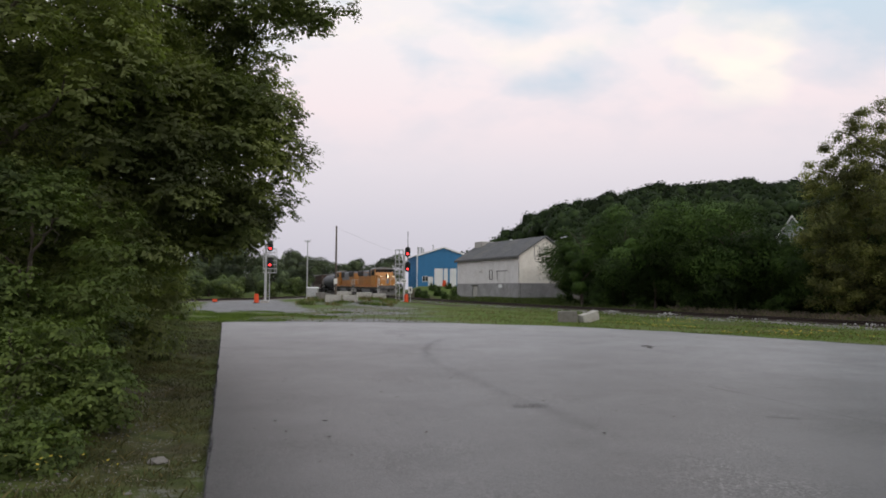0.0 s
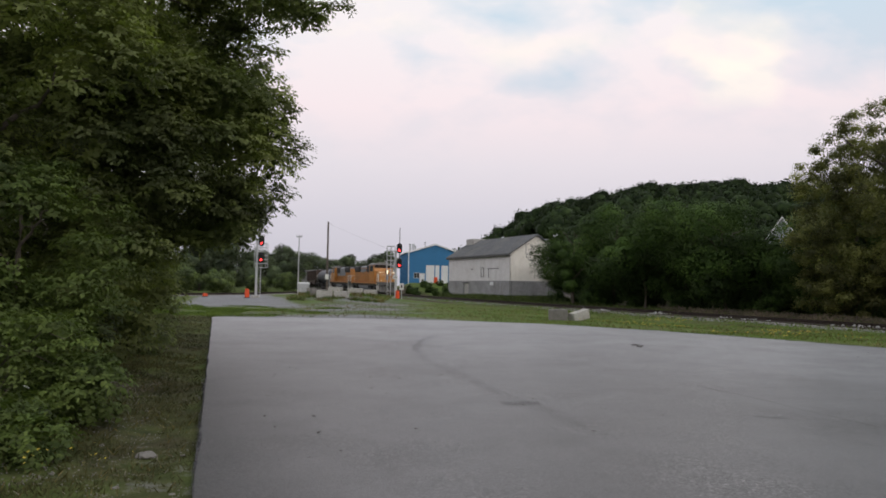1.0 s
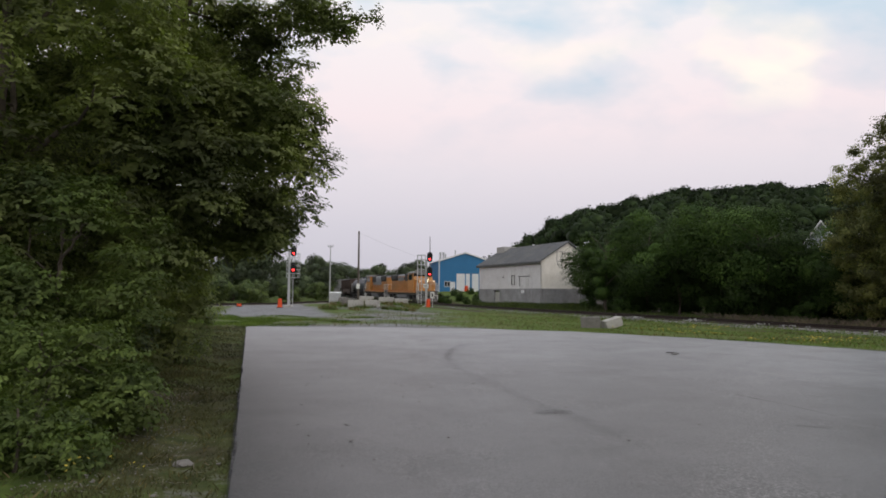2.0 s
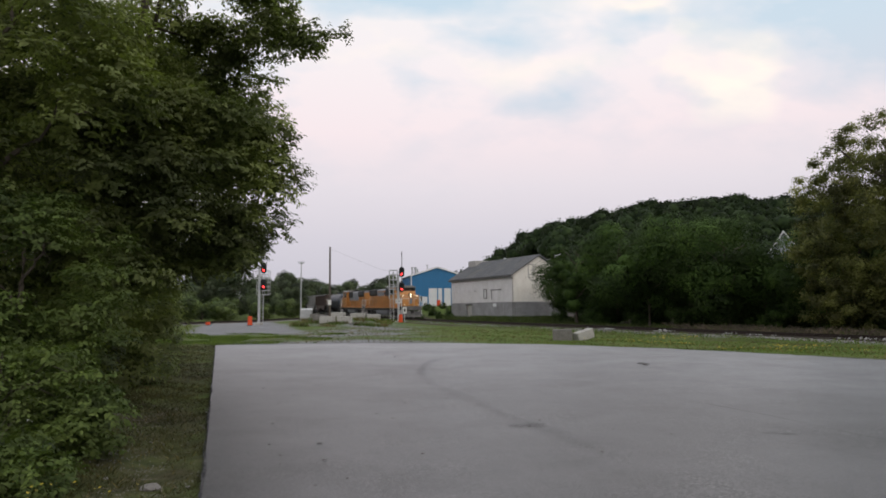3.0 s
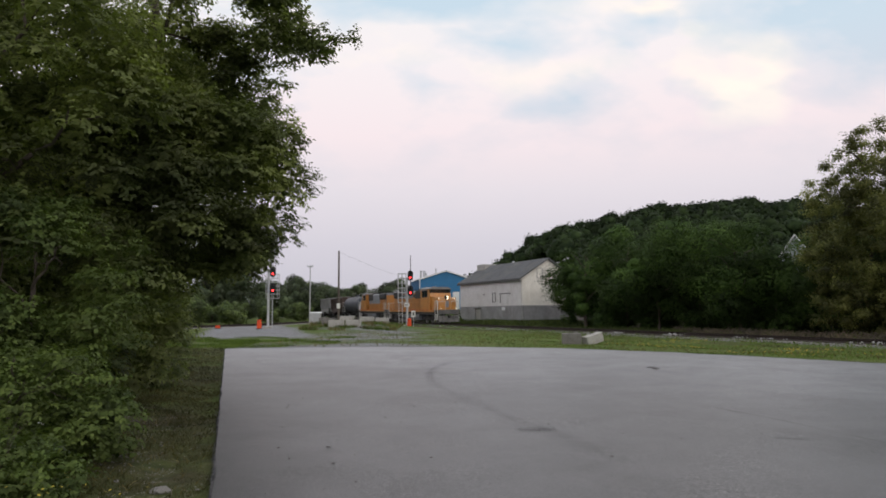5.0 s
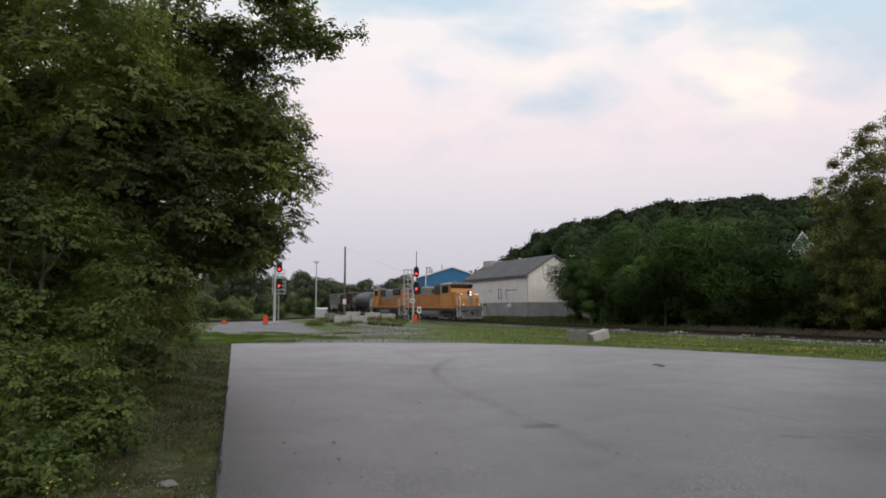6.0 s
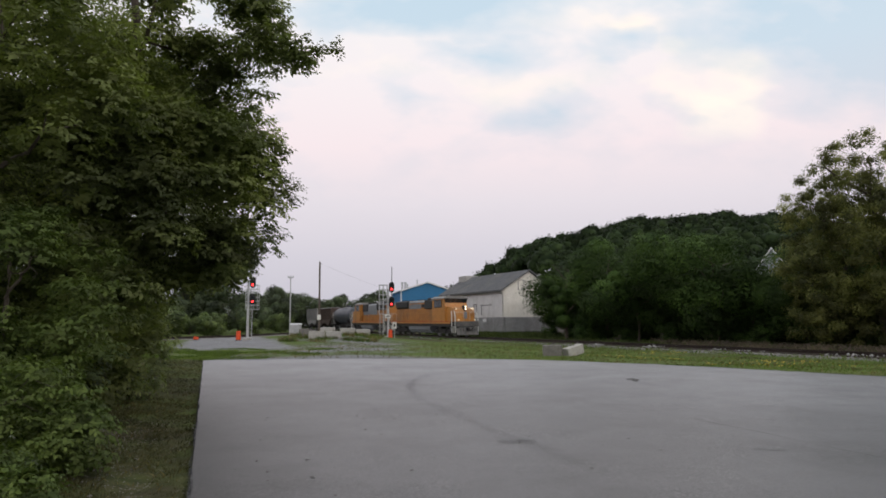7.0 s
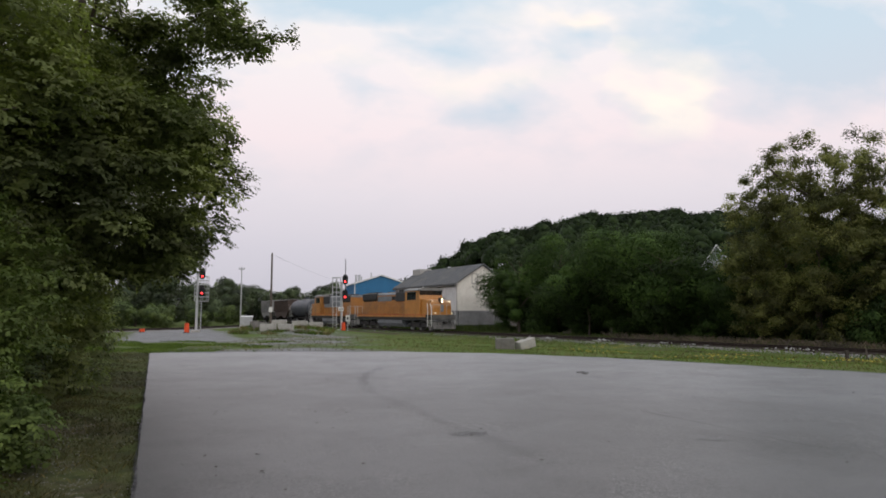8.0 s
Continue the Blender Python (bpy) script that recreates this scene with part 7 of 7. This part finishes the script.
# thin dark film painting the shadow at the lot's left edge
edge = [(EDGE_A[0] + (EDGE_B[0] - EDGE_A[0]) * t + 0.015 * math.sin(t * 90), EDGE_A[1] + (EDGE_B[1] - EDGE_A[1]) * t) for t in np.linspace(0.1, 0.98, 60)]
ribbon("edge_line", edge, 0.06, "shadow of the broken asphalt edge, painted as a dark line", 1.5)
# a wider dark line along the far right edge
ribbon("edge_line", [(x - 0.12, y - 0.12) for x, y in LOT_FAR[3:8]], 0.3, "dark line along the asphalt edge by the grass", 1.2)


def litter():
    """Fallen leaves, bits of twig and small stones on the asphalt."""
    rng = np.random.default_rng(61)
    n = 420
    p = np.c_[rng.uniform(-6, 12, n), rng.uniform(5, 24, n)]
    p = p[in_lot(p[:, 0], p[:, 1], -0.3)]
    near = np.exp(-np.abs(lot_left(p[:, 0], p[:, 1]) + 1.5) / 3)
    p = p[rng.random(len(p)) < 0.12 + near * 0.5]
    n = len(p)
    a = rng.uniform(0, 6.28, n)
    s = rng.uniform(0.012, 0.034, n)[:, None]
    base = np.c_[p, np.full(n, 0.006)]
    d = np.c_[np.cos(a), np.sin(a), np.zeros(n)] * s
    e = np.c_[-np.sin(a), np.cos(a), np.zeros(n)] * s * 0.5
    up = np.array([0, 0, 1.0]) * s * 0.35
    v = np.stack([base - d, base + e + up, base + d + up * 0.5, base - e + up * 0.3], 1).reshape(-1, 3)
    me = quick_mesh("fallen_leaves", v, np.arange(4 * n).reshape(n, 4), "dead_leaf")
    tagged(new("fallen_leaves", me), "small dark fallen leaves scattered on the asphalt", "leaves", kind="stuff")


litter()


def fallen_leaf(x, y, rz, s):
    bm = B()
    pts = [(-1, 0, 0.02), (-0.4, 0.45, 0.12), (0.3, 0.35, 0.2), (1, 0, 0.06), (0.4, -0.4, 0.18), (-0.4, -0.35, 0.04)]
    vs = [bm.verts.new((a * s, b * s, c * s + 0.004)) for a, b, c in pts]
    mid = bm.verts.new((0, 0, 0.004))
    for i in range(6):
        bm.faces.new((vs[i], vs[(i + 1) % 6], mid))
    bmesh.ops.solidify(bm, geom=bm.faces[:], thickness=0.003)
    ob = new("fallen_leaf", mesh_from("fallen_leaf", bm, "dead_leaf"))
    ob.matrix_basis = Matrix.Translation((x, y, 0.004)) @ pose(0, 0, 0, 0, 0, rz)
    tagged(ob, "curled dark brown leaf lying on the asphalt", "leaf", "fallen leaves")


for i, (x, y, s) in enumerate(((-2.4, 9.84, 0.04), (-2.06, 8.33, 0.045), (-1.79, 7.72, 0.045), (-1.45, 8.36, 0.06), (-1.24, 7.46, 0.06), (-1.69, 7.3, 0.035), (0.18, 12.36, 0.05), (1.51, 9.87, 0.05), (1.88, 7.69, 0.05), (2.88, 9.59, 0.04), (-1.15, 6.4, 0.035))):
    fallen_leaf(x, y, 61 * i, 0.72 * s)

bm = B()
pipe(bm, [(5.82, 19.3, 0.02), (5.95, 19.1, 0.05), (5.84, 18.85, 0.03), (5.9, 18.6, 0.03)], 0.012, 5)
pipe(bm, [(5.95, 19.1, 0.05), (6.05, 18.9, 0.03)], 0.009, 5)
tagged(new("twig", mesh_from("twig", bm, "dead_leaf")), "crooked dark twig lying on the asphalt", "twig")


def verge_stones():
    rng = random.Random(71)
    bm = B()
    bmesh.ops.create_icosphere(bm, subdivisions=2, radius=1)
    for v in bm.verts:
        v.co *= 1 + 0.25 * noise.noise(v.co * 1.3)
        v.co.z *= 0.45
    me = mesh_from("stone", bm, "stone")
    for i in range(18):
        y = rng.uniform(4.6, 10.5)
        off = rng.uniform(0.1, 1.3)
        x = EDGE_A[0] + (EDGE_B[0] - EDGE_A[0]) * (y + 0.4) / 32.9 - off
        s = rng.choice((0.012, 0.015, 0.02, 0.02, 0.03)) * rng.uniform(0.8, 1.3)
        if i == 0:
            x, y, s = -2.75, 6.55, 0.10
        ob = new("stone", me)
        ob.matrix_basis = Matrix.Translation((x, y, gz(x, y) + s * 0.2)) @ pose(0, 0, 0, 0, 0, rng.uniform(0, 360)) @ Matrix.Diagonal((s, s * rng.uniform(0.6, 1), s, 1))
        tagged(ob, "pale rough stone lying in the verge gravel", "stone", "verge stones")


verge_stones()


def flowers(name, seed, pts, r, h, mat, label):
    rng = np.random.default_rng(seed)
    n = len(pts)
    z = ground_z(pts[:, 0], pts[:, 1]) + h * rng.uniform(0.7, 1.3, n)
    c = np.c_[pts, z]
    a = rng.uniform(0, 6.28, n)
    vs = [c + np.c_[np.cos(a + k * 1.047), np.sin(a + k * 1.047), 0.5 * np.sin(a * 3 + k)] * (r * rng.uniform(0.7, 1.2, n))[:, None] for k in range(6)]
    v = np.stack(vs, 1).reshape(-1, 3)
    me = quick_mesh(name, v, np.arange(6 * n).reshape(n, 6), mat)
    tagged(new(name, me), label, "flowers", kind="stuff")


flowers("field_flowers", 81, scatter(82, 5200, 8, 26, 22, 44, lambda x, y: (y > far_line(x) + 0.8) & (near_track(x, y)[0] > 4) & (patchy(x, y, 0.5) > 0.70) & (patchy(x, y, 2.2) > 0.5)), 0.036, 0.12, "flower", "small yellow flowers in the grass strip")
flowers("verge_flowers", 83, np.c_[np.random.default_rng(84).normal(-3.05, 0.22, 26), np.random.default_rng(85).normal(5.75, 0.25, 26)], 0.012, 0.22, "flower", "small yellow flowers at the verge")
flowers("shrub_blossom", 86, np.array([[-4.15, 7.0], [-4.22, 7.02]]), 0.035, 0.62, "petal", "white blossom on the green shrub")


def stake(x, y, h, r, mat, label):
    root = thing("stake", label, "stake", Matrix.Translation((x, y, gz(x, y))), "stakes by the track")
    bm = B()
    box(bm, (-r, -r, -0.2), (r, r, h), 0.01)
    part("post", bm, mat, root)
    bm = B()
    box(bm, (-r * 1.1, -r * 1.1, h), (r * 1.1, r * 1.1, h + 0.02), 0.005)
    part("cap", bm, mat, root)


stake(22.6, 30.4, 0.5, 0.07, "tie", "dark weathered wooden stake in the grass")
stake(24.4, 31.4, 0.5, 0.035, "pole_wood", "thin grey wooden stake in the grass")

motions()
